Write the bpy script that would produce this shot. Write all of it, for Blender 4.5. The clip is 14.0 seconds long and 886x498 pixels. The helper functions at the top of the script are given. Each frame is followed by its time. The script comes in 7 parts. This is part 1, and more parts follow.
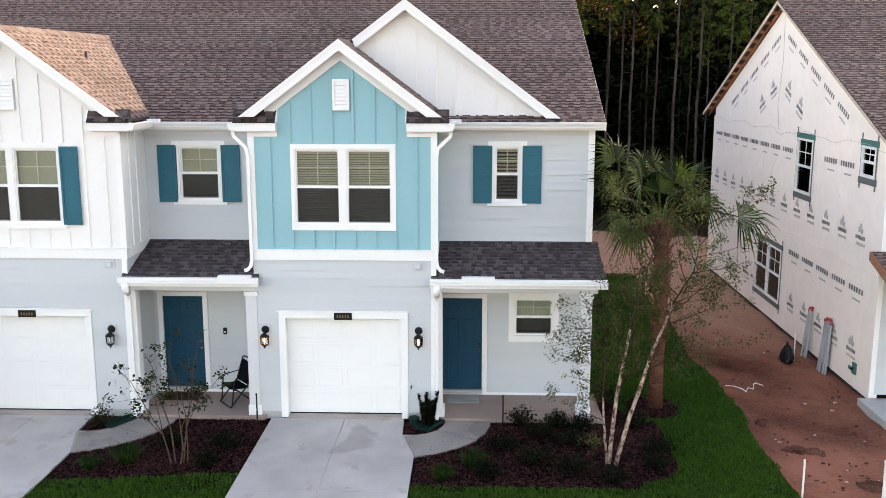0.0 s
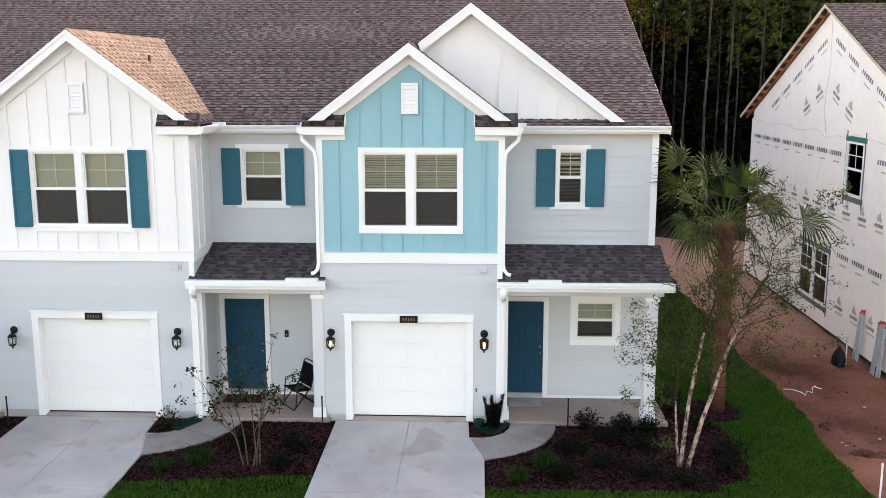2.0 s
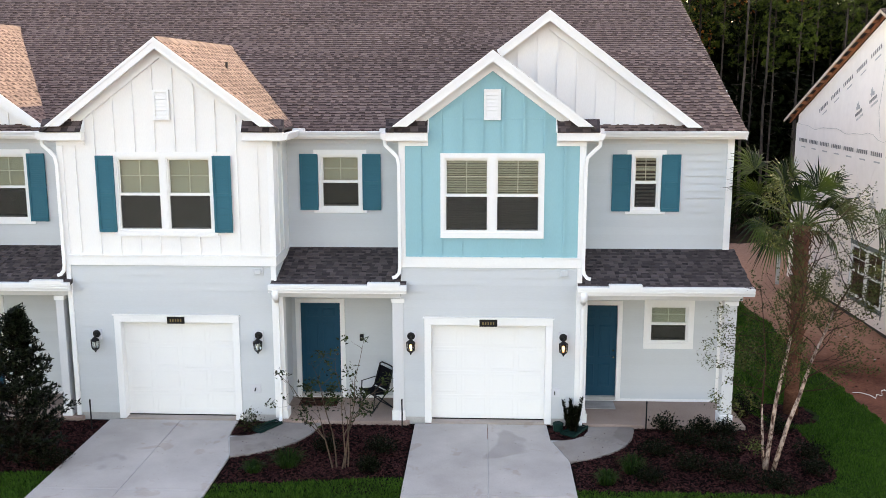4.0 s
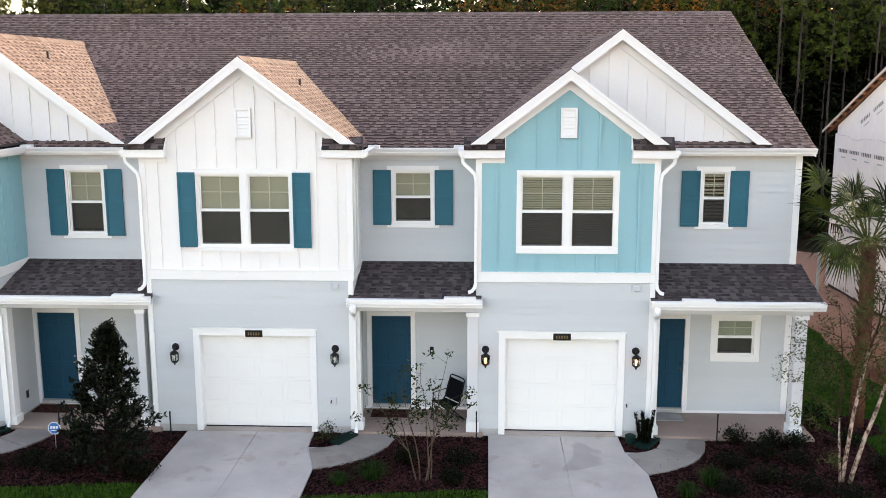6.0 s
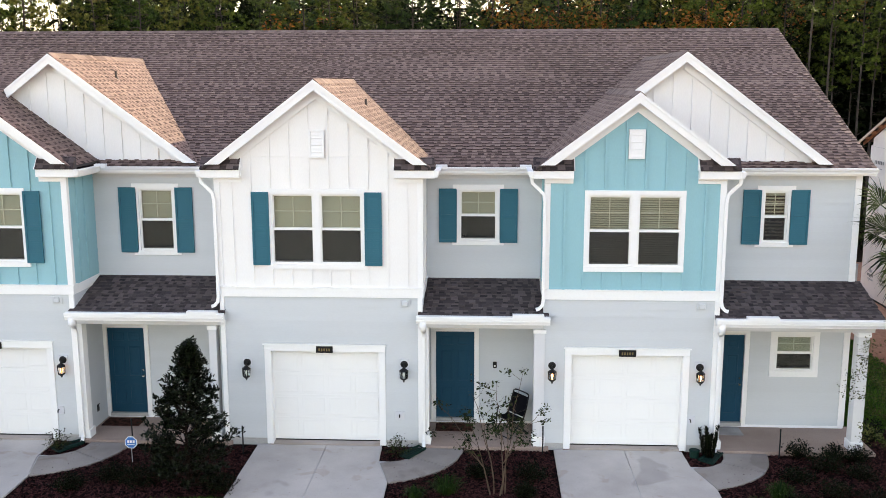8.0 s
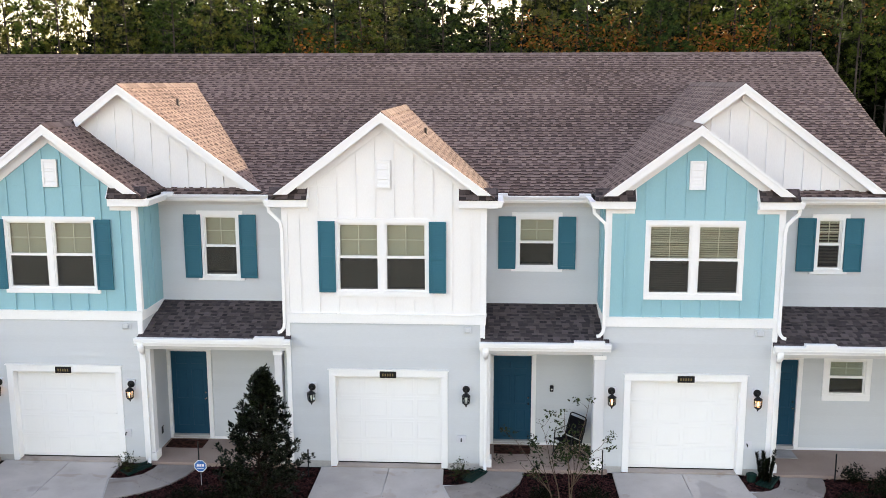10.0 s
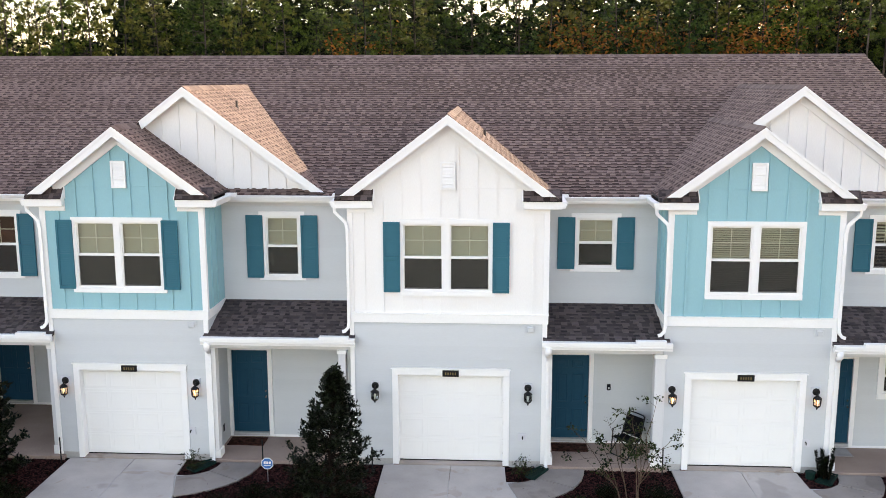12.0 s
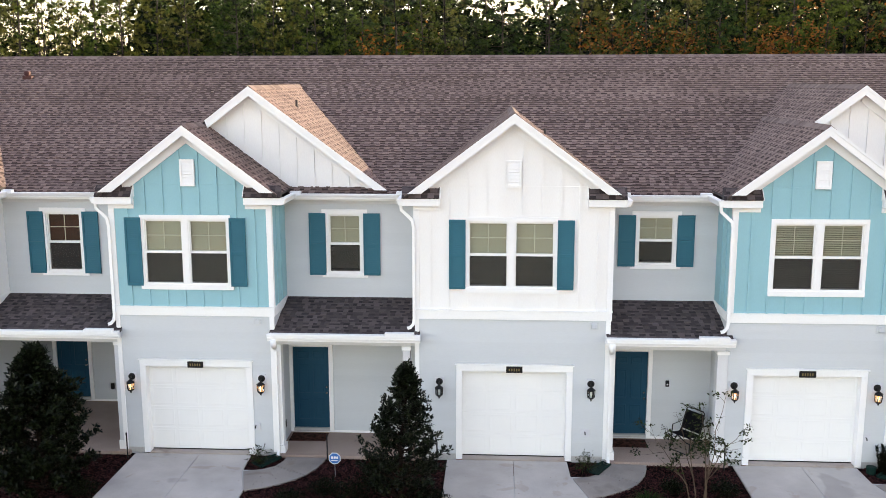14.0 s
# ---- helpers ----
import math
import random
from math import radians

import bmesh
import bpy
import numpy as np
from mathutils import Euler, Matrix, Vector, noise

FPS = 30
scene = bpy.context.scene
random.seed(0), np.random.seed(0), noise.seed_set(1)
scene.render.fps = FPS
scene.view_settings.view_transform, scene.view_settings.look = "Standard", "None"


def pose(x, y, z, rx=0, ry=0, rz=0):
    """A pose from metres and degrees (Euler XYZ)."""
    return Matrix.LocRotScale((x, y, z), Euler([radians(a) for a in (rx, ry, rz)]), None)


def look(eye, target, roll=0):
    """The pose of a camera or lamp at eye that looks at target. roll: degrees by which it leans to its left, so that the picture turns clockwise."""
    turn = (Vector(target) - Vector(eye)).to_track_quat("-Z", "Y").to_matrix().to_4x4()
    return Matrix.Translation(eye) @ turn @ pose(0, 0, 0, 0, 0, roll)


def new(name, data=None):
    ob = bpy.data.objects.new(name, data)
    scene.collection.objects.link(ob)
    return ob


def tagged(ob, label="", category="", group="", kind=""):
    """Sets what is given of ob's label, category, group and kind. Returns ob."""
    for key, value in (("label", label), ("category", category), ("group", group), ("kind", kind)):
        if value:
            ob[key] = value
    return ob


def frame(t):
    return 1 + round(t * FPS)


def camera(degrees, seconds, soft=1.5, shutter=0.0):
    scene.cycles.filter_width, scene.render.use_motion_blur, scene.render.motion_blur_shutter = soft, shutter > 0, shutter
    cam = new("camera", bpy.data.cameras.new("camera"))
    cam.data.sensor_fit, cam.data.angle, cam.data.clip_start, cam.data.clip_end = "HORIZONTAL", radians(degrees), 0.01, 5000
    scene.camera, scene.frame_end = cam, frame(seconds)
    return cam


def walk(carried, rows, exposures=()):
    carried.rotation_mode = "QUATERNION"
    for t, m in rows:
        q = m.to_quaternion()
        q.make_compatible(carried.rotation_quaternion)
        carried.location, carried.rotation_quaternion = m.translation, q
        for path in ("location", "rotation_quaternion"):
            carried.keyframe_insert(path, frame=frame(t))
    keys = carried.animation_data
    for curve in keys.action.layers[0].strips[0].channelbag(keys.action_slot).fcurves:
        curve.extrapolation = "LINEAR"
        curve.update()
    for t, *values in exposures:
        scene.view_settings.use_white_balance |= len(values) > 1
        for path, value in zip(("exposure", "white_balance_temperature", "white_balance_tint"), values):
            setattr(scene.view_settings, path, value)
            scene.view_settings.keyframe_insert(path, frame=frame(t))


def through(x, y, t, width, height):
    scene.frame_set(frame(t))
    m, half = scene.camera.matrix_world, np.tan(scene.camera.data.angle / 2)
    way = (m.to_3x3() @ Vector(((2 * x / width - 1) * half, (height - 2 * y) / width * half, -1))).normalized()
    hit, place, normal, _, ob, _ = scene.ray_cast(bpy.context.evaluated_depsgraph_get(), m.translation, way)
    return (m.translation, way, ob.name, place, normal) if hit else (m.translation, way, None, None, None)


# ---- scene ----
cam = camera(51.0, 14.0, soft=0.6)
PATH = [
    (0, (2.734, -18.849, 7.236), (2.668, -16.886, 6.862), 0.0),
    (0.5, (2.485, -18.858, 7.238), (2.416, -16.894, 6.866), 0.0),
    (1, (2.164, -18.866, 7.273), (2.094, -16.902, 6.9), 0.0),
    (1.5, (1.837, -18.906, 7.261), (1.763, -16.941, 6.892), -0.0),
    (2, (1.454, -18.942, 7.262), (1.378, -16.978, 6.893), -0.0),
    (2.5, (1.062, -18.994, 7.253), (0.983, -17.03, 6.886), -0.1),
    (3, (0.688, -19.052, 7.246), (0.603, -17.087, 6.884), -0.1),
    (5.5, (-1.305, -19.458, 7.583), (-1.394, -17.493, 7.221), -0.1),
    (6, (-1.659, -19.556, 7.658), (-1.751, -17.59, 7.301), -0.1),
    (6.5, (-2.035, -19.645, 7.712), (-2.129, -17.679, 7.353), -0.1),
    (7, (-2.38, -19.751, 7.771), (-2.476, -17.786, 7.412), -0.1),
    (7.5, (-2.726, -19.855, 7.915), (-2.823, -17.89, 7.557), -0.1),
    (8, (-3.053, -19.957, 8.093), (-3.153, -17.991, 7.739), -0.1),
    (10.5, (-4.694, -20.413, 8.878), (-4.802, -18.448, 8.521), -0.1),
    (11, (-5.044, -20.496, 8.891), (-5.152, -18.532, 8.532), -0.1),
    (11.5, (-5.393, -20.591, 8.879), (-5.502, -18.627, 8.522), -0.1),
    (12, (-5.736, -20.674, 8.889), (-5.847, -18.709, 8.531), -0.1),
    (12.5, (-6.082, -20.755, 8.92), (-6.194, -18.791, 8.56), -0.1),
    (13, (-6.461, -20.832, 8.911), (-6.573, -18.868, 8.552), -0.1),
    (13.5, (-6.839, -20.916, 8.885), (-6.95, -18.951, 8.527), -0.1),
    (14, (-7.171, -21.01, 8.856), (-7.286, -19.045, 8.5), -0.1),
]
walk(cam, [(t, look(eye, target, roll)) for t, eye, target, roll in PATH], [(0.0, 2.47, 8600, 23), (6.0, 2.46, 8700, 23), (10.5, 2.43, 8750, 24), (14.0, 2.43, 8750, 24)])

# ---- world, sun ----
SUN = Vector((1.0, 0.90, 0.405)).normalized()
world = bpy.data.worlds.new("sky")
scene.world = world
world.use_nodes = True
wn = world.node_tree.nodes
sky = wn.new("ShaderNodeTexSky")
sky.sky_type = "NISHITA"
sky.sun_disc = False
sky.sun_elevation = math.asin(SUN.z)
sky.sun_rotation = math.atan2(SUN.x, SUN.y)
sky.air_density, sky.dust_density, sky.ozone_density = 1.0, 1.0, 1.0
world.node_tree.links.new(sky.outputs[0], wn["Background"].inputs[0])
wn["Background"].inputs[1].default_value = 0.15
sun = new("sun", bpy.data.lights.new("sun", "SUN"))
sun.data.energy, sun.data.angle, sun.data.color = 1.9, radians(0.6), (0.92, 1.0, 0.80)
sun.matrix_world = look((30, 20, 30), Vector((30, 20, 30)) - SUN)


# ---- materials ----
def node(nt, kind, **values):
    n = nt.nodes.new(kind)
    for key, value in values.items():
        n.inputs[key.replace("_", " ")].default_value = value
    return n


def material(name, colour, rough=0.6, vary=0.08, grain=30.0, blotch=0.7, bump=0.15, metal=0.0, island=0.0, piece=0.0, stretch=(1, 1, 1), second=None, spec=0.4, bump_dist=0.01, even=1.0, speck=1.0):
    """Base colour with a fine grain and broad blotches; island / piece vary it by mesh island or by object."""
    m = bpy.data.materials.new(name)
    m.use_nodes = True
    nt = m.node_tree
    p = nt.nodes["Principled BSDF"]
    p.inputs["Roughness"].default_value, p.inputs["Metallic"].default_value = rough, metal
    p.inputs["Specular IOR Level"].default_value = spec
    link = nt.links.new
    mp = nt.nodes.new("ShaderNodeMapping")
    mp.inputs["Scale"].default_value = stretch
    geo = nt.nodes.new("ShaderNodeNewGeometry")
    link(geo.outputs["Position"], mp.inputs["Vector"])
    fine = node(nt, "ShaderNodeTexNoise", Scale=grain, Detail=6.0, Roughness=0.6)
    broad = node(nt, "ShaderNodeTexNoise", Scale=blotch, Detail=4.0, Roughness=0.55)
    link(mp.outputs[0], fine.inputs["Vector"])
    link(mp.outputs[0], broad.inputs["Vector"])
    total = nt.nodes.new("ShaderNodeMath")
    total.operation = "ADD"
    weak = nt.nodes.new("ShaderNodeMath")
    weak.operation = "MULTIPLY_ADD"
    link(fine.outputs["Fac"], weak.inputs[0])
    weak.inputs[1].default_value, weak.inputs[2].default_value = speck, 0.5 - 0.5 * speck
    link(weak.outputs[0], total.inputs[0])
    soft = nt.nodes.new("ShaderNodeMath")
    soft.operation = "MULTIPLY_ADD"
    link(broad.outputs["Fac"], soft.inputs[0])
    soft.inputs[1].default_value, soft.inputs[2].default_value = even, 0.5 - 0.5 * even
    link(soft.outputs[0], total.inputs[1])
    value = total.outputs[0]
    lo, hi = 0.7, 1.3
    if island or piece:
        src = geo.outputs["Random Per Island"]
        if piece:
            src = nt.nodes.new("ShaderNodeObjectInfo").outputs["Random"]
        r = nt.nodes.new("ShaderNodeMath")
        r.operation = "MULTIPLY_ADD"
        link(src, r.inputs[0])
        r.inputs[1].default_value = island or piece
        r.inputs[2].default_value = -0.5 * (island or piece)
        s = nt.nodes.new("ShaderNodeMath")
        s.operation = "ADD"
        link(value, s.inputs[0])
        link(r.outputs[0], s.inputs[1])
        value = s.outputs[0]
        lo, hi = lo - 0.3 * (island or piece), hi + 0.3 * (island or piece)
    ramp = nt.nodes.new("ShaderNodeMapRange")
    ramp.inputs["From Min"].default_value, ramp.inputs["From Max"].default_value = lo, hi
    link(value, ramp.inputs["Value"])
    mix = nt.nodes.new("ShaderNodeMix")
    mix.data_type = "RGBA"
    a = [max(0.0, v * (1 - vary)) for v in colour]
    b = second or [min(1.0, v * (1 + vary)) for v in colour]
    mix.inputs["A"].default_value, mix.inputs["B"].default_value = (*a, 1), (*b, 1)
    link(ramp.outputs[0], mix.inputs["Factor"])
    link(mix.outputs["Result"], p.inputs["Base Color"])
    if bump:
        bp = node(nt, "ShaderNodeBump", Strength=bump, Distance=bump_dist)
        link(fine.outputs["Fac"], bp.inputs["Height"])
        link(bp.outputs[0], p.inputs["Normal"])
    return m


SIDING = material("grey_lap_siding", (0.514, 0.543, 0.566), 0.55, 0.05, 40, 0.5, 0.12, piece=0.25, stretch=(0.3, 1, 3))
TRIM = material("white_trim_paint", (0.80, 0.80, 0.80), 0.45, 0.03, 25, 0.6, 0.06)
WHITE_BOARD = material("white_board_siding", (0.80, 0.79, 0.78), 0.55, 0.04, 35, 0.5, 0.1, stretch=(2, 2, 0.4))
BLUE_BOARD = material("aqua_board_siding", (0.222, 0.460, 0.515), 0.55, 0.06, 35, 0.5, 0.1, stretch=(2, 2, 0.4))
TEAL = material("teal_shutter_paint", (0.011, 0.118, 0.163), 0.55, 0.10, 40, 0.8, 0.05, spec=0.2)
DOOR_BLUE = material("deep_blue_door_paint", (0.001, 0.051, 0.093), 0.45, 0.10, 40, 0.8, 0.06, spec=0.2)
GARAGE = material("white_steel_door", (0.80, 0.80, 0.79), 0.4, 0.025, 60, 0.8, 0.05)
VINYL = material("white_vinyl", (0.80, 0.80, 0.79), 0.35, 0.02, 40, 1.0, 0.0)
METAL_WHITE = material("white_gutter_metal", (0.80, 0.80, 0.80), 0.35, 0.03, 20, 0.7, 0.03)
SHINGLE = material("brown_asphalt_shingle", (0.142, 0.094, 0.083), 0.9, 0.2, 60, 0.45, 0.5, island=0.5, second=(0.245, 0.170, 0.152), spec=0.12, even=0.9)
SHINGLE_CAP = material("brown_asphalt_ridge_tab", (0.120, 0.081, 0.072), 0.9, 0.2, 60, 0.45, 0.5, piece=0.9, second=(0.205, 0.147, 0.132), spec=0.12, even=0.9)
# Dark tone of the slots, and of the shadow lines coloured under each course.
SHINGLE_DARK = material("shingle_slot_and_shadow_line", (0.042, 0.026, 0.023), 0.9, 0.2, 60, 0.45, 0.5, island=0.7, second=(0.098, 0.063, 0.057), spec=0.1, even=0.9)
SHINGLE_PIECE = material("dark_asphalt_shingle_tab", (0.058, 0.047, 0.049), 0.9, 0.2, 60, 0.6, 0.5, piece=1.0, second=(0.118, 0.095, 0.096), spec=0.1, even=0.5)
SHINGLE_SHORT = material("grey_brown_shingle_tab", (0.056, 0.043, 0.045), 0.9, 0.2, 60, 0.6, 0.5, island=1.0, second=(0.145, 0.112, 0.112), spec=0.1, even=0.5)
SHINGLE_GAP = material("dark_slot_and_shadow_course", (0.032, 0.026, 0.028), 0.9, 0.2, 60, 0.6, 0.5, piece=0.9, second=(0.062, 0.050, 0.052), spec=0.1, even=0.5)
UNDERLAY = material("dark_underlay_and_shade_gap", (0.05, 0.042, 0.042), 0.9, 0.2, 30, 0.9, 0.2)
PORCH_SLAB = material("tan_porch_concrete", (0.25, 0.165, 0.135), 0.75, 0.12, 45, 0.7, 0.2, second=(0.37, 0.275, 0.235))
FOUNDATION = material("foundation_concrete", (0.40, 0.39, 0.38), 0.85, 0.15, 25, 1.5, 0.3)
BLACK = material("black_metal", (0.008, 0.008, 0.009), 0.45, 0.2, 60, 2.0, 0.05, spec=0.2)
COLUMN = material("grey_column_paint", (0.60, 0.61, 0.63), 0.5, 0.04, 30, 0.7, 0.05)
MUNTIN = material("cream_muntin", (0.80, 0.78, 0.71), 0.5, 0.04, 30, 0.7, 0.0)
INTERIOR = material("dim_room_colour", (0.10, 0.095, 0.09), 0.8, 0.1, 5, 0.6, 0.0)
BLIND = material("cream_blind_slats", (0.50, 0.485, 0.42), 0.6, 0.05, 20, 0.8, 0.0)
DARK_BLIND = material("dark_wood_blind_slats", (0.055, 0.022, 0.015), 0.6, 0.15, 20, 0.8, 0.0)
GREY_PLATE = material("grey_mount_plate", (0.55, 0.56, 0.60), 0.5, 0.04, 40, 1, 0.0)
NICKEL = material("nickel", (0.6, 0.58, 0.55), 0.25, 0.05, 40, 1, 0.0, metal=1.0)
GOLD = material("dull_brass", (0.20, 0.15, 0.07), 0.45, 0.05, 40, 1, 0.0, metal=0.6)
DIRT = material("red_brown_soil", (0.075, 0.024, 0.015), 0.95, 0.4, 14, 0.30, 0.45, even=1.6, speck=0.6, second=(0.285, 0.110, 0.072), bump_dist=0.06, spec=0.05)


def paler_far_off(m, near, far, dark, light):
    """Paler soil takes over the bare ground between two distances from the row, along an uneven edge."""
    nt = m.node_tree
    link = nt.links.new
    p = nt.nodes["Principled BSDF"]
    near_tone = p.inputs["Base Color"].links[0].from_socket
    geo, split = nt.nodes.new("ShaderNodeNewGeometry"), nt.nodes.new("ShaderNodeSeparateXYZ")
    link(geo.outputs["Position"], split.inputs[0])
    edge = node(nt, "ShaderNodeTexNoise", Scale=0.7, Detail=6.0, Roughness=0.65)
    link(geo.outputs["Position"], edge.inputs["Vector"])
    shift = nt.nodes.new("ShaderNodeMath")
    shift.operation = "MULTIPLY_ADD"
    link(edge.outputs["Fac"], shift.inputs[0])
    shift.inputs[1].default_value = 9.0
    link(split.outputs["Y"], shift.inputs[2])
    fade = nt.nodes.new("ShaderNodeMapRange")
    fade.inputs["From Min"].default_value, fade.inputs["From Max"].default_value = near + 4.5, far + 4.5
    link(shift.outputs[0], fade.inputs["Value"])
    crumb = node(nt, "ShaderNodeTexNoise", Scale=9.0, Detail=6.0, Roughness=0.65)
    link(geo.outputs["Position"], crumb.inputs["Vector"])
    dry, mix = nt.nodes.new("ShaderNodeMix"), nt.nodes.new("ShaderNodeMix")
    dry.data_type = mix.data_type = "RGBA"
    dry.inputs["A"].default_value, dry.inputs["B"].default_value = (*dark, 1), (*light, 1)
    link(crumb.outputs["Fac"], dry.inputs["Factor"])
    link(fade.outputs[0], mix.inputs["Factor"])
    link(near_tone, mix.inputs["A"])
    link(dry.outputs["Result"], mix.inputs["B"])
    link(mix.outputs["Result"], p.inputs["Base Color"])


paler_far_off(DIRT, 5.0, 12.0, (0.16, 0.065, 0.040), (0.60, 0.34, 0.245))
LITTER = material("pine_litter", (0.03, 0.02, 0.014), 0.95, 0.4, 14, 0.4, 0.6, second=(0.07, 0.042, 0.026), bump_dist=0.05, spec=0.05)
TURF = material("turf_soil", (0.010, 0.022, 0.006), 0.95, 0.4, 20, 0.5, 0.6, second=(0.024, 0.048, 0.012), bump_dist=0.04, spec=0.05)
MULCH = material("dark_red_mulch", (0.003, 0.0015, 0.0013), 0.95, 0.5, 28, 1.0, 0.9, second=(0.012, 0.005, 0.0045), bump_dist=0.04, spec=0.05)


def glass_material():
    m = bpy.data.materials.new("window_glass")
    m.use_nodes = True
    nt = m.node_tree
    nt.nodes.remove(nt.nodes["Principled BSDF"])
    clear = nt.nodes.new("ShaderNodeBsdfTransparent")
    clear.inputs[0].default_value = (0.90, 0.93, 0.90, 1)
    gloss = nt.nodes.new("ShaderNodeBsdfGlossy")
    gloss.inputs["Roughness"].default_value = 0.02
    fres = node(nt, "ShaderNodeFresnel", IOR=1.5)
    mix = nt.nodes.new("ShaderNodeMixShader")
    nt.links.new(fres.outputs[0], mix.inputs[0])
    nt.links.new(clear.outputs[0], mix.inputs[1])
    nt.links.new(gloss.outputs[0], mix.inputs[2])
    nt.links.new(mix.outputs[0], nt.nodes["Material Output"].inputs[0])
    return m


def screen_material():
    m = bpy.data.materials.new("insect_screen")
    m.use_nodes = True
    nt = m.node_tree
    p = nt.nodes["Principled BSDF"]
    p.inputs["Base Color"].default_value = (0.024, 0.022, 0.021, 1)
    p.inputs["Roughness"].default_value = 0.7
    clear = nt.nodes.new("ShaderNodeBsdfTransparent")
    mix = nt.nodes.new("ShaderNodeMixShader")
    mix.inputs[0].default_value = 0.48
    nt.links.new(clear.outputs[0], mix.inputs[1])
    nt.links.new(p.outputs[0], mix.inputs[2])
    nt.links.new(mix.outputs[0], nt.nodes["Material Output"].inputs[0])
    return m


def glow_material(name, colour, strength):
    m = bpy.data.materials.new(name)
    m.use_nodes = True
    p = m.node_tree.nodes["Principled BSDF"]
    p.inputs["Base Color"].default_value = (*colour, 1)
    p.inputs["Emission Color"].default_value = (*colour, 1)
    p.inputs["Emission Strength"].default_value = strength
    return m


def concrete_material(name, colour, worn, stain):
    """Slab concrete: cloudy tone, soft-edged damp stains, paler wear and small dark specks."""
    m = material(name, colour, 0.85, 0.14, 45, 0.7, 0.12, second=worn, even=1.1, speck=0.35, spec=0.2)
    nt = m.node_tree
    p = nt.nodes["Principled BSDF"]
    base = p.inputs["Base Color"].links[0].from_socket
    geo = nt.nodes.new("ShaderNodeNewGeometry")

    def layer(base, scale, detail, distort, lo, hi, tint, amount):
        n = node(nt, "ShaderNodeTexNoise", Scale=scale, Detail=detail, Roughness=0.55, Distortion=distort)
        nt.links.new(geo.outputs["Position"], n.inputs["Vector"])
        r = nt.nodes.new("ShaderNodeMapRange")
        r.interpolation_type = "SMOOTHSTEP"
        r.inputs["From Min"].default_value, r.inputs["From Max"].default_value = lo, hi
        r.inputs["To Max"].default_value = amount
        nt.links.new(n.outputs["Fac"], r.inputs["Value"])
        mix = nt.nodes.new("ShaderNodeMix")
        mix.data_type, mix.blend_type = "RGBA", "MULTIPLY"
        nt.links.new(r.outputs[0], mix.inputs["Factor"])
        nt.links.new(base, mix.inputs["A"])
        mix.inputs["B"].default_value = (*tint, 1)
        return mix.outputs["Result"]

    out = layer(base, 0.48, 3.0, 0.5, 0.585, 0.63, stain, 0.6)
    out = layer(out, 1.7, 4.0, 0.6, 0.60, 0.68, (0.86, 0.79, 0.74), 0.7)
    out = layer(out, 15.0, 2.0, 0.0, 0.735, 0.76, (0.45, 0.40, 0.36), 0.8)
    nt.links.new(out, p.inputs["Base Color"])
    return m


CONCRETE = concrete_material("driveway_concrete", (0.385, 0.345, 0.322), (0.515, 0.468, 0.440), (0.66, 0.65, 0.65))
PATH_CONCRETE = concrete_material("tan_path_concrete", (0.195, 0.165, 0.150), (0.335, 0.292, 0.268), (0.72, 0.68, 0.66))
SILL_CONCRETE = concrete_material("stained_sill_concrete", (0.33, 0.27, 0.235), (0.47, 0.40, 0.36), (0.62, 0.50, 0.45))
GLASS = glass_material()
SCREEN = screen_material()


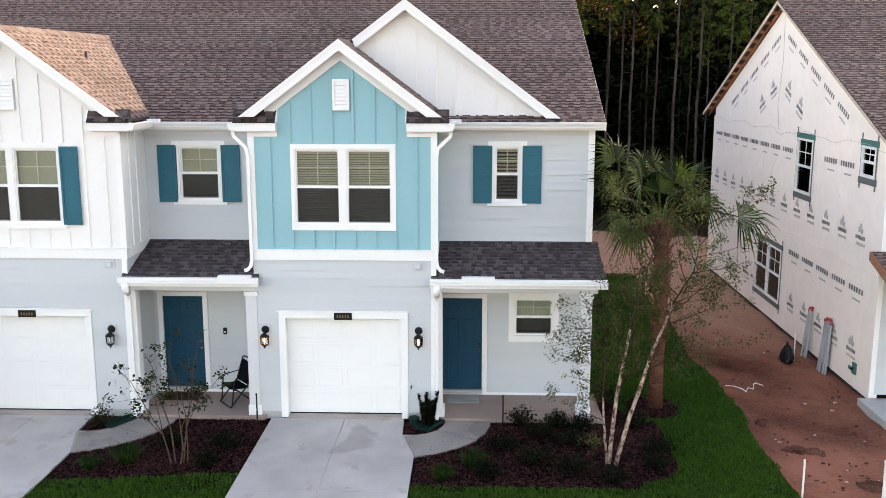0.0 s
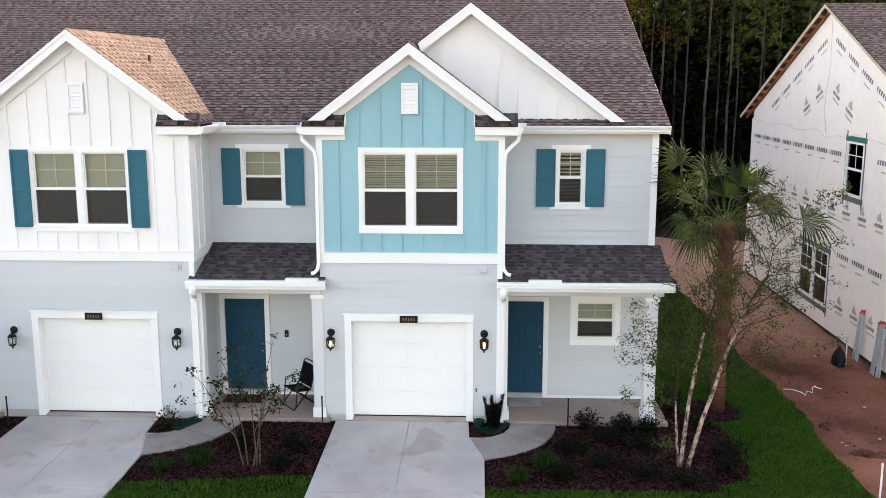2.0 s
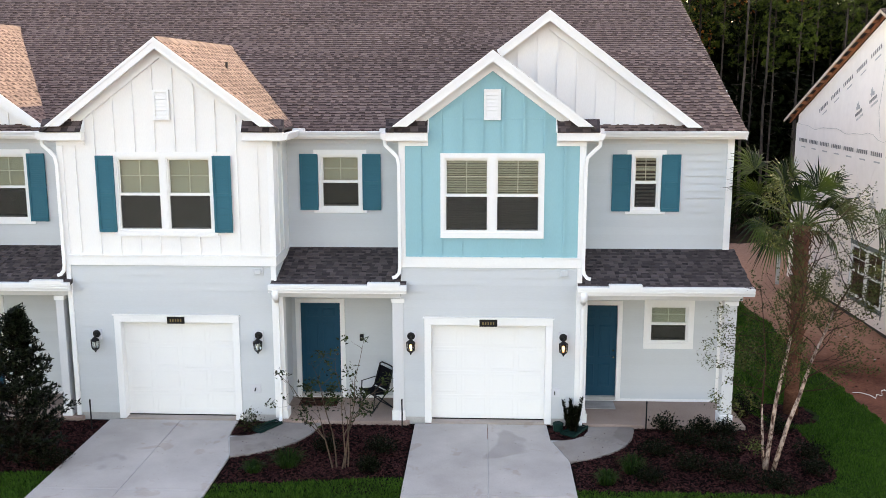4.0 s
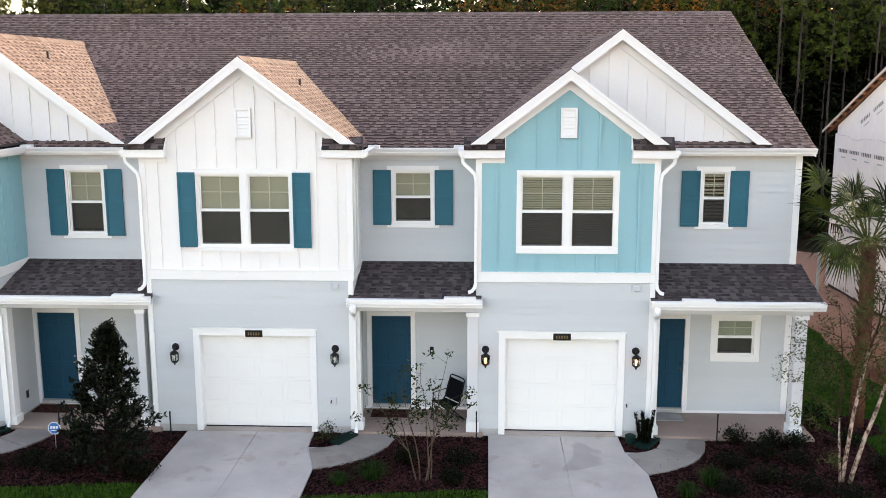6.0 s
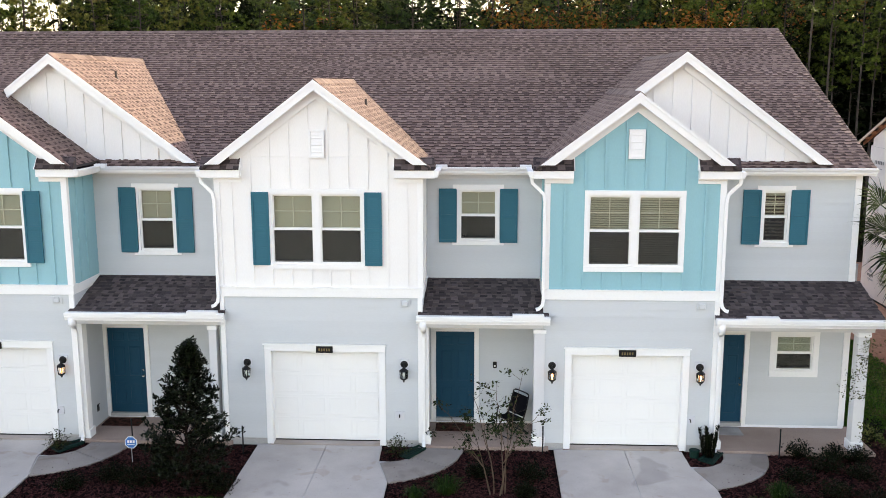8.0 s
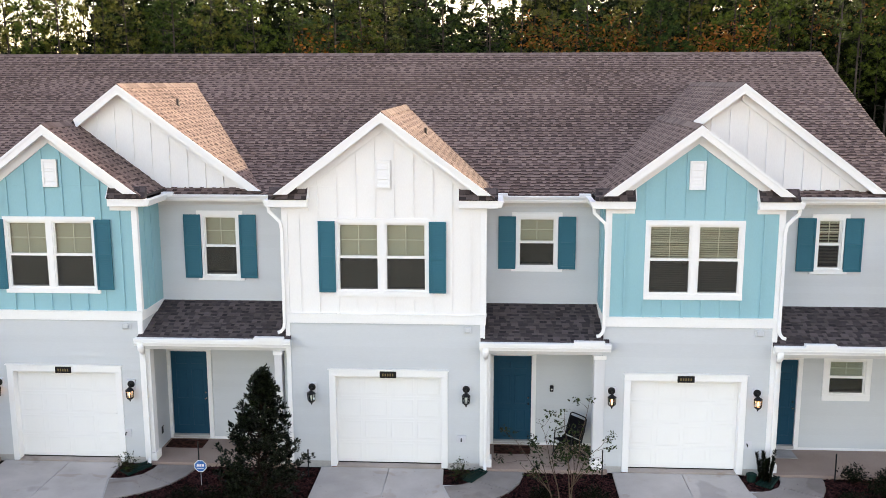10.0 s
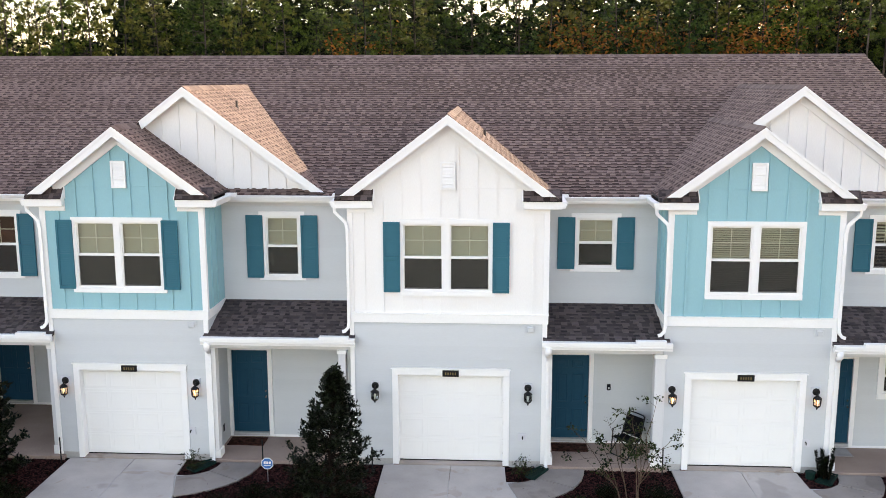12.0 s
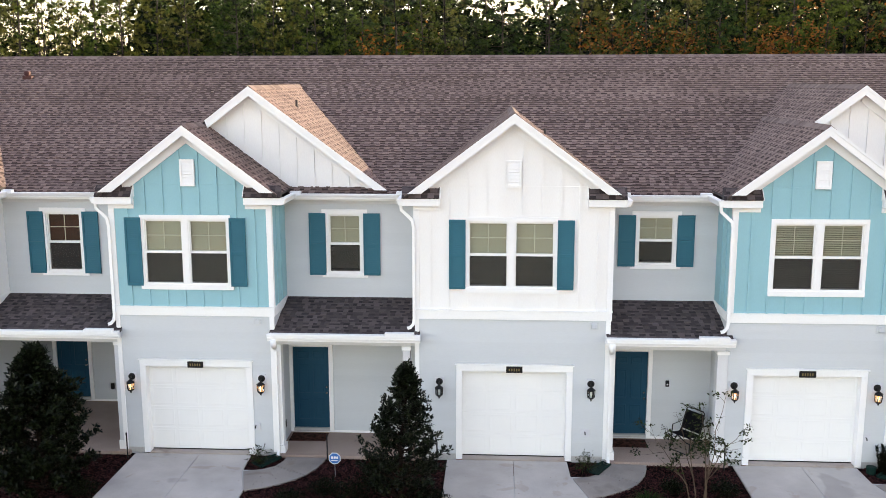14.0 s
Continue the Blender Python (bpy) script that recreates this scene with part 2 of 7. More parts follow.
# ---- mesh helpers ----
class Shape:
    """Collects corners and faces of one mesh."""

    def __init__(self):
        self.v, self.f, self.weld = [], [], False

    def add(self, verts, faces):
        n = len(self.v)
        self.v += [tuple(p) for p in verts]
        self.f += [tuple(n + i for i in face) for face in faces]
        return self

    def box(self, x0, x1, y0, y1, z0, z1):
        v = [(x, y, z) for x in (x0, x1) for y in (y0, y1) for z in (z0, z1)]
        return self.add(v, [(0, 1, 3, 2), (4, 6, 7, 5), (0, 4, 5, 1), (2, 3, 7, 6), (0, 2, 6, 4), (1, 5, 7, 3)])

    def prism(self, outline, y0, y1):
        """An outline in x, z carried from y0 to y1."""
        k = len(outline)
        v = [(x, y0, z) for x, z in outline] + [(x, y1, z) for x, z in outline]
        return self.add(v, [tuple(range(k)), tuple(range(2 * k - 1, k - 1, -1))] + [((i + 1) % k, i, k + i, k + (i + 1) % k) for i in range(k)])

    def slab(self, outline, z0, z1):
        """An outline in x, y carried from z0 to z1."""
        k = len(outline)
        v = [(x, y, z0) for x, y in outline] + [(x, y, z1) for x, y in outline]
        return self.add(v, [tuple(range(k - 1, -1, -1)), tuple(range(k, 2 * k))] + [(i, (i + 1) % k, k + (i + 1) % k, k + i) for i in range(k)])

    def along_x(self, outline, x0, x1):
        """An outline in y, z carried from x0 to x1."""
        k = len(outline)
        v = [(x0, y, z) for y, z in outline] + [(x1, y, z) for y, z in outline]
        return self.add(v, [tuple(range(k)), tuple(range(2 * k - 1, k - 1, -1))] + [((i + 1) % k, i, k + i, k + (i + 1) % k) for i in range(k)])

    def tube(self, points, radii, sides=8, flat=1.0, cap=True):
        """A round or oval tube along points."""
        pts = [Vector(p) for p in points]
        if not hasattr(radii, "__len__"):
            radii = [radii] * len(pts)
        n0 = len(self.v)
        side = None
        for i, p in enumerate(pts):
            d = (pts[min(i + 1, len(pts) - 1)] - pts[max(i - 1, 0)]).normalized()
            if side is None:
                side = d.orthogonal().normalized()
            side = (side - d * side.dot(d)).normalized()
            up = d.cross(side)
            for k in range(sides):
                a = 2 * math.pi * k / sides
                self.v.append(tuple(p + radii[i] * (math.cos(a) * side + flat * math.sin(a) * up)))
        for i in range(len(pts) - 1):
            for k in range(sides):
                a, b = n0 + i * sides + k, n0 + i * sides + (k + 1) % sides
                self.f.append((a, b, b + sides, a + sides))
        if cap:
            self.f.append(tuple(range(n0 + sides - 1, n0 - 1, -1)))
            last = n0 + (len(pts) - 1) * sides
            self.f.append(tuple(range(last, last + sides)))
        return self

    def lathe(self, profile, sides=14, centre=(0, 0)):
        """Rings of radius r at height z round an upright axis."""
        n0 = len(self.v)
        for r, z in profile:
            for k in range(sides):
                a = 2 * math.pi * k / sides
                self.v.append((centre[0] + r * math.cos(a), centre[1] + r * math.sin(a), z))
        for i in range(len(profile) - 1):
            for k in range(sides):
                a, b = n0 + i * sides + k, n0 + i * sides + (k + 1) % sides
                self.f.append((a, b, b + sides, a + sides))
        self.f.append(tuple(range(n0 + sides - 1, n0 - 1, -1)))
        last = n0 + (len(profile) - 1) * sides
        self.f.append(tuple(range(last, last + sides)))
        return self

    def inset_panel(self, x0, x1, z0, z1, y, steps):
        """Nested rectangles, each an inset and a depth from y, closed in the middle."""
        n0 = len(self.v)
        for i, d in steps:
            self.v += [(x0 + i, y + d, z0 + i), (x1 - i, y + d, z0 + i), (x1 - i, y + d, z1 - i), (x0 + i, y + d, z1 - i)]
        for k in range(len(steps) - 1):
            for j in range(4):
                a, b = n0 + 4 * k + j, n0 + 4 * k + (j + 1) % 4
                self.f.append((a, b, b + 4, a + 4))
        m = n0 + 4 * (len(steps) - 1)
        self.f.append((m, m + 1, m + 2, m + 3))
        return self

    def mesh(self, name, mat, bevel=0.0, smooth=False):
        me = bpy.data.meshes.new(name)
        me.from_pydata(self.v, [], self.f)
        bm = bmesh.new()
        bm.from_mesh(me)
        if self.weld:
            bmesh.ops.remove_doubles(bm, verts=bm.verts, dist=0.0005)
        if len(self.f) < 3000:
            bmesh.ops.recalc_face_normals(bm, faces=bm.faces)
        if bevel:
            bmesh.ops.bevel(bm, geom=list(bm.edges), offset=bevel, segments=1, affect="EDGES", clamp_overlap=True)
        bm.to_mesh(me)
        bm.free()
        me.materials.append(mat)
        if smooth:
            me.shade_smooth()
        return me


def part(name, shape, mat, parent=None, label="", bevel=0.0, smooth=False, at=None):
    """One mesh object, under a thing or a part where parent is given."""
    me = shape if isinstance(shape, bpy.types.Mesh) else shape.mesh(name, mat, bevel, smooth)
    ob = new(name, me)
    if parent:
        ob.parent = parent
    if at is not None:
        ob.location = at
    if label:
        tagged(ob, label)
    return ob


def thing(name, label, category, group="", kind="", at=(0, 0, 0)):
    ob = new(name)
    ob.empty_display_size = 0.2
    ob.location = at
    return tagged(ob, label, category, group, kind)


MESHES = {}


def shared(key, make):
    if key not in MESHES:
        MESHES[key] = make()
    return MESHES[key]


# ---- measures of the row ----
EAVE_Y, EAVE_Z, PITCH = 1.10, 6.20, 0.435      # lower edge and slope of the long roof
RIDGE_Y = 9.02
RIDGE_Z = EAVE_Z + PITCH * (RIDGE_Y - EAVE_Y)
WALL_Y = 1.42                                  # front of the recessed walls
BACK_Y = 16.6
ROW_L, ROW_R = -33.0, 5.32
LAP = 0.163
BAND0, BAND1 = 3.40, 3.60
GABLE = 0.75                                   # slope of the front gables


def cut(x0, x1, z0, z1, holes):
    """The stretches of x0..x1 at heights z0..z1 that no hole takes."""
    spans = [(x0, x1)]
    for a, b, c, d in holes:
        if d <= z0 + 0.01 or c >= z1 - 0.01:
            continue
        spans = [s for p, q in spans for s in ((p, min(q, a)), (max(p, b), q)) if s[1] - s[0] > 0.02]
    return spans


def backing(x0, x1, z0, z1, y0, y1, holes):
    """A wall slab with holes, as joined blocks round them."""
    s = Shape()
    zs = sorted({z0, z1, *[min(max(v, z0), z1) for h in holes for v in h[2:]]})
    xs = sorted({x0, x1, *[min(max(v, x0), x1) for h in holes for v in h[:2]]})
    for a, b in zip(zs, zs[1:]):
        for p, q in zip(xs, xs[1:]):
            mx, mz = (p + q) / 2, (a + b) / 2
            if not any(h[0] < mx < h[1] and h[2] < mz < h[3] for h in holes):
                s.box(p, q, y0, y1, a, b)
    s.weld = True
    return s


def lap_wall(parent, name, x0, x1, z0, z1, y, holes=(), thick=0.18, proud=0.019):
    """Lap siding: a wall slab and one plank a course, split at the openings."""
    wall = part(name, backing(x0, x1, z0, z1, y + 0.012, y + thick, holes), SIDING, parent)
    z = z0
    while z < z1 - 0.03:
        top = min(z + LAP, z1)
        for a, b in cut(x0, x1, z, top, holes):
            length = round(b - a, 3)

            def make(length=length, h=top - z):
                s = Shape()
                s.along_x([(-proud, 0), (0.011, 0), (0.011, h), (-0.001, h)], 0, length)
                return s.mesh("plank", SIDING)
            part("plank", shared(("plank", length, round(top - z, 3), proud), make), SIDING, wall, at=(a, y, z))
        z = top
    return wall


def batten_wall(parent, name, outline, y, mat, xs, roof, z0, holes=(), thick=0.16):
    """Board-and-batten cladding: a panel of that outline and upright battens under a roof line."""
    if holes:
        xa, xb = min(p[0] for p in outline), max(p[0] for p in outline)
        side = min(p[1] for p in outline if p[1] > z0 + 1)
        s = backing(xa, xb, z0, side, y, y + thick, holes)
        s.prism([p for p in outline if p[1] >= side - 1e-6], y, y + thick)
    else:
        s = Shape().prism(outline, y, y + thick)
    wall = part(name, s, mat, parent)
    for x in xs:
        top = roof(x)
        zs = [(z0, top)]
        for a, b, c, d in holes:
            if a - 0.14 < x < b + 0.14:
                zs = [(z0, c - 0.1), (d + 0.12, top)]
        for p, q in zs:
            if q - p > 0.08:
                part("batten", Shape().box(x - 0.026, x + 0.026, y - 0.034, y + 0.004, p, q), mat, wall)
    return wall


def window(parent, x0, x1, z0, z1, y, depth=0.10, grid=True, blind=0.98, slats_open=False, slats=BLIND, apart=0.050):
    """A white single-hung window in the opening x0..x1, z0..z1 whose wall face is y."""
    e = 0.030
    w = part("window", Shape().box(x0, x0 + e, y - 0.012, y + depth, z0, z1).box(x1 - e, x1, y - 0.012, y + depth, z0, z1)
             .box(x0 + e, x1 - e, y - 0.012, y + depth, z1 - e, z1).box(x0 + e, x1 - e, y - 0.012, y + depth, z0, z0 + 0.04), VINYL, parent)
    mid = (z0 + z1) / 2
    a, b = x0 + e + 0.001, x1 - e - 0.001
    part("upper_sash", Shape().box(a, a + 0.022, y + 0.03, y + 0.06, mid, z1 - e - 0.001).box(b - 0.022, b, y + 0.03, y + 0.06, mid, z1 - e - 0.001).box(a + 0.022, b - 0.022, y + 0.03, y + 0.06, z1 - e - 0.024, z1 - e - 0.001), VINYL, w)
    part("meeting_rail", Shape().box(a, b, y + 0.0, y + 0.062, mid - 0.028, mid + 0.028), VINYL, w)
    part("lower_sash", Shape().box(a, a + 0.024, y + 0.01, y + 0.028, z0 + 0.041, mid - 0.029).box(b - 0.024, b, y + 0.01, y + 0.028, z0 + 0.041, mid - 0.029).box(a + 0.024, b - 0.024, y + 0.01, y + 0.028, z0 + 0.041, z0 + 0.07), VINYL, w)
    part("upper_pane", Shape().box(a + 0.022, b - 0.022, y + 0.044, y + 0.048, mid + 0.028, z1 - e - 0.024), GLASS, w, "clear glass pane").visible_shadow = False
    part("lower_pane", Shape().box(a + 0.024, b - 0.024, y + 0.022, y + 0.026, z0 + 0.07, mid - 0.028), GLASS, w, "clear glass pane").visible_shadow = False
    part("insect_screen", Shape().box(a + 0.014, b - 0.014, y + 0.004, y + 0.006, z0 + 0.042, mid - 0.028), SCREEN, w, "dark fine-mesh insect screen")
    if grid:
        xm, zm = (x0 + x1) / 2, (mid + z1) / 2
        part("muntin", Shape().box(xm - 0.010, xm + 0.010, y + 0.052, y + 0.058, mid + 0.028, z1 - e - 0.024).box(a + 0.022, xm - 0.010, y + 0.052, y + 0.058, zm - 0.010, zm + 0.010).box(xm + 0.010, b - 0.022, y + 0.052, y + 0.058, zm - 0.010, zm + 0.010), MUNTIN, w)
    if blind:
        s = Shape()
        z = z1 - 0.09
        low = z1 - (z1 - z0) * blind + 0.06
        while z > low and slats_open:
            s.add([(a, y + 0.080, z + 0.004), (b, y + 0.080, z + 0.004), (b, y + 0.100, z + 0.010), (a, y + 0.100, z + 0.010), (b, y + 0.122, z + 0.012), (a, y + 0.122, z + 0.012),
                   (a, y + 0.080, z - 0.026), (b, y + 0.080, z - 0.026), (b, y + 0.122, z + 0.004), (a, y + 0.122, z + 0.004)],
                  [(0, 1, 2, 3), (3, 2, 4, 5), (6, 7, 1, 0), (9, 8, 7, 6), (5, 4, 8, 9)])
            z -= apart
        while z > low:
            s.add([(a, y + 0.092, z - 0.017), (b, y + 0.092, z - 0.017), (b, y + 0.108, z + 0.020), (a, y + 0.108, z + 0.020),
                   (a, y + 0.094, z - 0.018), (b, y + 0.094, z - 0.018), (b, y + 0.110, z + 0.019), (a, y + 0.110, z + 0.019)],
                  [(0, 1, 2, 3), (7, 6, 5, 4), (0, 4, 5, 1), (2, 6, 7, 3)])
            z -= 0.036
        s.box(a, b, y + 0.08, y + 0.12, z1 - 0.085, z1 - 0.05)
        part("blind", s, slats, w, "cream slatted blind, lowered" if slats is BLIND else "dark red-brown slatted blind, lowered")
    return w


def shutter(parent, x0, x1, z0, z1, y):
    """A teal louvred shutter with a middle rail."""
    r = 0.045
    mid = z0 + (z1 - z0) * 0.49
    s = Shape().box(x0, x0 + r, y - 0.035, y + 0.0, z0, z1).box(x1 - r, x1, y - 0.035, y, z0, z1)
    for a, b in ((z0, z0 + 0.07), (mid - 0.035, mid + 0.035), (z1 - 0.06, z1)):
        s.box(x0 + r, x1 - r, y - 0.035, y, a, b)
    s.box(x0 + r, x1 - r, y - 0.008, y - 0.001, z0 + 0.07, z1 - 0.06)
    sh = part("shutter", s, TEAL, parent, "teal louvred window shutter")
    for a, b in ((z0 + 0.07, mid - 0.035), (mid + 0.035, z1 - 0.06)):
        n = int((b - a) / 0.046)
        step = (b - a) / n
        for i in range(n):
            z = a + (i + 0.5) * step
            w = round(x1 - x0 - 2 * r, 3)
            part("louver", shared(("louver", w), lambda: Shape().along_x([(-0.021, -0.022), (-0.017, -0.025), (-0.008, 0.022), (-0.012, 0.025)], 0, w).mesh("louver", TEAL)), TEAL, sh, at=(x0 + r, y, z))
    return sh


def gutter_x(parent, x0, x1, y, z, name="gutter", tall=False):
    """A white moulded eaves gutter along x; y is the fascia's face, z the gutter's top."""
    o = [(y, z), (y - 0.125, z), (y - 0.132, z - 0.012), (y - 0.130, z - 0.062), (y - 0.108, z - 0.072), (y - 0.108, z - 0.088), (y - 0.122, z - 0.096), (y - 0.112, z - 0.125), (y - 0.095, z - 0.150), (y - 0.092, z - 0.178), (y, z - 0.178)] if tall else [(y, z), (y - 0.125, z), (y - 0.13, z - 0.012), (y - 0.115, z - 0.045), (y - 0.085, z - 0.085), (y - 0.08, z - 0.12), (y, z - 0.12)]
    return part(name, Shape().along_x(o, x0, x1), METAL_WHITE, parent)


def shingled(name, parent, corner, along, up, width, length, expose=0.143, seed=1, single=False, tones=None, thick=1.0):
    """Overlapping asphalt tabs on a sloping rectangle: corner, unit vectors along the eave and up the slope."""
    rnd = random.Random(seed)
    along, up = Vector(along).normalized(), Vector(up).normalized()
    out = along.cross(up).normalized()
    if out.z < 0:
        out = -out
    corner = Vector(corner)
    verts, faces, slots = [], [], []
    pieces = []
    rows = int(math.ceil(length / expose))
    for r in range(rows):
        v0, v1 = r * expose, min((r + 1) * expose + 0.03, length)
        x = -rnd.random() * 0.3
        tooth = rnd.random() < 0.5
        while x < width:
            w = rnd.uniform(0.07, 0.17) if tooth else rnd.uniform(0.08, 0.18)
            a, b = max(x, 0.0), min(x + w, width)
            if b - a > 0.015 and v1 - v0 > 0.02:
                dv = rnd.uniform(-0.004, 0.004)
                if tooth:
                    pieces.append((a, b, v0 + dv, v1, 0.022 + rnd.uniform(-0.002, 0.003), 0))
                else:
                    # The slot's lower part is dark: its own tone plus the tabs' shadow as colour.
                    m = v0 + (v1 - v0) * rnd.uniform(0.42, 0.56)
                    pieces.append((a, b, v0, m, 0.007, 1))
                    pieces.append((a, b, m, v1, 0.006, 0))
            x += w
            tooth = not tooth if rnd.random() < 0.93 else tooth
    if single:
        frame3 = Matrix((along, up, out)).transposed().to_4x4()
        for a, b, v0, v1, h, tone in pieces:
            w, l, k = round((b - a) / 0.02) * 0.02 or 0.02, round((v1 - v0) / 0.01) * 0.01, round(h, 3)

            def make(w=w, l=l, k=k, tone=tone):
                s = Shape()
                s.add([(0, 0, 0), (w, 0, 0), (w, l, 0), (0, l, 0), (0, 0, k), (w, 0, k), (w, l, 0.004), (0, l, 0.004)],
                      [(4, 5, 6, 7), (0, 1, 5, 4), (1, 2, 6, 5), (3, 0, 4, 7)])
                return s.mesh("shingle", SHINGLE_GAP if tone else SHINGLE_PIECE)
            ob = part("shingle", shared(("shingle", w, l, k, tone), make), SHINGLE_PIECE, parent)
            ob.matrix_local = Matrix.Translation(corner + along * a + up * v0) @ frame3
        return None
    for a, b, v0, v1, h, tone in pieces:
        n = len(verts)
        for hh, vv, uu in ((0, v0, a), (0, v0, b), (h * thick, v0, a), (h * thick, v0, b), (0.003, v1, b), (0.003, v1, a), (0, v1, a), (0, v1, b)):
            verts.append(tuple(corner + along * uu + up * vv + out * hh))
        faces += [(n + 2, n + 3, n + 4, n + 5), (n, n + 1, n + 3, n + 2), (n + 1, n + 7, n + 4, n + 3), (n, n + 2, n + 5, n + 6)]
        # Butt faces take the dark tone, a painted shadow line along every course.
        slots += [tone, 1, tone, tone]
    me = bpy.data.meshes.new(name)
    me.from_pydata(verts, [], faces)
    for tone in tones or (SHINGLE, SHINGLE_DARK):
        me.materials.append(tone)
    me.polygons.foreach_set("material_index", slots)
    ob = part(name, me, SHINGLE, parent)
    tagged(ob, kind="stuff")
    return ob


def gable_roof(parent, cx, half, peak, y0, y1, seed, name="gable_roof", slope=GABLE, stop=None, cut_z=6.357):
    """Two shingled slopes with white rake boards: half is from the middle to the eave's tip, peak the ridge's top."""
    low = peak - slope * half
    deck = Shape().prism([(cx - half, low - 0.012), (cx, peak - 0.012), (cx + half, low - 0.012), (cx + half, low - 0.06), (cx, peak - 0.06), (cx - half, low - 0.06)], y0 + 0.01, y1)
    roof = part(name, deck, UNDERLAY, parent, "shingled gable roof with white rake boards")
    k = math.hypot(1, slope)
    run = half * k
    shingled("shingles", roof, (cx - half, y0, low - 0.01), (0, 1, 0), (1, 0, slope), y1 - y0, run, seed=seed, thick=0.6)
    shingled("shingles", roof, (cx + half, y0, low - 0.01), (0, 1, 0), (-1, 0, slope), y1 - y0, run, seed=seed + 1, thick=0.45)
    capm = shared(("cap", slope), lambda: Shape().prism([(-0.13, -0.13 * slope + 0.012), (0, 0.02), (0.13, -0.13 * slope + 0.012), (0.13, -0.13 * slope), (0, 0.004), (-0.13, -0.13 * slope)], 0.004, 0.17).mesh("ridge_cap", SHINGLE_CAP))
    for i in range(int((y1 - y0) / 0.17)):
        part("ridge_cap", capm, SHINGLE_CAP, roof, at=(cx, y0 + i * 0.17, peak))
    top = peak - 0.006
    for side in (-1, 1):
        tip, inner = (top - cut_z) / slope, (top - 0.225 - cut_z) / slope
        ends = [(cx + side * tip, cut_z), (cx + side * inner, cut_z)]
        if side < 0 and stop is not None:
            ends = [(stop, top - slope * (cx - stop)), (stop + 0.06, top - 0.225 - slope * (cx - stop - 0.06))]
        part("rake_board", Shape().prism([(cx, top - 0.01), ends[0], ends[1], (cx, top - 0.225)], y0 - 0.02, y0 + 0.02), TRIM, roof)
        drop = (0.066 if stop is None or side > 0 else 0.05) / slope
        part("rake_lip", Shape().prism([(cx, top), (ends[0][0] + side * 0.008, ends[0][1]), (ends[0][0] + side * 0.008 - side * drop, ends[0][1]), (cx, top - 0.072)], y0 - 0.036, y0 - 0.021), TRIM, roof)
        part("soffit", Shape().prism([(cx, peak - 0.10), (ends[1][0], ends[1][1] + 0.13), (ends[1][0], ends[1][1] + 0.115), (cx, peak - 0.115)], y0 + 0.021, y0 + 0.30), TRIM, roof)
    return roof


def frame_trim(parent, x0, x1, z0, z1, y, head=0.09, side=0.09, sill=0.10, ears=0.0, base=True, name="window_trim"):
    s = Shape().box(x0 - side, x0, y - 0.040, y + 0.01, z0, z1).box(x1, x1 + side, y - 0.040, y + 0.01, z0, z1)
    s.box(x0 - side - ears, x1 + side + ears, y - 0.044, y + 0.01, z1, z1 + head)
    if base:
        s.box(x0 - side - ears, x1 + side + ears, y - 0.05, y + 0.01, z0 - sill, z0)
    return part(name, s, TRIM, parent)


def six_panel_door(parent, x0, x1, z0, z1, y):
    d = part("front_door", Shape().box(x0, x1, y, y + 0.045, z0, z1), DOOR_BLUE, parent, "deep blue six-panel front door, closed")
    w = x1 - x0
    for r0, r1 in ((0.10, 0.36), (0.43, 0.78), (0.845, 0.94)):
        for c0, c1 in ((0.13, 0.45), (0.55, 0.87)):
            a, b, c, e = x0 + w * c0, x0 + w * c1, z0 + (z1 - z0) * r0, z0 + (z1 - z0) * r1
            s = Shape().inset_panel(a, b, c, e, y, [(0, 0.002), (0.012, -0.009), (0.028, -0.009), (0.045, -0.002), (0.075, -0.007)])
            part("door_panel", s, DOOR_BLUE, d)
    hx = x1 - 0.065
    part("knob", Shape().tube([(hx, y - 0.002, z0 + 0.93), (hx, y - 0.03, z0 + 0.93), (hx, y - 0.035, z0 + 0.93), (hx, y - 0.06, z0 + 0.93)], [0.028, 0.012, 0.028, 0.022], 12), NICKEL, d, "nickel door knob")
    part("deadbolt", Shape().tube([(hx, y - 0.002, z0 + 1.08), (hx, y - 0.022, z0 + 1.08)], [0.027, 0.022], 12), NICKEL, d, "nickel deadbolt")
    for a, b in ((x0 - 0.115, x0 - 0.004), (x1 + 0.004, x1 + 0.115)):
        part("door_casing", Shape().box(a, b, y - 0.052, y + 0.02, z0 - 0.08, z1 + 0.004), TRIM, parent, bevel=0.004)
    part("door_casing", Shape().box(x0 - 0.115, x1 + 0.115, y - 0.052, y + 0.02, z1 + 0.004, z1 + 0.11), TRIM, parent, bevel=0.004)
    part("threshold", Shape().box(x0 - 0.004, x1 + 0.004, y - 0.09, y + 0.02, z0 - 0.08, z0 - 0.004), FOUNDATION, parent)
    return d


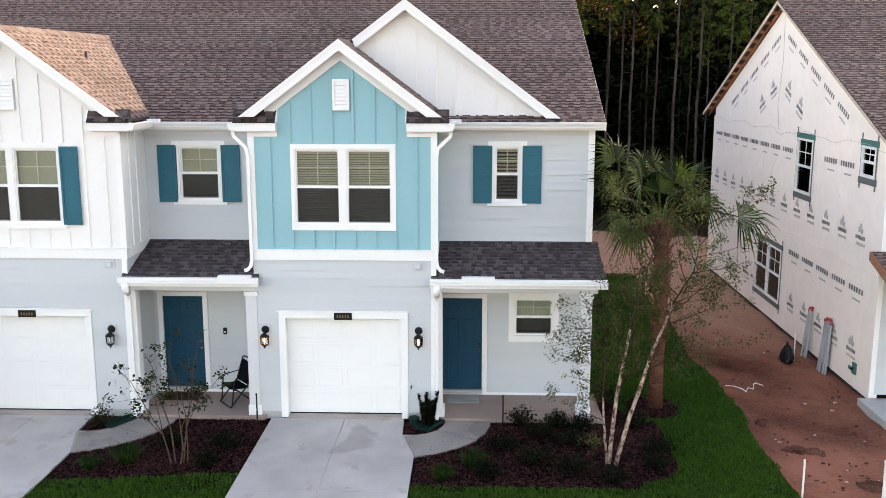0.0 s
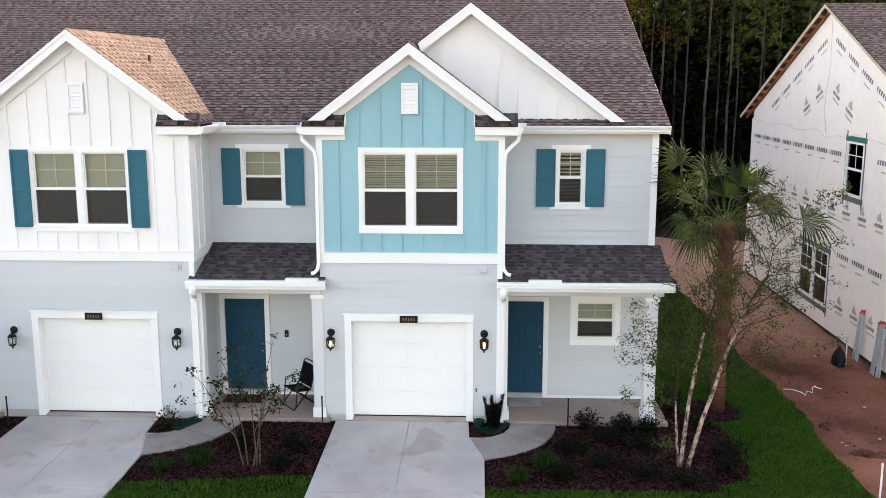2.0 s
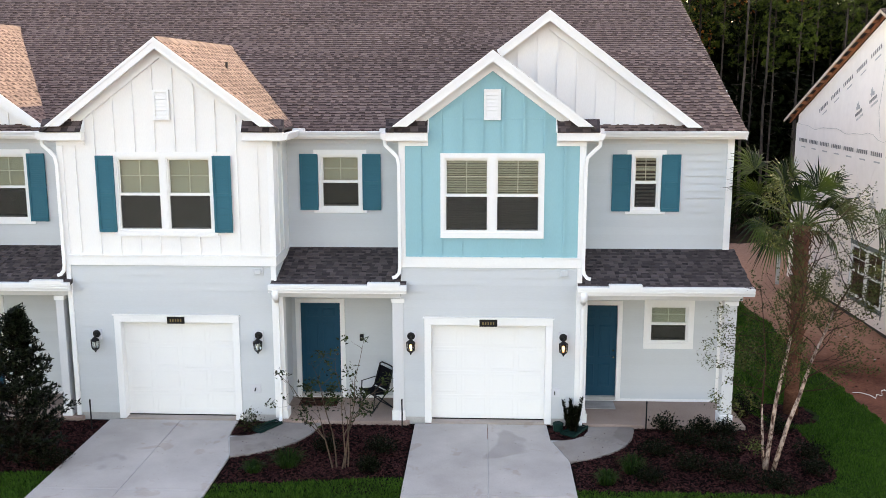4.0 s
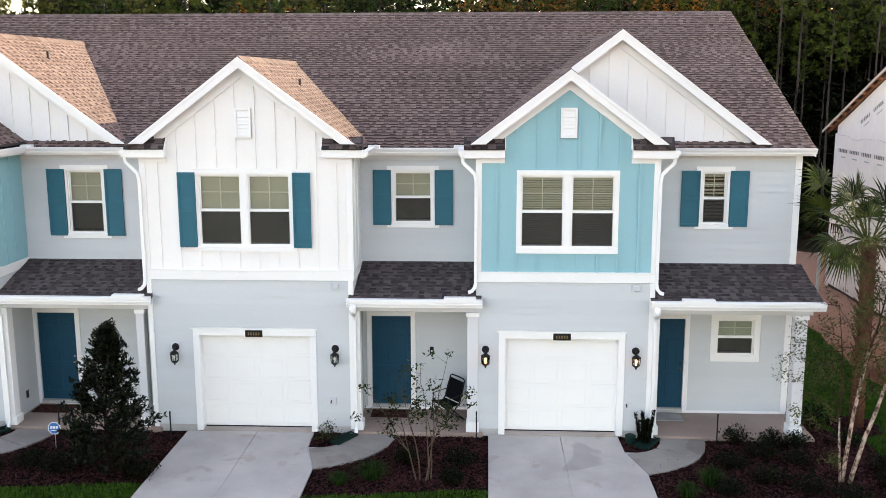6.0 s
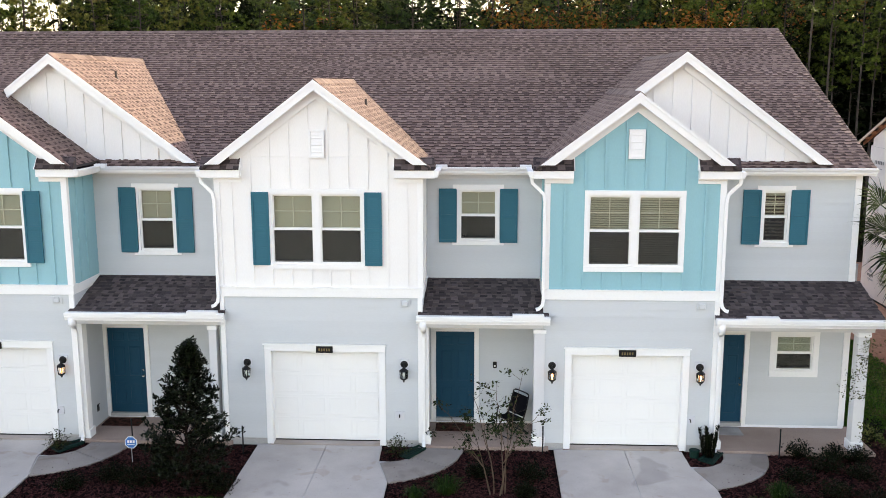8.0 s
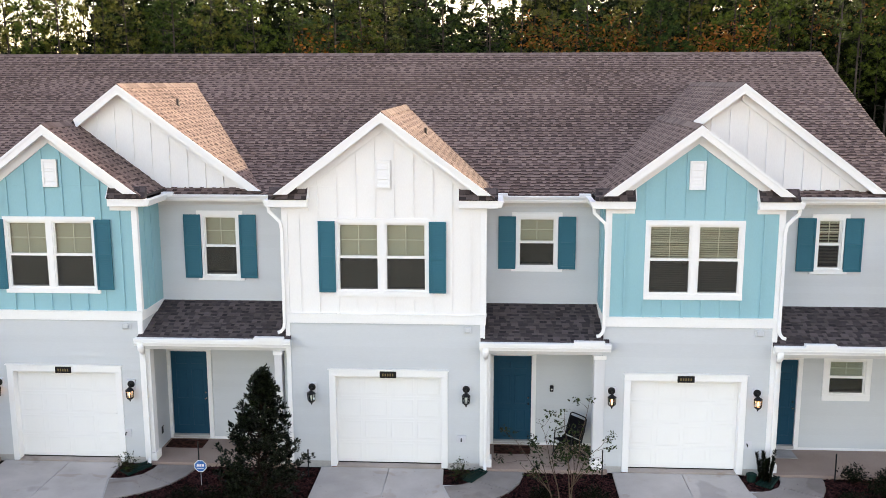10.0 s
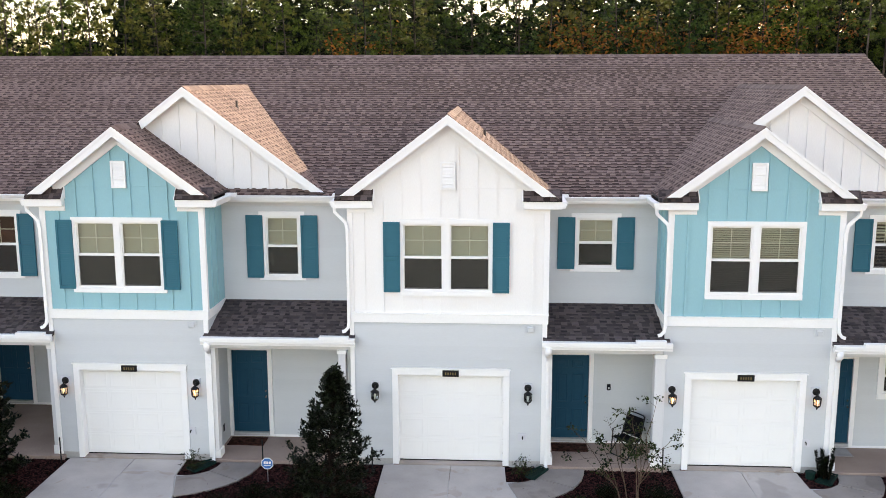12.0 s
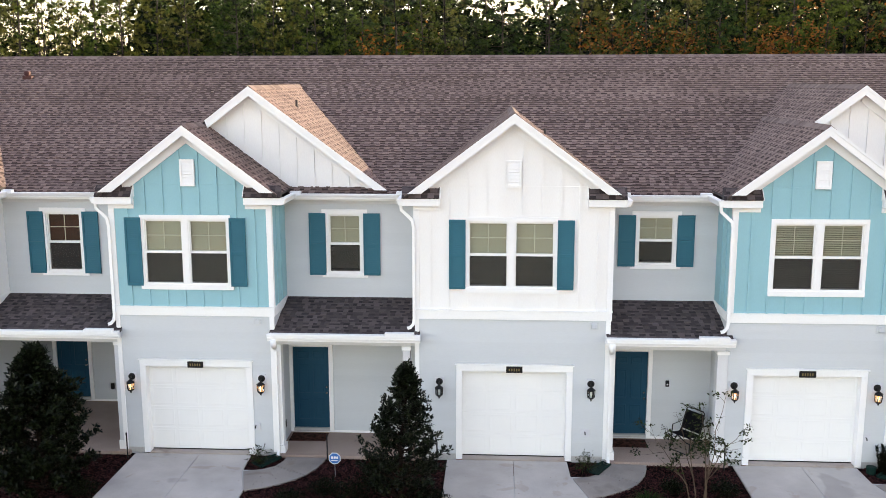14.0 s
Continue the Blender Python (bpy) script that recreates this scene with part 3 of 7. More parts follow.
def garage_door(parent, cx, w, h, y, z0):
    d = part("garage_door", Shape().box(cx - w / 2, cx + w / 2, y + 0.01, y + 0.05, z0, z0 + h), GARAGE, parent, "white raised-panel steel garage door, closed")
    rows, cols = 4, 4
    ph, pw = h / rows, w / cols
    for r in range(rows):
        def strip():
            return Shape().box(0, w, -0.012, 0.012, 0.001, ph - 0.001).mesh("door_section", GARAGE, bevel=0.003)
        part("door_section", shared(("section", w, ph), strip), GARAGE, d, at=(cx - w / 2, y, z0 + r * ph))
        for c in range(cols):
            def raised():
                return Shape().inset_panel(0.035, pw - 0.035, 0.055, ph - 0.055, -0.012, [(0, 0.002), (0.012, -0.0035), (0.024, -0.0035), (0.056, -0.001)]).mesh("raised_panel", GARAGE)
            part("raised_panel", shared(("raised", w, ph), raised), GARAGE, d, at=(cx - w / 2 + c * pw, y, z0 + r * ph))
    part("weather_seal", Shape().box(cx - w / 2, cx + w / 2, y - 0.01, y + 0.05, z0 - 0.025, z0 - 0.001), BLACK, d)
    return d


def downpipe(parent, path, wide=0.036, deep=0.028):
    """A rectangular metal pipe that follows the path, its broad face to the front."""
    pts, s = [Vector(p) for p in path], Shape()
    for i, p in enumerate(pts):
        d = (pts[min(i + 1, len(pts) - 1)] - pts[max(i - 1, 0)]).normalized()
        side = (Vector((1, 0, 0)) - d * d.x).normalized()
        out = d.cross(side)
        s.v += [tuple(p + side * a * wide + out * b * deep) for a, b in ((-1, -1), (1, -1), (1, 1), (-1, 1))]
    for i in range(len(pts) - 1):
        for k in range(4):
            a, b = 4 * i + k, 4 * i + (k + 1) % 4
            s.f.append((a, b, b + 4, a + 4))
    s.f += [(3, 2, 1, 0), tuple(range(4 * len(pts) - 4, 4 * len(pts)))]
    return part("downspout", s, METAL_WHITE, parent, bevel=0.005)


def louvre_vent(parent, cx, z0, z1, y):
    v = part("gable_vent", Shape().box(cx - 0.17, cx - 0.125, y - 0.05, y, z0, z1).box(cx + 0.125, cx + 0.17, y - 0.05, y, z0, z1)
             .box(cx - 0.125, cx + 0.125, y - 0.05, y, z1 - 0.05, z1).box(cx - 0.125, cx + 0.125, y - 0.05, y, z0, z0 + 0.05).box(cx - 0.125, cx + 0.125, y - 0.012, y - 0.001, z0 + 0.05, z1 - 0.05), TRIM, parent, "white louvred gable vent")
    n = 7
    for i in range(n):
        z = z0 + 0.05 + (i + 0.5) * (z1 - z0 - 0.1) / n
        part("slat", shared("vent_slat", lambda: Shape().along_x([(-0.042, -0.035), (-0.036, -0.040), (-0.012, 0.030), (-0.018, 0.036)], -0.124, 0.124).mesh("slat", TRIM)), TRIM, v, at=(cx, y, z))
    return v


def townhouse(label, gx, bay, recess, mat, shutters, small, door, rear=None, seed=1, last=False, deep=0.0, porch_window=None, small_slats=BLIND, right_pipe=False, plaque=True, middle=None, column=(-0.29, -0.12, -0.036)):
    """One house of the row: garage bay, gable, recessed wall with its porch. x is measured from the garage's middle."""
    h = thing("townhouse", label, "house", "row of townhouses", at=(gx, 0, 0))
    b0, b1 = bay
    bc, half = (b0 + b1) / 2, (b1 - b0) / 2
    r1 = recess
    peak = 8.155 if half > 2.1 else 7.885
    # garage storey
    lap_wall(h, "lower_wall", b0, b1 - 0.10, 0.08, BAND0, 0.0, [(-1.36, 1.36, -0.1, 2.29)])
    part("garage_lining", Shape().box(-1.36, -1.222, 0.02, 0.24, -0.05, 2.29).box(1.222, 1.36, 0.02, 0.24, -0.05, 2.29).box(-1.222, 1.222, 0.02, 0.24, 2.152, 2.29), TRIM, h)
    for a, b in ((b0 + 0.02, -1.37), (1.37, b1 - 0.02)):
        part("foundation", Shape().box(a, b, 0.0, 0.3, -0.2, 0.08), FOUNDATION, h)
    for s in (-1, 1):
        part("garage_trim", Shape().box(min(s * 1.22, s * 1.365), max(s * 1.22, s * 1.365), -0.040, 0.019, -0.05, 2.149), TRIM, h, bevel=0.004)
    part("garage_trim", Shape().box(-1.365, 1.365, -0.044, 0.019, 2.15, 2.292), TRIM, h, bevel=0.004)
    part("drip_cap", Shape().box(-1.395, 1.395, -0.066, 0.019, 2.294, 2.32), TRIM, h)
    garage_door(h, 0, 2.442, 2.15, 0.17, 0.0)
    part("garage_apron", Shape().box(-1.222, 1.222, -0.045, 0.6, -0.2, -0.026), SILL_CONCRETE, h)
    for s, x in ((-1, b0), (1, b1)):
        if s > 0 or not last:
            part("corner_board", Shape().box(x if s < 0 else x - 0.11, x + 0.10 if s < 0 else x, -0.042, 0.012, 0.02, BAND0 - 0.002), TRIM, h, bevel=0.004)
        part("side_wall", Shape().box(x - (0 if s < 0 else 0.12), x + (0.12 if s < 0 else 0), 0.013, WALL_Y + deep, -0.1, BAND0 - 0.001), SIDING, h)
    part("band_board", Shape().box(b0 - 0.02, b1 + 0.02, -0.046, 0.16, BAND0, BAND1), TRIM, h, bevel=0.004)
    part("band_cap", Shape().box(b0 - 0.035, b1 + 0.035, -0.064, 0.16, BAND1 + 0.001, BAND1 + 0.022), TRIM, h)
    # upper storey with its gable
    wc = middle if middle is not None else (-0.07 + bc * 0.3 if half > 2.1 else bc + 0.01)
    wz0, wz1 = 4.15, 5.70
    holes = [(wc - 1.0, wc - 0.062, wz0, wz1), (wc + 0.062, wc + 1.0, wz0, wz1)]
    under = lambda x: peak - 0.27 - GABLE * abs(x - bc)
    xs = [bc + 0.01 + (i - 0.5) * 0.428 for i in range(-6, 8)]
    xs = [x for x in xs if b0 + 0.16 < x < b1 - 0.16]
    corner = 6.05
    outline = [(b0, BAND1), (b1, BAND1), (b1, corner), (b1, peak - 0.07 - GABLE * half), (bc, peak - 0.07), (b0, peak - 0.07 - GABLE * half), (b0, corner)]
    batten_wall(h, "upper_wall", outline, 0.0, mat, xs, under, BAND1 + 0.02, holes)
    for s in (-1, 1):
        part("frieze", Shape().prism([(bc, peak - 0.13), (bc + s * (half - 0.35), peak - 0.13 - GABLE * (half - 0.35)), (bc + s * (half - 0.35), peak - 0.405 - GABLE * (half - 0.35)), (bc, peak - 0.418)], -0.048, 0.002), TRIM, h)
        x = bc + s * half
        part("corner_board", Shape().box(min(x, x - s * 0.11), max(x, x - s * 0.11), -0.032, 0.01, BAND1 + 0.023, 5.948), TRIM, h, bevel=0.004)
        sx0, sx1 = (x, x + 0.12) if s < 0 else (x - 0.12, x)
        part("side_wall", Shape().box(sx0, sx1, 0.161, WALL_Y, BAND0, 6.1), mat, h)
        part("side_band", Shape().box(min(x, x + s * 0.02), max(x, x + s * 0.02), 0.17, WALL_Y, BAND0, BAND1), TRIM, h)
        part("side_corner_board", Shape().box(min(x, x + s * 0.02), max(x, x + s * 0.02), -0.032, 0.08, BAND1 + 0.023, 6.04), TRIM, h)
        for yy in (0.45, 0.85):
            part("batten", Shape().box(min(x, x + s * 0.02), max(x, x + s * 0.02), yy - 0.028, yy + 0.028, BAND1 + 0.02, 6.0), mat, h)
        # boxed eave return with its own strip of shingles
        xo, xi = bc + s * (half + 0.27), bc + s * (half - 0.59)
        a, b = min(xo, xi), max(xo, xi)
        ret = part("eave_return", Shape().box(a, b, -0.17, -0.001, 6.06, 6.23), TRIM, h, "white boxed eave return", bevel=0.006)
        part("return_frieze", Shape().box(min(x, xi), max(x, xi), -0.040, 0.0, 5.95, 6.057), TRIM, ret)
        part("return_deck", Shape().along_x([(-0.19, 6.232), (-0.19, 6.245), (0.0, 6.50), (0.0, 6.232)], a, b), UNDERLAY, ret)
        shingled("return_shingles", ret, (a, -0.20, 6.243), (1, 0, 0), (0, 1, 1.34), b - a, 0.315, seed=seed + 31, tones=(SHINGLE_SHORT, SHINGLE_GAP))
        part("return_end", Shape().along_x([(-0.19, 6.232), (-0.198, 6.252), (0.0, 6.515), (0.0, 6.232)], min(xi, xi - s * 0.02), max(xi, xi - s * 0.02)), TRIM, ret)
        # side eave: fascia and gutter back to the long eave
        part("side_fascia", Shape().box(min(x, xo), max(x, xo), 0.0, EAVE_Y, 6.04, 6.075), TRIM, h)
        gx0 = bc + s * (half + 0.27)
        o = [(gx0, 6.215), (gx0 + s * 0.115, 6.215), (gx0 + s * 0.12, 6.2), (gx0 + s * 0.08, 6.10), (gx0 + s * 0.075, 6.08), (gx0, 6.08)]
        part("side_gutter", Shape().prism(o, -0.17, EAVE_Y - 0.10), METAL_WHITE, h)
    gable_roof(h, bc, half + 0.20, peak, -0.26, EAVE_Y + (peak - EAVE_Z) / PITCH + 0.15, seed + 3)
    louvre_vent(h, bc, 6.48, 7.10, -0.022)
    reach = (peak - 0.40 - 6.45) / GABLE
    part("panel_seam", Shape().box(bc - reach, bc + reach, -0.013, 0.0, 6.500, 6.510), mat, h)
    for a, b, c, d in holes:
        window(h, a, b, c, d, 0.0, slats_open=last)
    t = 0.075
    part("window_trim", Shape().box(wc - 0.062, wc + 0.062, -0.028, 0.0, wz0, wz1).box(wc - 1.0 - t, wc - 1.0, -0.028, 0.0, wz0, wz1).box(wc + 1.0, wc + 1.0 + t, -0.028, 0.0, wz0, wz1)
         .box(wc - 1.0 - t, wc + 1.0 + t, -0.034, 0.0, wz1, wz1 + 0.10).box(wc - 1.0 - t - (0 if not shutters else 0.03), wc + 1.0 + t + (0 if not shutters else 0.03), -0.045, 0.0, wz0 - 0.12, wz0), TRIM, h)
    if shutters:
        shutter(h, wc - 1.43, wc - 1.05, wz0 - 0.03, wz1 + 0.04, -0.03)
        shutter(h, wc + 1.05, wc + 1.43, wz0 - 0.03, wz1 + 0.04, -0.03)
    # recessed wall
    x0, x1 = b1, r1
    sx0, sx1, sz0, sz1 = small
    lap_wall(h, "recessed_wall", x0, x1, 3.40, 6.03, WALL_Y, [(sx0, sx1, sz0, sz1)], proud=0.026)
    part("frieze_board", Shape().box(x0, x1, WALL_Y - 0.034, WALL_Y + 0.019, 5.90, 6.02), COLUMN, h)
    window(h, sx0, sx1, sz0, sz1, WALL_Y, slats_open=last, slats=small_slats, apart=0.078)
    s = Shape().box(sx0 - 0.05, sx0, WALL_Y - 0.04, WALL_Y, sz0, sz1).box(sx1, sx1 + 0.05, WALL_Y - 0.04, WALL_Y, sz0, sz1)
    s.box(sx0 - 0.15, sx1 + 0.15, WALL_Y - 0.045, WALL_Y, sz1, sz1 + 0.12).box(sx0 - 0.16, sx1 + 0.16, WALL_Y - 0.055, WALL_Y, sz0 - 0.11, sz0)
    part("window_trim", s, TRIM, h)
    shutter(h, sx0 - 0.47, sx0 - 0.06, sz0 - 0.05, sz1 + 0.03, WALL_Y - 0.03)
    shutter(h, sx1 + 0.06, sx1 + 0.47, sz0 - 0.05, sz1 + 0.03, WALL_Y - 0.03)
    # long eave over the recess
    gutter_x(h, x0 + 0.30, x1 - (0.30 if not last else -0.20), EAVE_Y, 6.19)
    part("fascia", Shape().box(x0, x1 + (0.2 if last else 0), EAVE_Y + 0.002, EAVE_Y + 0.03, 6.02, 6.185), TRIM, h)
    part("soffit", Shape().box(x0, x1 + (0.2 if last else 0), EAVE_Y + 0.031, WALL_Y + 0.05, 6.025, 6.045), TRIM, h)
    for cxp in (x0 + 0.36, x1 - 0.40):
        if last and cxp > x0 + 1:
            continue
        part("gutter_cover", Shape().box(cxp - 0.12, cxp + 0.14, EAVE_Y - 0.145, EAVE_Y, 6.16, 6.25), METAL_WHITE, h, bevel=0.008)
    # porch
    pw = WALL_Y + deep
    dx0, dx1 = door
    pholes = [(dx0 - 0.02, dx1 + 0.02, -0.1, 2.28)] + ([porch_window] if porch_window else [])
    lap_wall(h, "porch_wall", x0, x1, 0.06, 3.3, pw, pholes, proud=0.030)
    six_panel_door(h, dx0, dx1, 0.12, 2.26, pw)
    if porch_window:
        a, b, c, d = porch_window
        window(h, a, b, c, d, pw)
        frame_trim(h, a, b, c, d, pw, head=0.14, side=0.13, sill=0.15)
    part("porch_skirt", Shape().box(x0, x1, pw - 0.036, pw - 0.014, 0.0, 0.06), TRIM, h)
    part("porch_floor", Shape().box(x0 - 0.02, x1 + (0.18 if last else 0.16), -0.12, pw + 0.1, -0.2, 0.0), PORCH_SLAB, h, "tan concrete porch slab", bevel=0.01)
    part("porch_ceiling", Shape().box(x0, x1, -0.10, pw, 2.86, 2.90), TRIM, h)
    e0, e1 = x0 - 0.10, x1 + (0.14 if last else 0.12)
    ey, ez, ty, tz = -0.20, 3.03, WALL_Y, 3.57
    k = math.hypot(ty - ey, tz - ez)
    roof = part("porch_roof", Shape().along_x([(ey, ez - 0.012), (ty, tz - 0.012), (ty, tz - 0.08), (ey + 0.02, ez - 0.08)], e0 + 0.01, e1 - 0.01), UNDERLAY, h, "dark brown shingled porch roof")
    shingled("shingles", roof, (e0, ey - 0.02, ez - 0.012), (1, 0, 0), (0, (ty - ey) / k, (tz - ez) / k), e1 - e0, k + 0.02, seed=seed + 9, single=True)
    part("porch_beam", Shape().box(x0 + 0.01, x1 + (0 if last else -0.01), 0.0, 0.20, 2.72, 2.95), COLUMN, h)
    part("porch_fascia", Shape().box(e0, e1, ey, ey + 0.03, 2.86, ez - 0.02), TRIM, h)
    gutter_x(h, e0 - 0.02, e1 + 0.02, ey, ez + 0.025, "porch_gutter", True)
    cv = e1 - 0.78 if not last else x0 + 0.55
    part("gutter_cover", Shape().box(cv - 0.02, cv + 0.66, ey - 0.14, ey, ez, ez + 0.085), METAL_WHITE, h, bevel=0.006)
    if last:
        part("porch_end", Shape().along_x([(0.0, 2.952), (WALL_Y, 2.952), (WALL_Y, 3.46), (0.0, 2.98)], x1 - 0.03, x1 - 0.005), COLUMN, h)
    c0, c1, cy = column
    c0, c1 = x1 + c0, x1 + c1
    c = part("porch_column", Shape().box(c0, c1, cy, 0.24, 0.001, 2.72), COLUMN, h, "square painted porch column", bevel=0.006)
    wide, proud = (0.024, 0.024) if cy < 0 else (0.002, 0.006)
    part("column_cap", Shape().box(c0 - 0.024, c1 + wide, cy - proud, 0.27, 2.63, 2.719), TRIM, c, bevel=0.004)
    part("column_base", Shape().box(c0 - 0.022, c1 + wide, cy - proud, 0.27, 0.002, 0.22), TRIM, c, bevel=0.004)
    pl = part("pilaster", Shape().box(x0 - 0.02, x0 + 0.13, -0.02, 0.22, 0.001, 2.72), TRIM, h, bevel=0.005)
    part("pilaster_base", Shape().box(x0 - 0.03, x0 + 0.17, -0.05, 0.26, 0.002, 0.20), TRIM, pl, bevel=0.005)
    px = x0 + 0.02
    downpipe(h, [(px, ey - 0.07, 2.90), (px, ey - 0.07, 2.80), (px, -0.14, 2.66), (px, -0.09, 2.55), (px, -0.09, 0.12), (px, -0.11, 0.06), (px, -0.17, -0.02)])
    part("pipe_elbow", Shape().tube([(px, ey - 0.07, 2.93), (px, ey - 0.075, 2.80), (px, -0.15, 2.68)], [0.075, 0.075, 0.06], 10), METAL_WHITE, h, smooth=True)
    # pipe from the upper gutter down the bay's corner to the porch roof
    xl = b0
    downpipe(h, [(xl - 0.30, -0.06, 6.09), (xl - 0.29, -0.06, 5.96), (xl - 0.16, -0.06, 5.84), (xl - 0.04, -0.075, 5.72), (xl - 0.01, -0.075, 5.55), (xl - 0.01, -0.075, 3.40), (xl - 0.03, -0.085, 3.28), (xl - 0.10, -0.09, 3.20), (xl - 0.17, -0.09, 3.18)])
    if right_pipe:
        xr = b1
        downpipe(h, [(xr + 0.30, -0.06, 6.09), (xr + 0.29, -0.06, 5.96), (xr + 0.16, -0.06, 5.84), (xr + 0.04, -0.075, 5.72), (xr + 0.01, -0.075, 5.55), (xr + 0.01, -0.075, 3.40), (xr + 0.03, -0.085, 3.28), (xr + 0.10, -0.09, 3.20), (xr + 0.17, -0.09, 3.18)])
    # rear gable standing on the long roof
    if rear:
        rc, rh, rp = rear
        y = 1.36
        ground = EAVE_Z + PITCH * (y - EAVE_Y)
        ru = lambda x: rp - 0.26 - GABLE * abs(x - rc)
        ext = (rp - 0.12 - ground) / GABLE
        batten_wall(h, "rear_gable_wall", [(rc - ext, ground), (rc + ext, ground), (rc, rp - 0.12)], y, WHITE_BOARD, [rc + 0.21 + i * 0.424 for i in range(-8, 8) if ru(rc + 0.21 + i * 0.424) > ground + 0.1], ru, ground, thick=0.12)
        gable_roof(h, rc, rh, rp, 1.12, EAVE_Y + (rp - EAVE_Z) / PITCH + 0.15, seed + 17, "rear_gable_roof", GABLE, stop=bc + 0.10, cut_z=6.27)
        part("frieze", Shape().prism([(rc, rp - 0.14), (rc + (rh - 0.45), rp - 0.14 - GABLE * (rh - 0.45)), (rc + (rh - 0.45), rp - 0.38 - GABLE * (rh - 0.45)), (rc, rp - 0.40)], y - 0.048, y + 0.002), TRIM, h)
    # small wall fittings
    vb = part("vent_hood", Shape().box(b1 - 0.50, b1 - 0.27, -0.036, -0.012, 3.19, 3.37), SIDING, h)
    part("hood", Shape().box(b1 - 0.455, b1 - 0.315, -0.085, -0.036, 3.22, 3.34), SIDING, vb, "pale grey vent cover", bevel=0.015)
    sp = part("hose_tap", Shape().box(b1 - 0.64, b1 - 0.42, -0.038, -0.012, 0.58, 0.76), GREY_PLATE, h, "hose tap on a grey mounting block")
    part("tap", Shape().tube([(b1 - 0.53, -0.02, 0.69), (b1 - 0.53, -0.09, 0.69), (b1 - 0.53, -0.11, 0.64)], 0.014, 6), BLACK, sp)
    if plaque:
        n = part("wall_plaque", Shape().box(-0.19, 0.19, -0.066, -0.0455, 2.125, 2.278), BLACK, h, "small black plate with brass bars", bevel=0.006)
        for i in range(5):
            part("brass_bar", Shape().box(-0.128 + i * 0.056, -0.100 + i * 0.056, -0.069, -0.0665, 2.168, 2.23), GOLD, n)
    return h


# ---- the long building ----
roof = tagged(part("roof", Shape().along_x([(EAVE_Y, EAVE_Z - 0.012), (RIDGE_Y, RIDGE_Z - 0.012), (2 * RIDGE_Y - EAVE_Y, EAVE_Z - 0.012), (2 * RIDGE_Y - EAVE_Y, EAVE_Z - 0.10), (RIDGE_Y, RIDGE_Z - 0.10), (EAVE_Y, EAVE_Z - 0.10)], ROW_L, ROW_R + 0.19), UNDERLAY),
              "long brown asphalt-shingled roof over the row", "roof", kind="structure")
slope_len = math.hypot(RIDGE_Y - EAVE_Y, RIDGE_Z - EAVE_Z)
shingled("shingles", roof, (ROW_L, EAVE_Y - 0.02, EAVE_Z - 0.014), (1, 0, 0), (0, 1, PITCH), ROW_R + 0.2 - ROW_L, slope_len, seed=5)
long_cap = Shape().along_x([(-0.15, -0.055), (0, 0.02), (0.15, -0.055), (0.15, -0.07), (0, 0.0), (-0.15, -0.07)], 0.003, 0.2).mesh("ridge_cap", SHINGLE_CAP)
for i in range(int((ROW_R + 0.2 - ROW_L) / 0.2)):
    part("ridge_cap", long_cap, SHINGLE_CAP, roof, at=(ROW_L + i * 0.2 + 0.12, RIDGE_Y, RIDGE_Z))
part("rake_board", Shape().along_x([(EAVE_Y, EAVE_Z - 0.02), (RIDGE_Y, RIDGE_Z - 0.02), (2 * RIDGE_Y - EAVE_Y, EAVE_Z - 0.02), (2 * RIDGE_Y - EAVE_Y, EAVE_Z - 0.2), (RIDGE_Y, RIDGE_Z - 0.2), (EAVE_Y, EAVE_Z - 0.2)], ROW_R + 0.191, ROW_R + 0.21), TRIM, roof)
end = tagged(part("wall_east", Shape().along_x([(WALL_Y + 0.18, -0.2), (BACK_Y, -0.2), (BACK_Y, 6.1), (RIDGE_Y, RIDGE_Z - 0.12), (WALL_Y + 0.18, 6.1)], ROW_R - 0.2, ROW_R), SIDING), "grey lap-sided end wall of the row", "wall", kind="structure")
part("corner_board", Shape().box(ROW_R - 0.12, ROW_R + 0.02, WALL_Y - 0.042, WALL_Y, 3.45, 6.02), TRIM, end)
part("corner_board", Shape().box(ROW_R - 0.12, ROW_R + 0.02, WALL_Y - 0.042, WALL_Y, 0.06, 2.88), TRIM, end)
part("corner_board", Shape().box(ROW_R, ROW_R + 0.02, WALL_Y, WALL_Y + 0.12, 0.0, 6.02), TRIM, end)
tagged(part("wall_north", Shape().box(ROW_L, ROW_R, BACK_Y, BACK_Y + 0.2, -0.2, 6.1), SIDING), "grey rear wall of the row", "wall", kind="structure")
tagged(part("wall_west", Shape().box(ROW_L - 0.2, ROW_L, 0, BACK_Y, -0.2, 6.1), SIDING), "grey far end wall of the row", "wall", kind="structure")
# Added behind the windows: the dimness of the rooms is this wall's colour.
tagged(part("wall_inner", Shape().box(ROW_L, ROW_R - 0.2, 4.9, 5.0, -0.2, 6.3), INTERIOR), "added dark wall that stands for dim rooms behind the windows", "wall", kind="structure")

G0, GM, GL = -6.73, -14.33, -21.75
townhouse("aqua and grey end townhouse with a white garage door", 0.0, (-1.86, 1.96), 5.32, BLUE_BOARD, False, (3.18, 3.73, 4.46, 5.64), (2.03, 2.93),
          rear=(1.26, 3.35, 8.748), seed=11, last=True, porch_window=(3.66, 4.52, 1.41, 2.26), right_pipe=True, column=(-0.355, -0.115, -0.036))
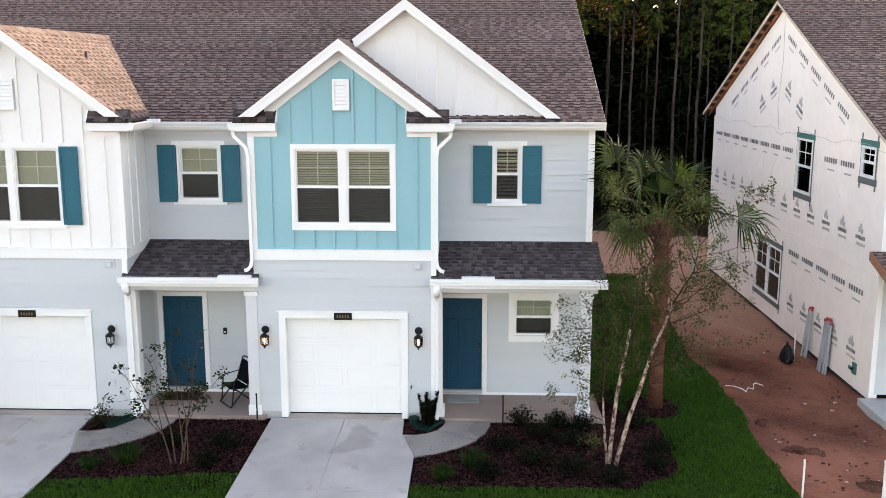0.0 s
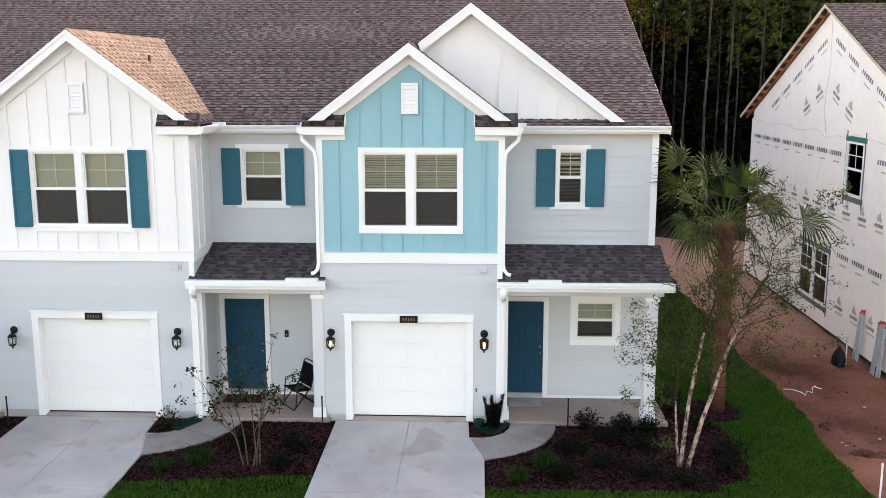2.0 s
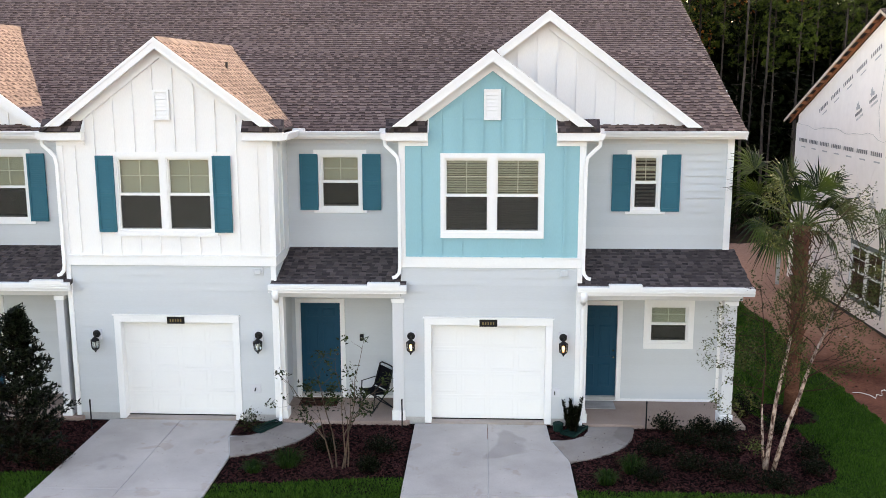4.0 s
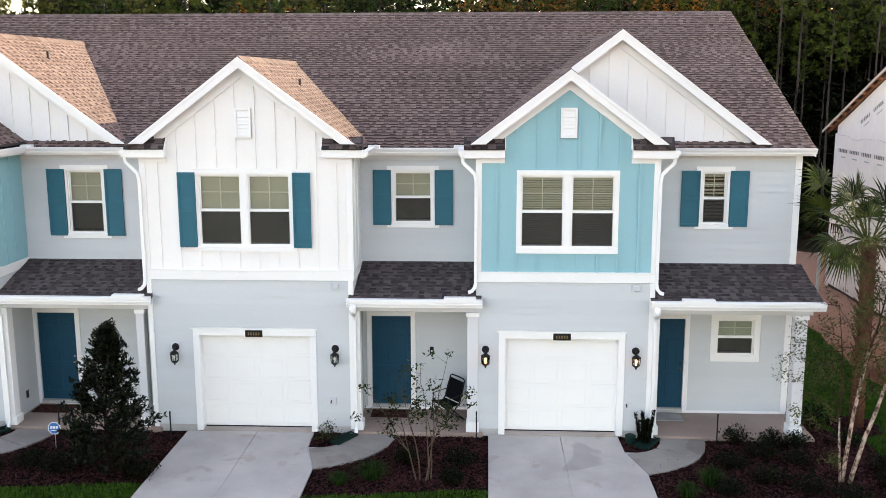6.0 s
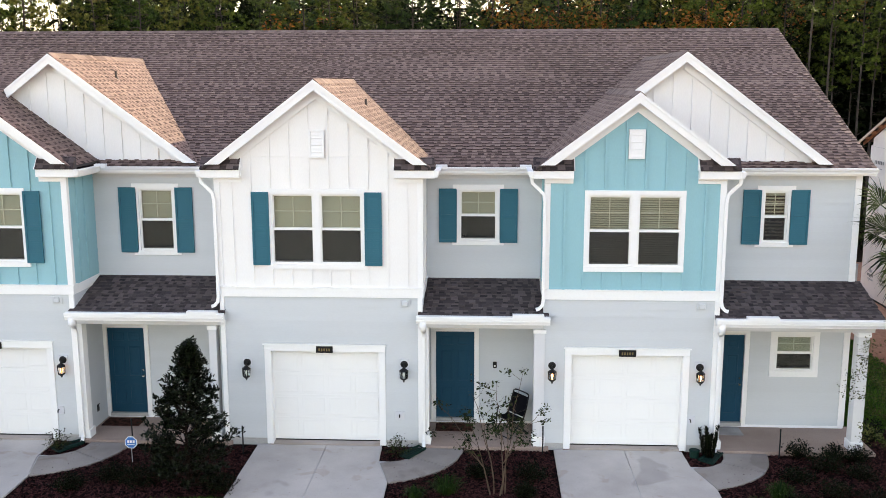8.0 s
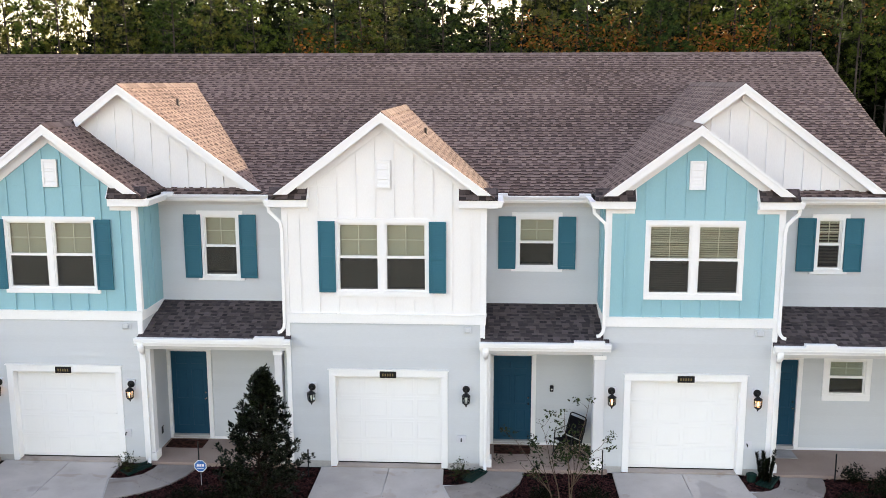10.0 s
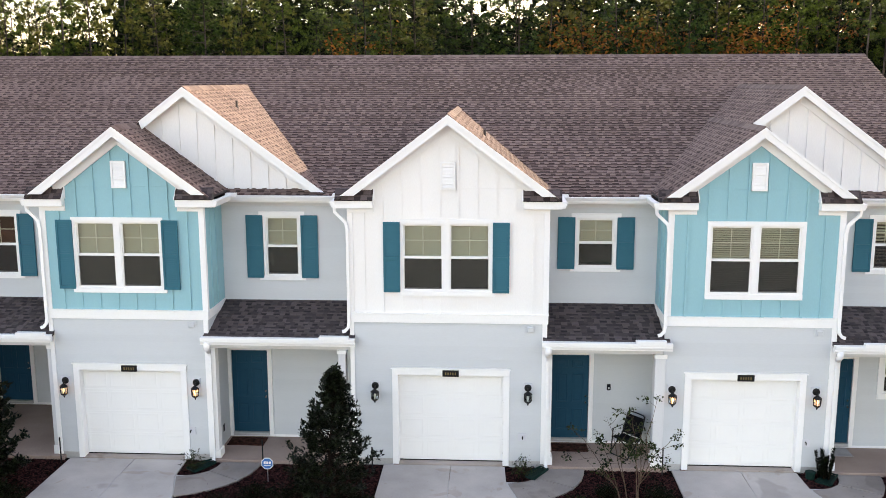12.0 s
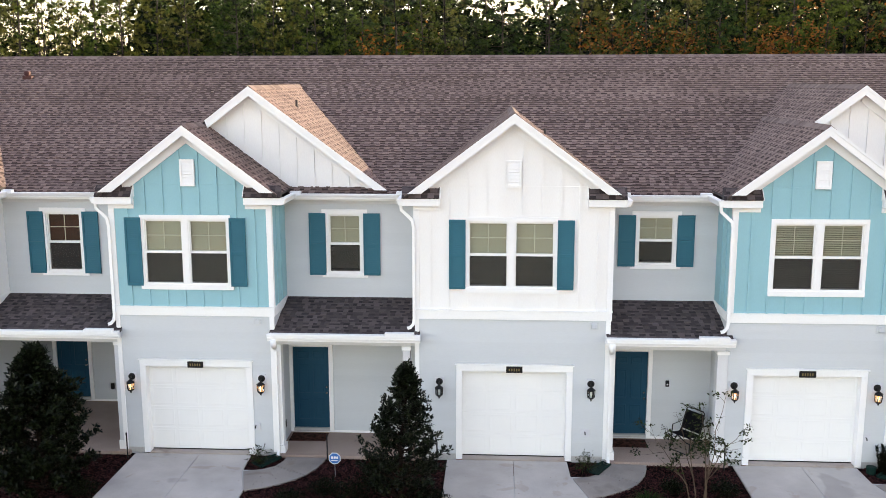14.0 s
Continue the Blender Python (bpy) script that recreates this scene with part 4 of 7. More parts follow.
townhouse("white and grey townhouse with teal shutters and a white garage door", G0, (-2.33, 2.21), -1.86 - G0, WHITE_BOARD, True, (-3.76 - G0, -2.88 - G0, 4.46, 5.64), (-4.31 - G0, -3.40 - G0), seed=41, middle=-0.10, column=(-0.19, 0.05, -0.036))
townhouse("aqua and grey townhouse with teal shutters and a white garage door", GM, (-16.20 - GM, -12.39 - GM), -9.06 - GM, BLUE_BOARD, True, (-11.32 - GM, -10.50 - GM, 4.17, 5.64), (-12.30 - GM, -11.39 - GM),
          rear=(-13.11 - GM, 3.35, 8.748), seed=71, middle=-14.42 - GM)
townhouse("white and grey townhouse with a deep porch and teal shutters", GL, (-2.33, 2.21), -16.20 - GL, WHITE_BOARD, True, (-18.45 - GL, -17.57 - GL, 4.15, 5.64), (-19.44 - GL, -18.54 - GL), seed=101, deep=2.0, small_slats=DARK_BLIND, middle=-0.10, column=(-0.12, -0.004, 0.02))

# ---- ground ----
def smooth(a, b, v):
    t = min(max((v - a) / (b - a), 0.0), 1.0)
    return t * t * (3 - 2 * t)


def ground_z(x, y):
    return -0.14 - 0.33 * smooth(7.5, 11.5, x)


def ground_sheet():
    xs = [-900, -300, -120, -60] + [-36 + i * 1.0 for i in range(44)] + [8 + i * 0.35 for i in range(30)] + [19 + i * 2 for i in range(12)] + [60, 140, 400, 900]
    ys = [-900, -300, -100, -50, -30, -20] + [-14 + i * 0.6 for i in range(60)] + [22 + i * 3 for i in range(10)] + [70, 140, 400, 900]
    v, f = [], []
    for y in ys:
        for x in xs:
            z = ground_z(x, y)
            if x > 8.6 and -14 < y < 40 and x < 45:
                z += 0.07 * noise.noise((x * 0.9, y * 0.9, 0)) + 0.03 * noise.noise((x * 2.7, y * 2.7, 4))
            v.append((x, y, z))
    n = len(xs)
    for j in range(len(ys) - 1):
        for i in range(n - 1):
            f.append((j * n + i, j * n + i + 1, (j + 1) * n + i + 1, (j + 1) * n + i))
    me = bpy.data.meshes.new("ground")
    me.from_pydata(v, [], f)
    me.materials.append(DIRT)
    me.materials.append(LITTER)
    for p in me.polygons:
        p.use_smooth = True
        c = p.center
        p.material_index = 1 if c.y > 24 or abs(c.x) > 40 else 0
    return me


tagged(new("ground", ground_sheet()), "bare red-brown soil with scattered building debris", "ground", kind="structure")


def lawn(name, outline, label):
    ob = part(name, Shape().slab(outline, -0.3, -0.105), TURF)
    return tagged(ob, label, "lawn", kind="structure")


EDGE = [(8.55 + 0.10 * math.sin(0.9 * y) + 0.05 * math.sin(2.3 * y), y) for y in [-14 + i * 0.7 for i in range(42)]]
lawn("lawn", [(1.6, -14), *EDGE, (5.0, 15.4), (5.3, 6), (5.3, 0.0), (6.0, 0.4), (6.5, -0.2), (6.8, -1.4), (6.55, -2.4), (6.1, -3.05), (5.2, -3.3), (3.4, -3.32), (1.6, -3.2)], "mown dark green lawn beside the end house")
for a, b, lab in ((G0 + 1.6, -1.58, "mown green lawn strip before a mulched bed"), (GM + 1.6, G0 - 1.58, "mown green lawn strip before a mulched bed"), (GL + 1.6, GM - 1.58, "mown green lawn strip before a mulched bed")):
    w = b - a
    lawn("lawn", [(a, -14), (b, -14), (b, -2.85), (a + w * 0.7, -3.0), (a + w * 0.4, -2.95), (a + w * 0.15, -3.2), (a, -3.4)], lab)


def bed(outline):
    ob = part("mulch_bed", Shape().slab(outline, -0.3, -0.095), MULCH)
    return tagged(ob, "dark red-brown bark mulch bed before the porch", "mulch bed", kind="structure")


bed([(1.25, 0.0), (1.25, -3.35), (3.4, -3.45), (5.2, -3.42), (6.2, -3.15), (6.7, -2.4), (6.95, -1.3), (6.6, -0.1), (6.9, 0.5), (7.3, 0.9), (7.1, 1.5), (6.5, 1.6), (5.9, 1.2), (5.5, 0.8), (5.3, 0.0)])
for a, b in ((G0 + 1.25, -1.57), (GM + 1.25, G0 - 1.57), (GL + 1.25, GM - 1.57)):
    bed([(a, 0.05), (a, -3.5), (b, -3.5), (b, 0.05)])


def driveway(gx, label):
    ob = thing("driveway", label, "driveway", kind="structure", at=(gx, 0, 0))
    for k, (a, b) in enumerate(((-1.58, -0.006), (0.006, 0))):
        for y0, y1 in ((-0.06, -3.55), (-3.565, -8.0), (-8.015, -14)):
            if k == 0:
                o = [(a, y0), (b, y0), (b, y1), (a, y1)]
            elif y0 > -1:
                o = [(a, y0), (1.27, y0), (1.30, -1.0), (1.60, -2.0), (1.60, y1), (a, y1)]
            else:
                o = [(a, y0), (1.60, y0), (1.60, y1), (a, y1)]
            part("concrete_slab", Shape().slab(o[::-1], -0.3, -0.055), CONCRETE, ob, bevel=0.006)
    part("slab_bed", Shape().box(-1.57, 1.58, -13.99, -0.9, -0.3, -0.064), FOUNDATION, ob)
    low = [(1.612, -2.0), (2.0, -1.84), (2.33, -1.62), (2.6, -1.4), (2.80, -1.15), (3.0, -0.75), (3.10, -0.35), (3.12, -0.14)]
    up = [(2.16, -0.14), (2.12, -0.4), (2.0, -0.66), (1.75, -0.86), (1.33, -0.99)]
    part("path_slab", Shape().slab((low[:5] + up[2:])[::-1], -0.3, -0.052), PATH_CONCRETE, ob, bevel=0.006)
    part("path_slab", Shape().slab(([(2.812, -1.13)] + low[5:] + up[:2] + [(2.008, -0.645)])[::-1], -0.3, -0.048), PATH_CONCRETE, ob, bevel=0.006)
    return ob


for gx, dxx in ((0, 0), (G0, 0), (GM, 0), (GL, 0)):
    driveway(gx, "broom-finished concrete driveway with a curved path to the porch")


# ---- foliage ----
def leaf_material(name, dark, light, rough=0.55, through=0.35, spec=0.10):
    m = material(name, dark, rough, 0.2, 4.0, 0.35, 0.0, island=1.2, second=light, spec=spec)
    nt = m.node_tree
    p, out = nt.nodes["Principled BSDF"], nt.nodes["Material Output"]
    tr = nt.nodes.new("ShaderNodeBsdfTranslucent")
    nt.links.new(p.inputs["Base Color"].links[0].from_socket, tr.inputs["Color"])
    mix = nt.nodes.new("ShaderNodeMixShader")
    mix.inputs[0].default_value = through
    nt.links.new(p.outputs[0], mix.inputs[1])
    nt.links.new(tr.outputs[0], mix.inputs[2])
    nt.links.new(mix.outputs[0], out.inputs[0])
    return m


PINE = leaf_material("pine_needles", (0.002, 0.008, 0.002), (0.112, 0.158, 0.027), 0.6, 0.2)
PINE_OLIVE = leaf_material("olive_pine_needles", (0.004, 0.010, 0.003), (0.180, 0.184, 0.035), 0.6, 0.2)
# Yellower trees, with the sunlight on their crowns put into the needle colour.
PINE_YELLOW = leaf_material("sun_tinted_pine_needles", (0.010, 0.016, 0.004), (0.200, 0.196, 0.042), 0.6, 0.25)
PINE_DARK = leaf_material("dark_pine_needles", (0.001, 0.005, 0.002), (0.060, 0.105, 0.024), 0.6, 0.15)
RUST = leaf_material("rust_autumn_leaves", (0.16, 0.05, 0.014), (0.34, 0.14, 0.03))
# Near-black leaf tones: the wood's inner shade is put into these colours.
DEEP_WOOD = leaf_material("shade_tinted_wood_foliage", (0.0015, 0.004, 0.0010), (0.010, 0.015, 0.004), 0.7, 0.06, 0.03)
MID_WOOD = leaf_material("shade_tinted_pine_needles", (0.002, 0.005, 0.001), (0.013, 0.019, 0.004), 0.7, 0.12, 0.04)
UNDERBRUSH = leaf_material("shade_tinted_underbrush", (0.003, 0.006, 0.002), (0.014, 0.018, 0.005), 0.7, 0.1, 0.03)
BARK = material("pine_bark", (0.022, 0.017, 0.014), 0.9, 0.4, 12, 1.3, 0.7, spec=0.1, second=(0.090, 0.071, 0.061), even=1.6, stretch=(1, 1, 0.4), bump_dist=0.03)
GRASS = leaf_material("lawn_grass", (0.011, 0.046, 0.005), (0.062, 0.148, 0.018), 0.6, 0.25)
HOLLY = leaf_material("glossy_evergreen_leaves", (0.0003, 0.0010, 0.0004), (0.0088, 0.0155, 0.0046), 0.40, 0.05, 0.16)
BIRCH_LEAF = leaf_material("birch_leaves", (0.014, 0.024, 0.007), (0.100, 0.110, 0.034), 0.6, 0.25, 0.06)
MYRTLE_LEAF = leaf_material("crape_myrtle_leaves", (0.003, 0.004, 0.003), (0.036, 0.054, 0.013), 0.5, 0.25)
PALM_LEAF = leaf_material("palm_fronds", (0.004, 0.013, 0.003), (0.062, 0.090, 0.016), 0.5, 0.2, 0.15)
PALM_DRY = leaf_material("dry_palm_fronds", (0.07, 0.05, 0.024), (0.16, 0.12, 0.06), 0.7, 0.2)
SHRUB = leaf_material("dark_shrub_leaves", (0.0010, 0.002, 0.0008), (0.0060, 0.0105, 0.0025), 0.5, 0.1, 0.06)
CLUMP = leaf_material("bright_clump_grass", (0.006, 0.020, 0.004), (0.026, 0.062, 0.010), 0.5, 0.3)
BIRCH_BARK = material("peeling_birch_bark", (0.120, 0.060, 0.045), 0.85, 0.4, 26, 13, 0.9, even=1.7, spec=0.1, second=(0.52, 0.38, 0.32), stretch=(1, 1, 0.55), bump_dist=0.02)
TWIG = material("reddish_twigs", (0.052, 0.028, 0.021), 0.9, 0.3, 20, 1.5, 0.3, spec=0.05)
DARK_STEM = material("dark_shrub_stems", (0.016, 0.010, 0.008), 0.9, 0.3, 20, 1.5, 0.2, spec=0.05)
MYRTLE_BARK = material("smooth_tan_bark", (0.060, 0.038, 0.028), 0.8, 0.3, 20, 2, 0.2, second=(0.135, 0.092, 0.068), spec=0.1)
PALM_BARK = material("fibrous_palm_bark", (0.085, 0.034, 0.023), 0.95, 0.4, 22, 3, 0.8, spec=0.05, second=(0.18, 0.080, 0.054), stretch=(1, 1, 2), bump_dist=0.03)
CHIP = material("bark_chips", (0.004, 0.0016, 0.0016), 0.95, 0.4, 20, 1, 0.3, island=1.6, second=(0.078, 0.029, 0.028), spec=0.04)


def leaves_mesh(name, spots, mat, size, aspect=0.5, rnd=None, up=0.0, fold=0.12):
    """One mesh of folded leaf blades at given places; a spot may carry its own direction."""
    v, f = [], []
    for s in spots:
        p = Vector(s[:3])
        d = Vector(s[3:6]) if len(s) > 3 else Vector((rnd.gauss(0, 1), rnd.gauss(0, 1), rnd.gauss(up, 0.7)))
        if d.length < 1e-3:
            d = Vector((0, 0, 1))
        d.normalize()
        side = d.cross(Vector((rnd.gauss(0, 0.5), rnd.gauss(0, 0.5), 1))).normalized()
        nrm = side.cross(d)
        l = size * rnd.uniform(0.65, 1.25)
        w = l * aspect
        n = len(v)
        v += [tuple(p), tuple(p + d * l * 0.45 + side * w / 2 + nrm * w * fold), tuple(p + d * l), tuple(p + d * l * 0.45 - side * w / 2 + nrm * w * fold)]
        f += [(n, n + 1, n + 2), (n, n + 2, n + 3)]
    me = bpy.data.meshes.new(name)
    me.from_pydata(v, [], f)
    me.materials.append(mat)
    return me


def grow(shape, start, direction, length, radius, rnd, depth, tips, bend=0.25, split=(2, 4), lift=0.12, shrink=0.62, points=5, spread=0.75):
    """A tapering branch with side branches; tips collects the places along the thin ends."""
    pts, p, d = [Vector(start)], Vector(start), Vector(direction).normalized()
    for i in range(points):
        d = (d + Vector((rnd.gauss(0, bend), rnd.gauss(0, bend), rnd.gauss(lift, bend))) * 0.35).normalized()
        p = p + d * length / points
        pts.append(p.copy())
    radii = [radius * (1 - 0.75 * i / points) for i in range(points + 1)]
    shape.tube(pts, radii, 6 if radius > 0.012 else 4, cap=False)
    if depth <= 0:
        for i in range(1, points + 1):
            tips.append((pts[i], d.copy()))
        return pts
    for _ in range(rnd.randint(*split)):
        k = rnd.randint(1, points)
        base = pts[k]
        nd = (d + Vector((rnd.gauss(0, spread), rnd.gauss(0, spread), rnd.gauss(0.15, 0.4)))).normalized()
        grow(shape, base, nd, length * shrink * rnd.uniform(0.7, 1.15), radii[k] * 0.62, rnd, depth - 1, tips, bend, split, lift, shrink, points, spread)
    tips.append((pts[-1], d.copy()))
    return pts


# ---- pines behind the row ----
def pine_parts(seed, height, crown_from, mat, dense=1.0, width=1.7):
    rnd = random.Random(seed)
    wood = Shape()
    lean = (rnd.gauss(0, 0.25), rnd.gauss(0, 0.25))
    steps = 9
    axis = [Vector((lean[0] * (i / steps) ** 2 + rnd.gauss(0, 0.03), lean[1] * (i / steps) ** 2 + rnd.gauss(0, 0.03), height * i / steps)) for i in range(steps + 1)]
    wood.tube(axis, [0.078 * (1 - 0.84 * i / steps) + 0.008 for i in range(steps + 1)], 8)
    for i in range(16):
        z = crown_from * steps * rnd.uniform(0.25, 1.0)
        k = min(int(z), steps - 1)
        base, a, l = axis[k].lerp(axis[k + 1], z - k), rnd.uniform(0, 6.28), rnd.uniform(0.2, 0.8)
        wood.tube([base, base + Vector((math.cos(a) * l, math.sin(a) * l, rnd.uniform(-0.1, 0.3)))], [0.016, 0.004], 4, cap=False)
    tufts = []
    n = int(40 * dense)
    for i in range(n):
        t = crown_from + (0.99 - crown_from) * (i + rnd.random()) / n
        z = t * steps
        k = min(int(z), steps - 1)
        base = axis[k].lerp(axis[k + 1], z - k)
        u = (t - crown_from) / (1 - crown_from)
        reach = width * (0.35 + 0.65 * math.sin(math.pi * min(1.0, 0.25 + 0.75 * (1 - u)))) * rnd.uniform(0.55, 1.1) * (0.35 + 0.65 * (1 - u) ** 0.6)
        a = i * 2.399 + rnd.gauss(0, 0.4)
        d = Vector((math.cos(a), math.sin(a), rnd.uniform(0.05, 0.45)))
        tip = base + d * reach
        wood.tube([base, base.lerp(tip, 0.5) + Vector((0, 0, -0.06)), tip], [0.022, 0.013, 0.005], 4, cap=False)
        for j in range(int(16 * reach / width) + 7):
            s = 1.05 - 0.55 * rnd.random() ** 1.6
            tufts.append(base.lerp(tip, s) + Vector((rnd.gauss(0, 0.11), rnd.gauss(0, 0.11), rnd.gauss(0.05, 0.10))))
    v, f = [], []
    for c in tufts:
        main = Vector((rnd.gauss(0, 0.8), rnd.gauss(0, 0.8), rnd.uniform(0.2, 1.0))).normalized()
        hub = len(v)
        v.append(tuple(c))
        for b in range(26):
            d = (main + Vector((rnd.gauss(0, 0.65), rnd.gauss(0, 0.65), rnd.gauss(0, 0.55)))).normalized()
            side = d.orthogonal().normalized()
            l, w = rnd.uniform(0.10, 0.22), rnd.uniform(0.009, 0.016)
            k = len(v)
            v += [tuple(c + d * l * 0.4 + side * w), tuple(c + d * l), tuple(c + d * l * 0.4 - side * w)]
            f.append((hub, k, k + 1, k + 2))
    me = bpy.data.meshes.new("crown")
    me.from_pydata(v, [], f)
    me.materials.append(mat)
    return wood.mesh("trunk", BARK, smooth=True), me


PINES = [pine_parts(s, h, c, m, d, w) for s, h, c, m, d, w in (
    (201, 15.5, 0.42, PINE, 1.25, 1.9), (202, 17.0, 0.50, PINE_OLIVE, 1.0, 1.7), (203, 14.0, 0.30, PINE, 1.5, 2.1), (204, 16.0, 0.58, PINE, 0.8, 1.5), (205, 13.0, 0.25, PINE_OLIVE, 1.5, 2.2), (206, 17.5, 0.62, PINE, 0.7, 1.4),
    (207, 14.5, 0.34, PINE_YELLOW, 1.3, 1.9), (208, 15.0, 0.34, PINE_DARK, 1.5, 2.0), (209, 14.2, 0.38, PINE_DARK, 2.1, 1.7))]
PINE_LABELS = ("tall slender pine with a full dark crown", "tall pine with an olive-yellow crown", "bushy dark green pine", "thin bare-stemmed pine with a high crown", "broad olive-green pine", "very tall sparse pine", "yellow-green pine with a loose crown", "dense blackish-green pine", "narrow dark conical pine")


def pine(kind, x, y, s, turn):
    t = thing("pine_tree", PINE_LABELS[kind] + " at the wood's edge", "tree", "pines behind the row", at=(x, y, -0.2))
    part("trunk", PINES[kind][0], BARK, t)
    part("crown", PINES[kind][1], PINE, t)
    t.rotation_euler = (0, 0, turn)
    t.scale = (s, s, s)
    return t


def glade(x, y):
    """A wedge of the wood with two lone pines at its edge, where the sky shows between the crowns."""
    return 1.0 if -9.5 + 0.01 * (y - 27.5) < x < -3.3 + 0.05 * (y - 27.5) else 0.0


rnd = random.Random(7)
x = -44.0
while x < 44:
    y = 27.5 + rnd.uniform(-1.2, 1.6)
    if x < -24:
        kind = rnd.choice((1, 3, 6, 3, 5))
        step = rnd.uniform(1.1, 1.8)
    elif x > 6 and x < 22:
        kind = rnd.choice((3, 5, 3, 5, 5))
        step = rnd.uniform(1.1, 1.9)
    else:
        kind = rnd.choice((0, 1, 2, 7, 6, 4, 2, 7, 8))
        step = rnd.uniform(1.25, 2.05)
    low = glade(x, y)
    pine(rnd.choice((2, 4, 2)) if low else kind, x, y, rnd.uniform(0.74, 0.84) if low else rnd.uniform(0.86, 1.06), rnd.uniform(0, 6.28))
    x += step
for row, (y0, lo, hi) in enumerate(((30.5, 1.5, 2.6), (34.5, 1.8, 3.0), (39.0, 2.0, 3.4))):
    x = -52.0
    while x < 56:
        if not (-48 < x < -26 and rnd.random() < 0.30) and not glade(x, y0):
            pine(rnd.choice((3, 5, 3)) if 3 < x < 26 else rnd.choice((0, 1, 3, 5, 2, 3)), x, y0 + rnd.uniform(-1.5, 1.5), rnd.uniform(0.82, 1.0), rnd.uniform(0, 6.28))
        x += rnd.uniform(lo, hi)


for x, kind, size in ((-9.75, 6, 1.04), (-7.5, 7, 1.02), (-6.95, 8, 1.12), (-4.60, 8, 1.14), (-4.75, 0, 0.98), (-8.3, 2, 0.94)):
    pine(kind, x, 27.5, size, 1.0)


def woods_behind():
    """Trunks and leaf clumps of the deeper wood, joined."""
    r = random.Random(33)
    s = Shape()
    for _ in range(420):
        x, y = r.uniform(-60, 70), r.uniform(43, 66)
        h = r.uniform(9, 15)
        s.tube([(x, y, -0.3), (x + r.gauss(0, 0.2), y, h * 0.5), (x + r.gauss(0, 0.4), y, h)], [r.uniform(0.09, 0.17), 0.09, 0.03], 5, cap=False)
    ob = part("distant_trunks", s, BARK)
    tagged(ob, "many thin trunks deep in the pine wood", "woods", kind="stuff")
    spots = []
    for _ in range(170000):
        x, y = r.uniform(-75, 90), r.uniform(43, 72)
        top = 16.2 + 2.2 * noise.noise((x * 0.22, y * 0.2, 7)) - (5.2 if x < -27.5 - 0.36 * (y - 30) else 0.0) - 2.9 * glade(x, y)
        spots.append((x, y, r.uniform(1.0, 1.0 + top * r.random() ** 0.35)))
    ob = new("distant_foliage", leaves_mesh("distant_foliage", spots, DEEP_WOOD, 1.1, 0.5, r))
    tagged(ob, "pine foliage deep in the wood, darkened in colour as shade", "woods", kind="stuff")
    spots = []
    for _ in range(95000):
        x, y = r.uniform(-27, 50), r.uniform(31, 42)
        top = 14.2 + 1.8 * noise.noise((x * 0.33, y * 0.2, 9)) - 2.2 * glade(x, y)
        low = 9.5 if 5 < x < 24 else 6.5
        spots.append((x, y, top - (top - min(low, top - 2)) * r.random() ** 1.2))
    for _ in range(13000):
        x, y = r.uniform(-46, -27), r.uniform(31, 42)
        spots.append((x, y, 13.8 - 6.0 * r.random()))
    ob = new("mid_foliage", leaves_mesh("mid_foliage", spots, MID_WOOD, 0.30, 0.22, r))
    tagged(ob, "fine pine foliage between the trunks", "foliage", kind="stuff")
    # Added leaf fill: keeps sun streaks off the soil and darkens the wood.
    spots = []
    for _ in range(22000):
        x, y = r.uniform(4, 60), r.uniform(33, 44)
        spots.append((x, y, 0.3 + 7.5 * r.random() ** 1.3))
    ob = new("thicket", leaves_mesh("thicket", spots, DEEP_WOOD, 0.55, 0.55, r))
    tagged(ob, "added leaf fill between the pine trunks, toned dark as shade", "thicket", kind="stuff")
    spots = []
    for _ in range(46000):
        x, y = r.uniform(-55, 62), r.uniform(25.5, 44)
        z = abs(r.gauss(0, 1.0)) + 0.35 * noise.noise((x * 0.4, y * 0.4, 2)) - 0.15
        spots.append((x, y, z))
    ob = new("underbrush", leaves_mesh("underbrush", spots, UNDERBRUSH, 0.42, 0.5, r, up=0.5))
    tagged(ob, "low underbrush along the wood's edge, darkened in colour as shade", "underbrush", kind="stuff")
    spots = []
    for cx, cy, cz in ((2, 30, 11.3), (4.5, 31, 10.8), (9, 30, 13.0), (13, 31.5, 11.6), (-12, 31, 10.8), (16, 32, 12.2), (7.2, 29.5, 10.9), (11, 33, 9.5), (6.3, 26.6, 10.4), (7.2, 26.8, 11.0), (5.2, 26.7, 10.2), (8.5, 27.0, 10.6), (-13.5, 26.8, 10.4), (-1, 27, 10.6), (0.3, 27.4, 10.9), (-2.4, 27.2, 11.2), (2.3, 27.3, 10.5)):
        for _ in range(160):
            spots.append((cx + r.gauss(0, 0.6), cy + r.gauss(0, 0.5), cz + r.gauss(0, 0.55)))
    ob = new("autumn_foliage", leaves_mesh("autumn_foliage", spots, RUST, 0.22, 0.6, r))
    tagged(ob, "rust-coloured autumn leaves among the pines", "foliage", kind="stuff")


woods_behind()


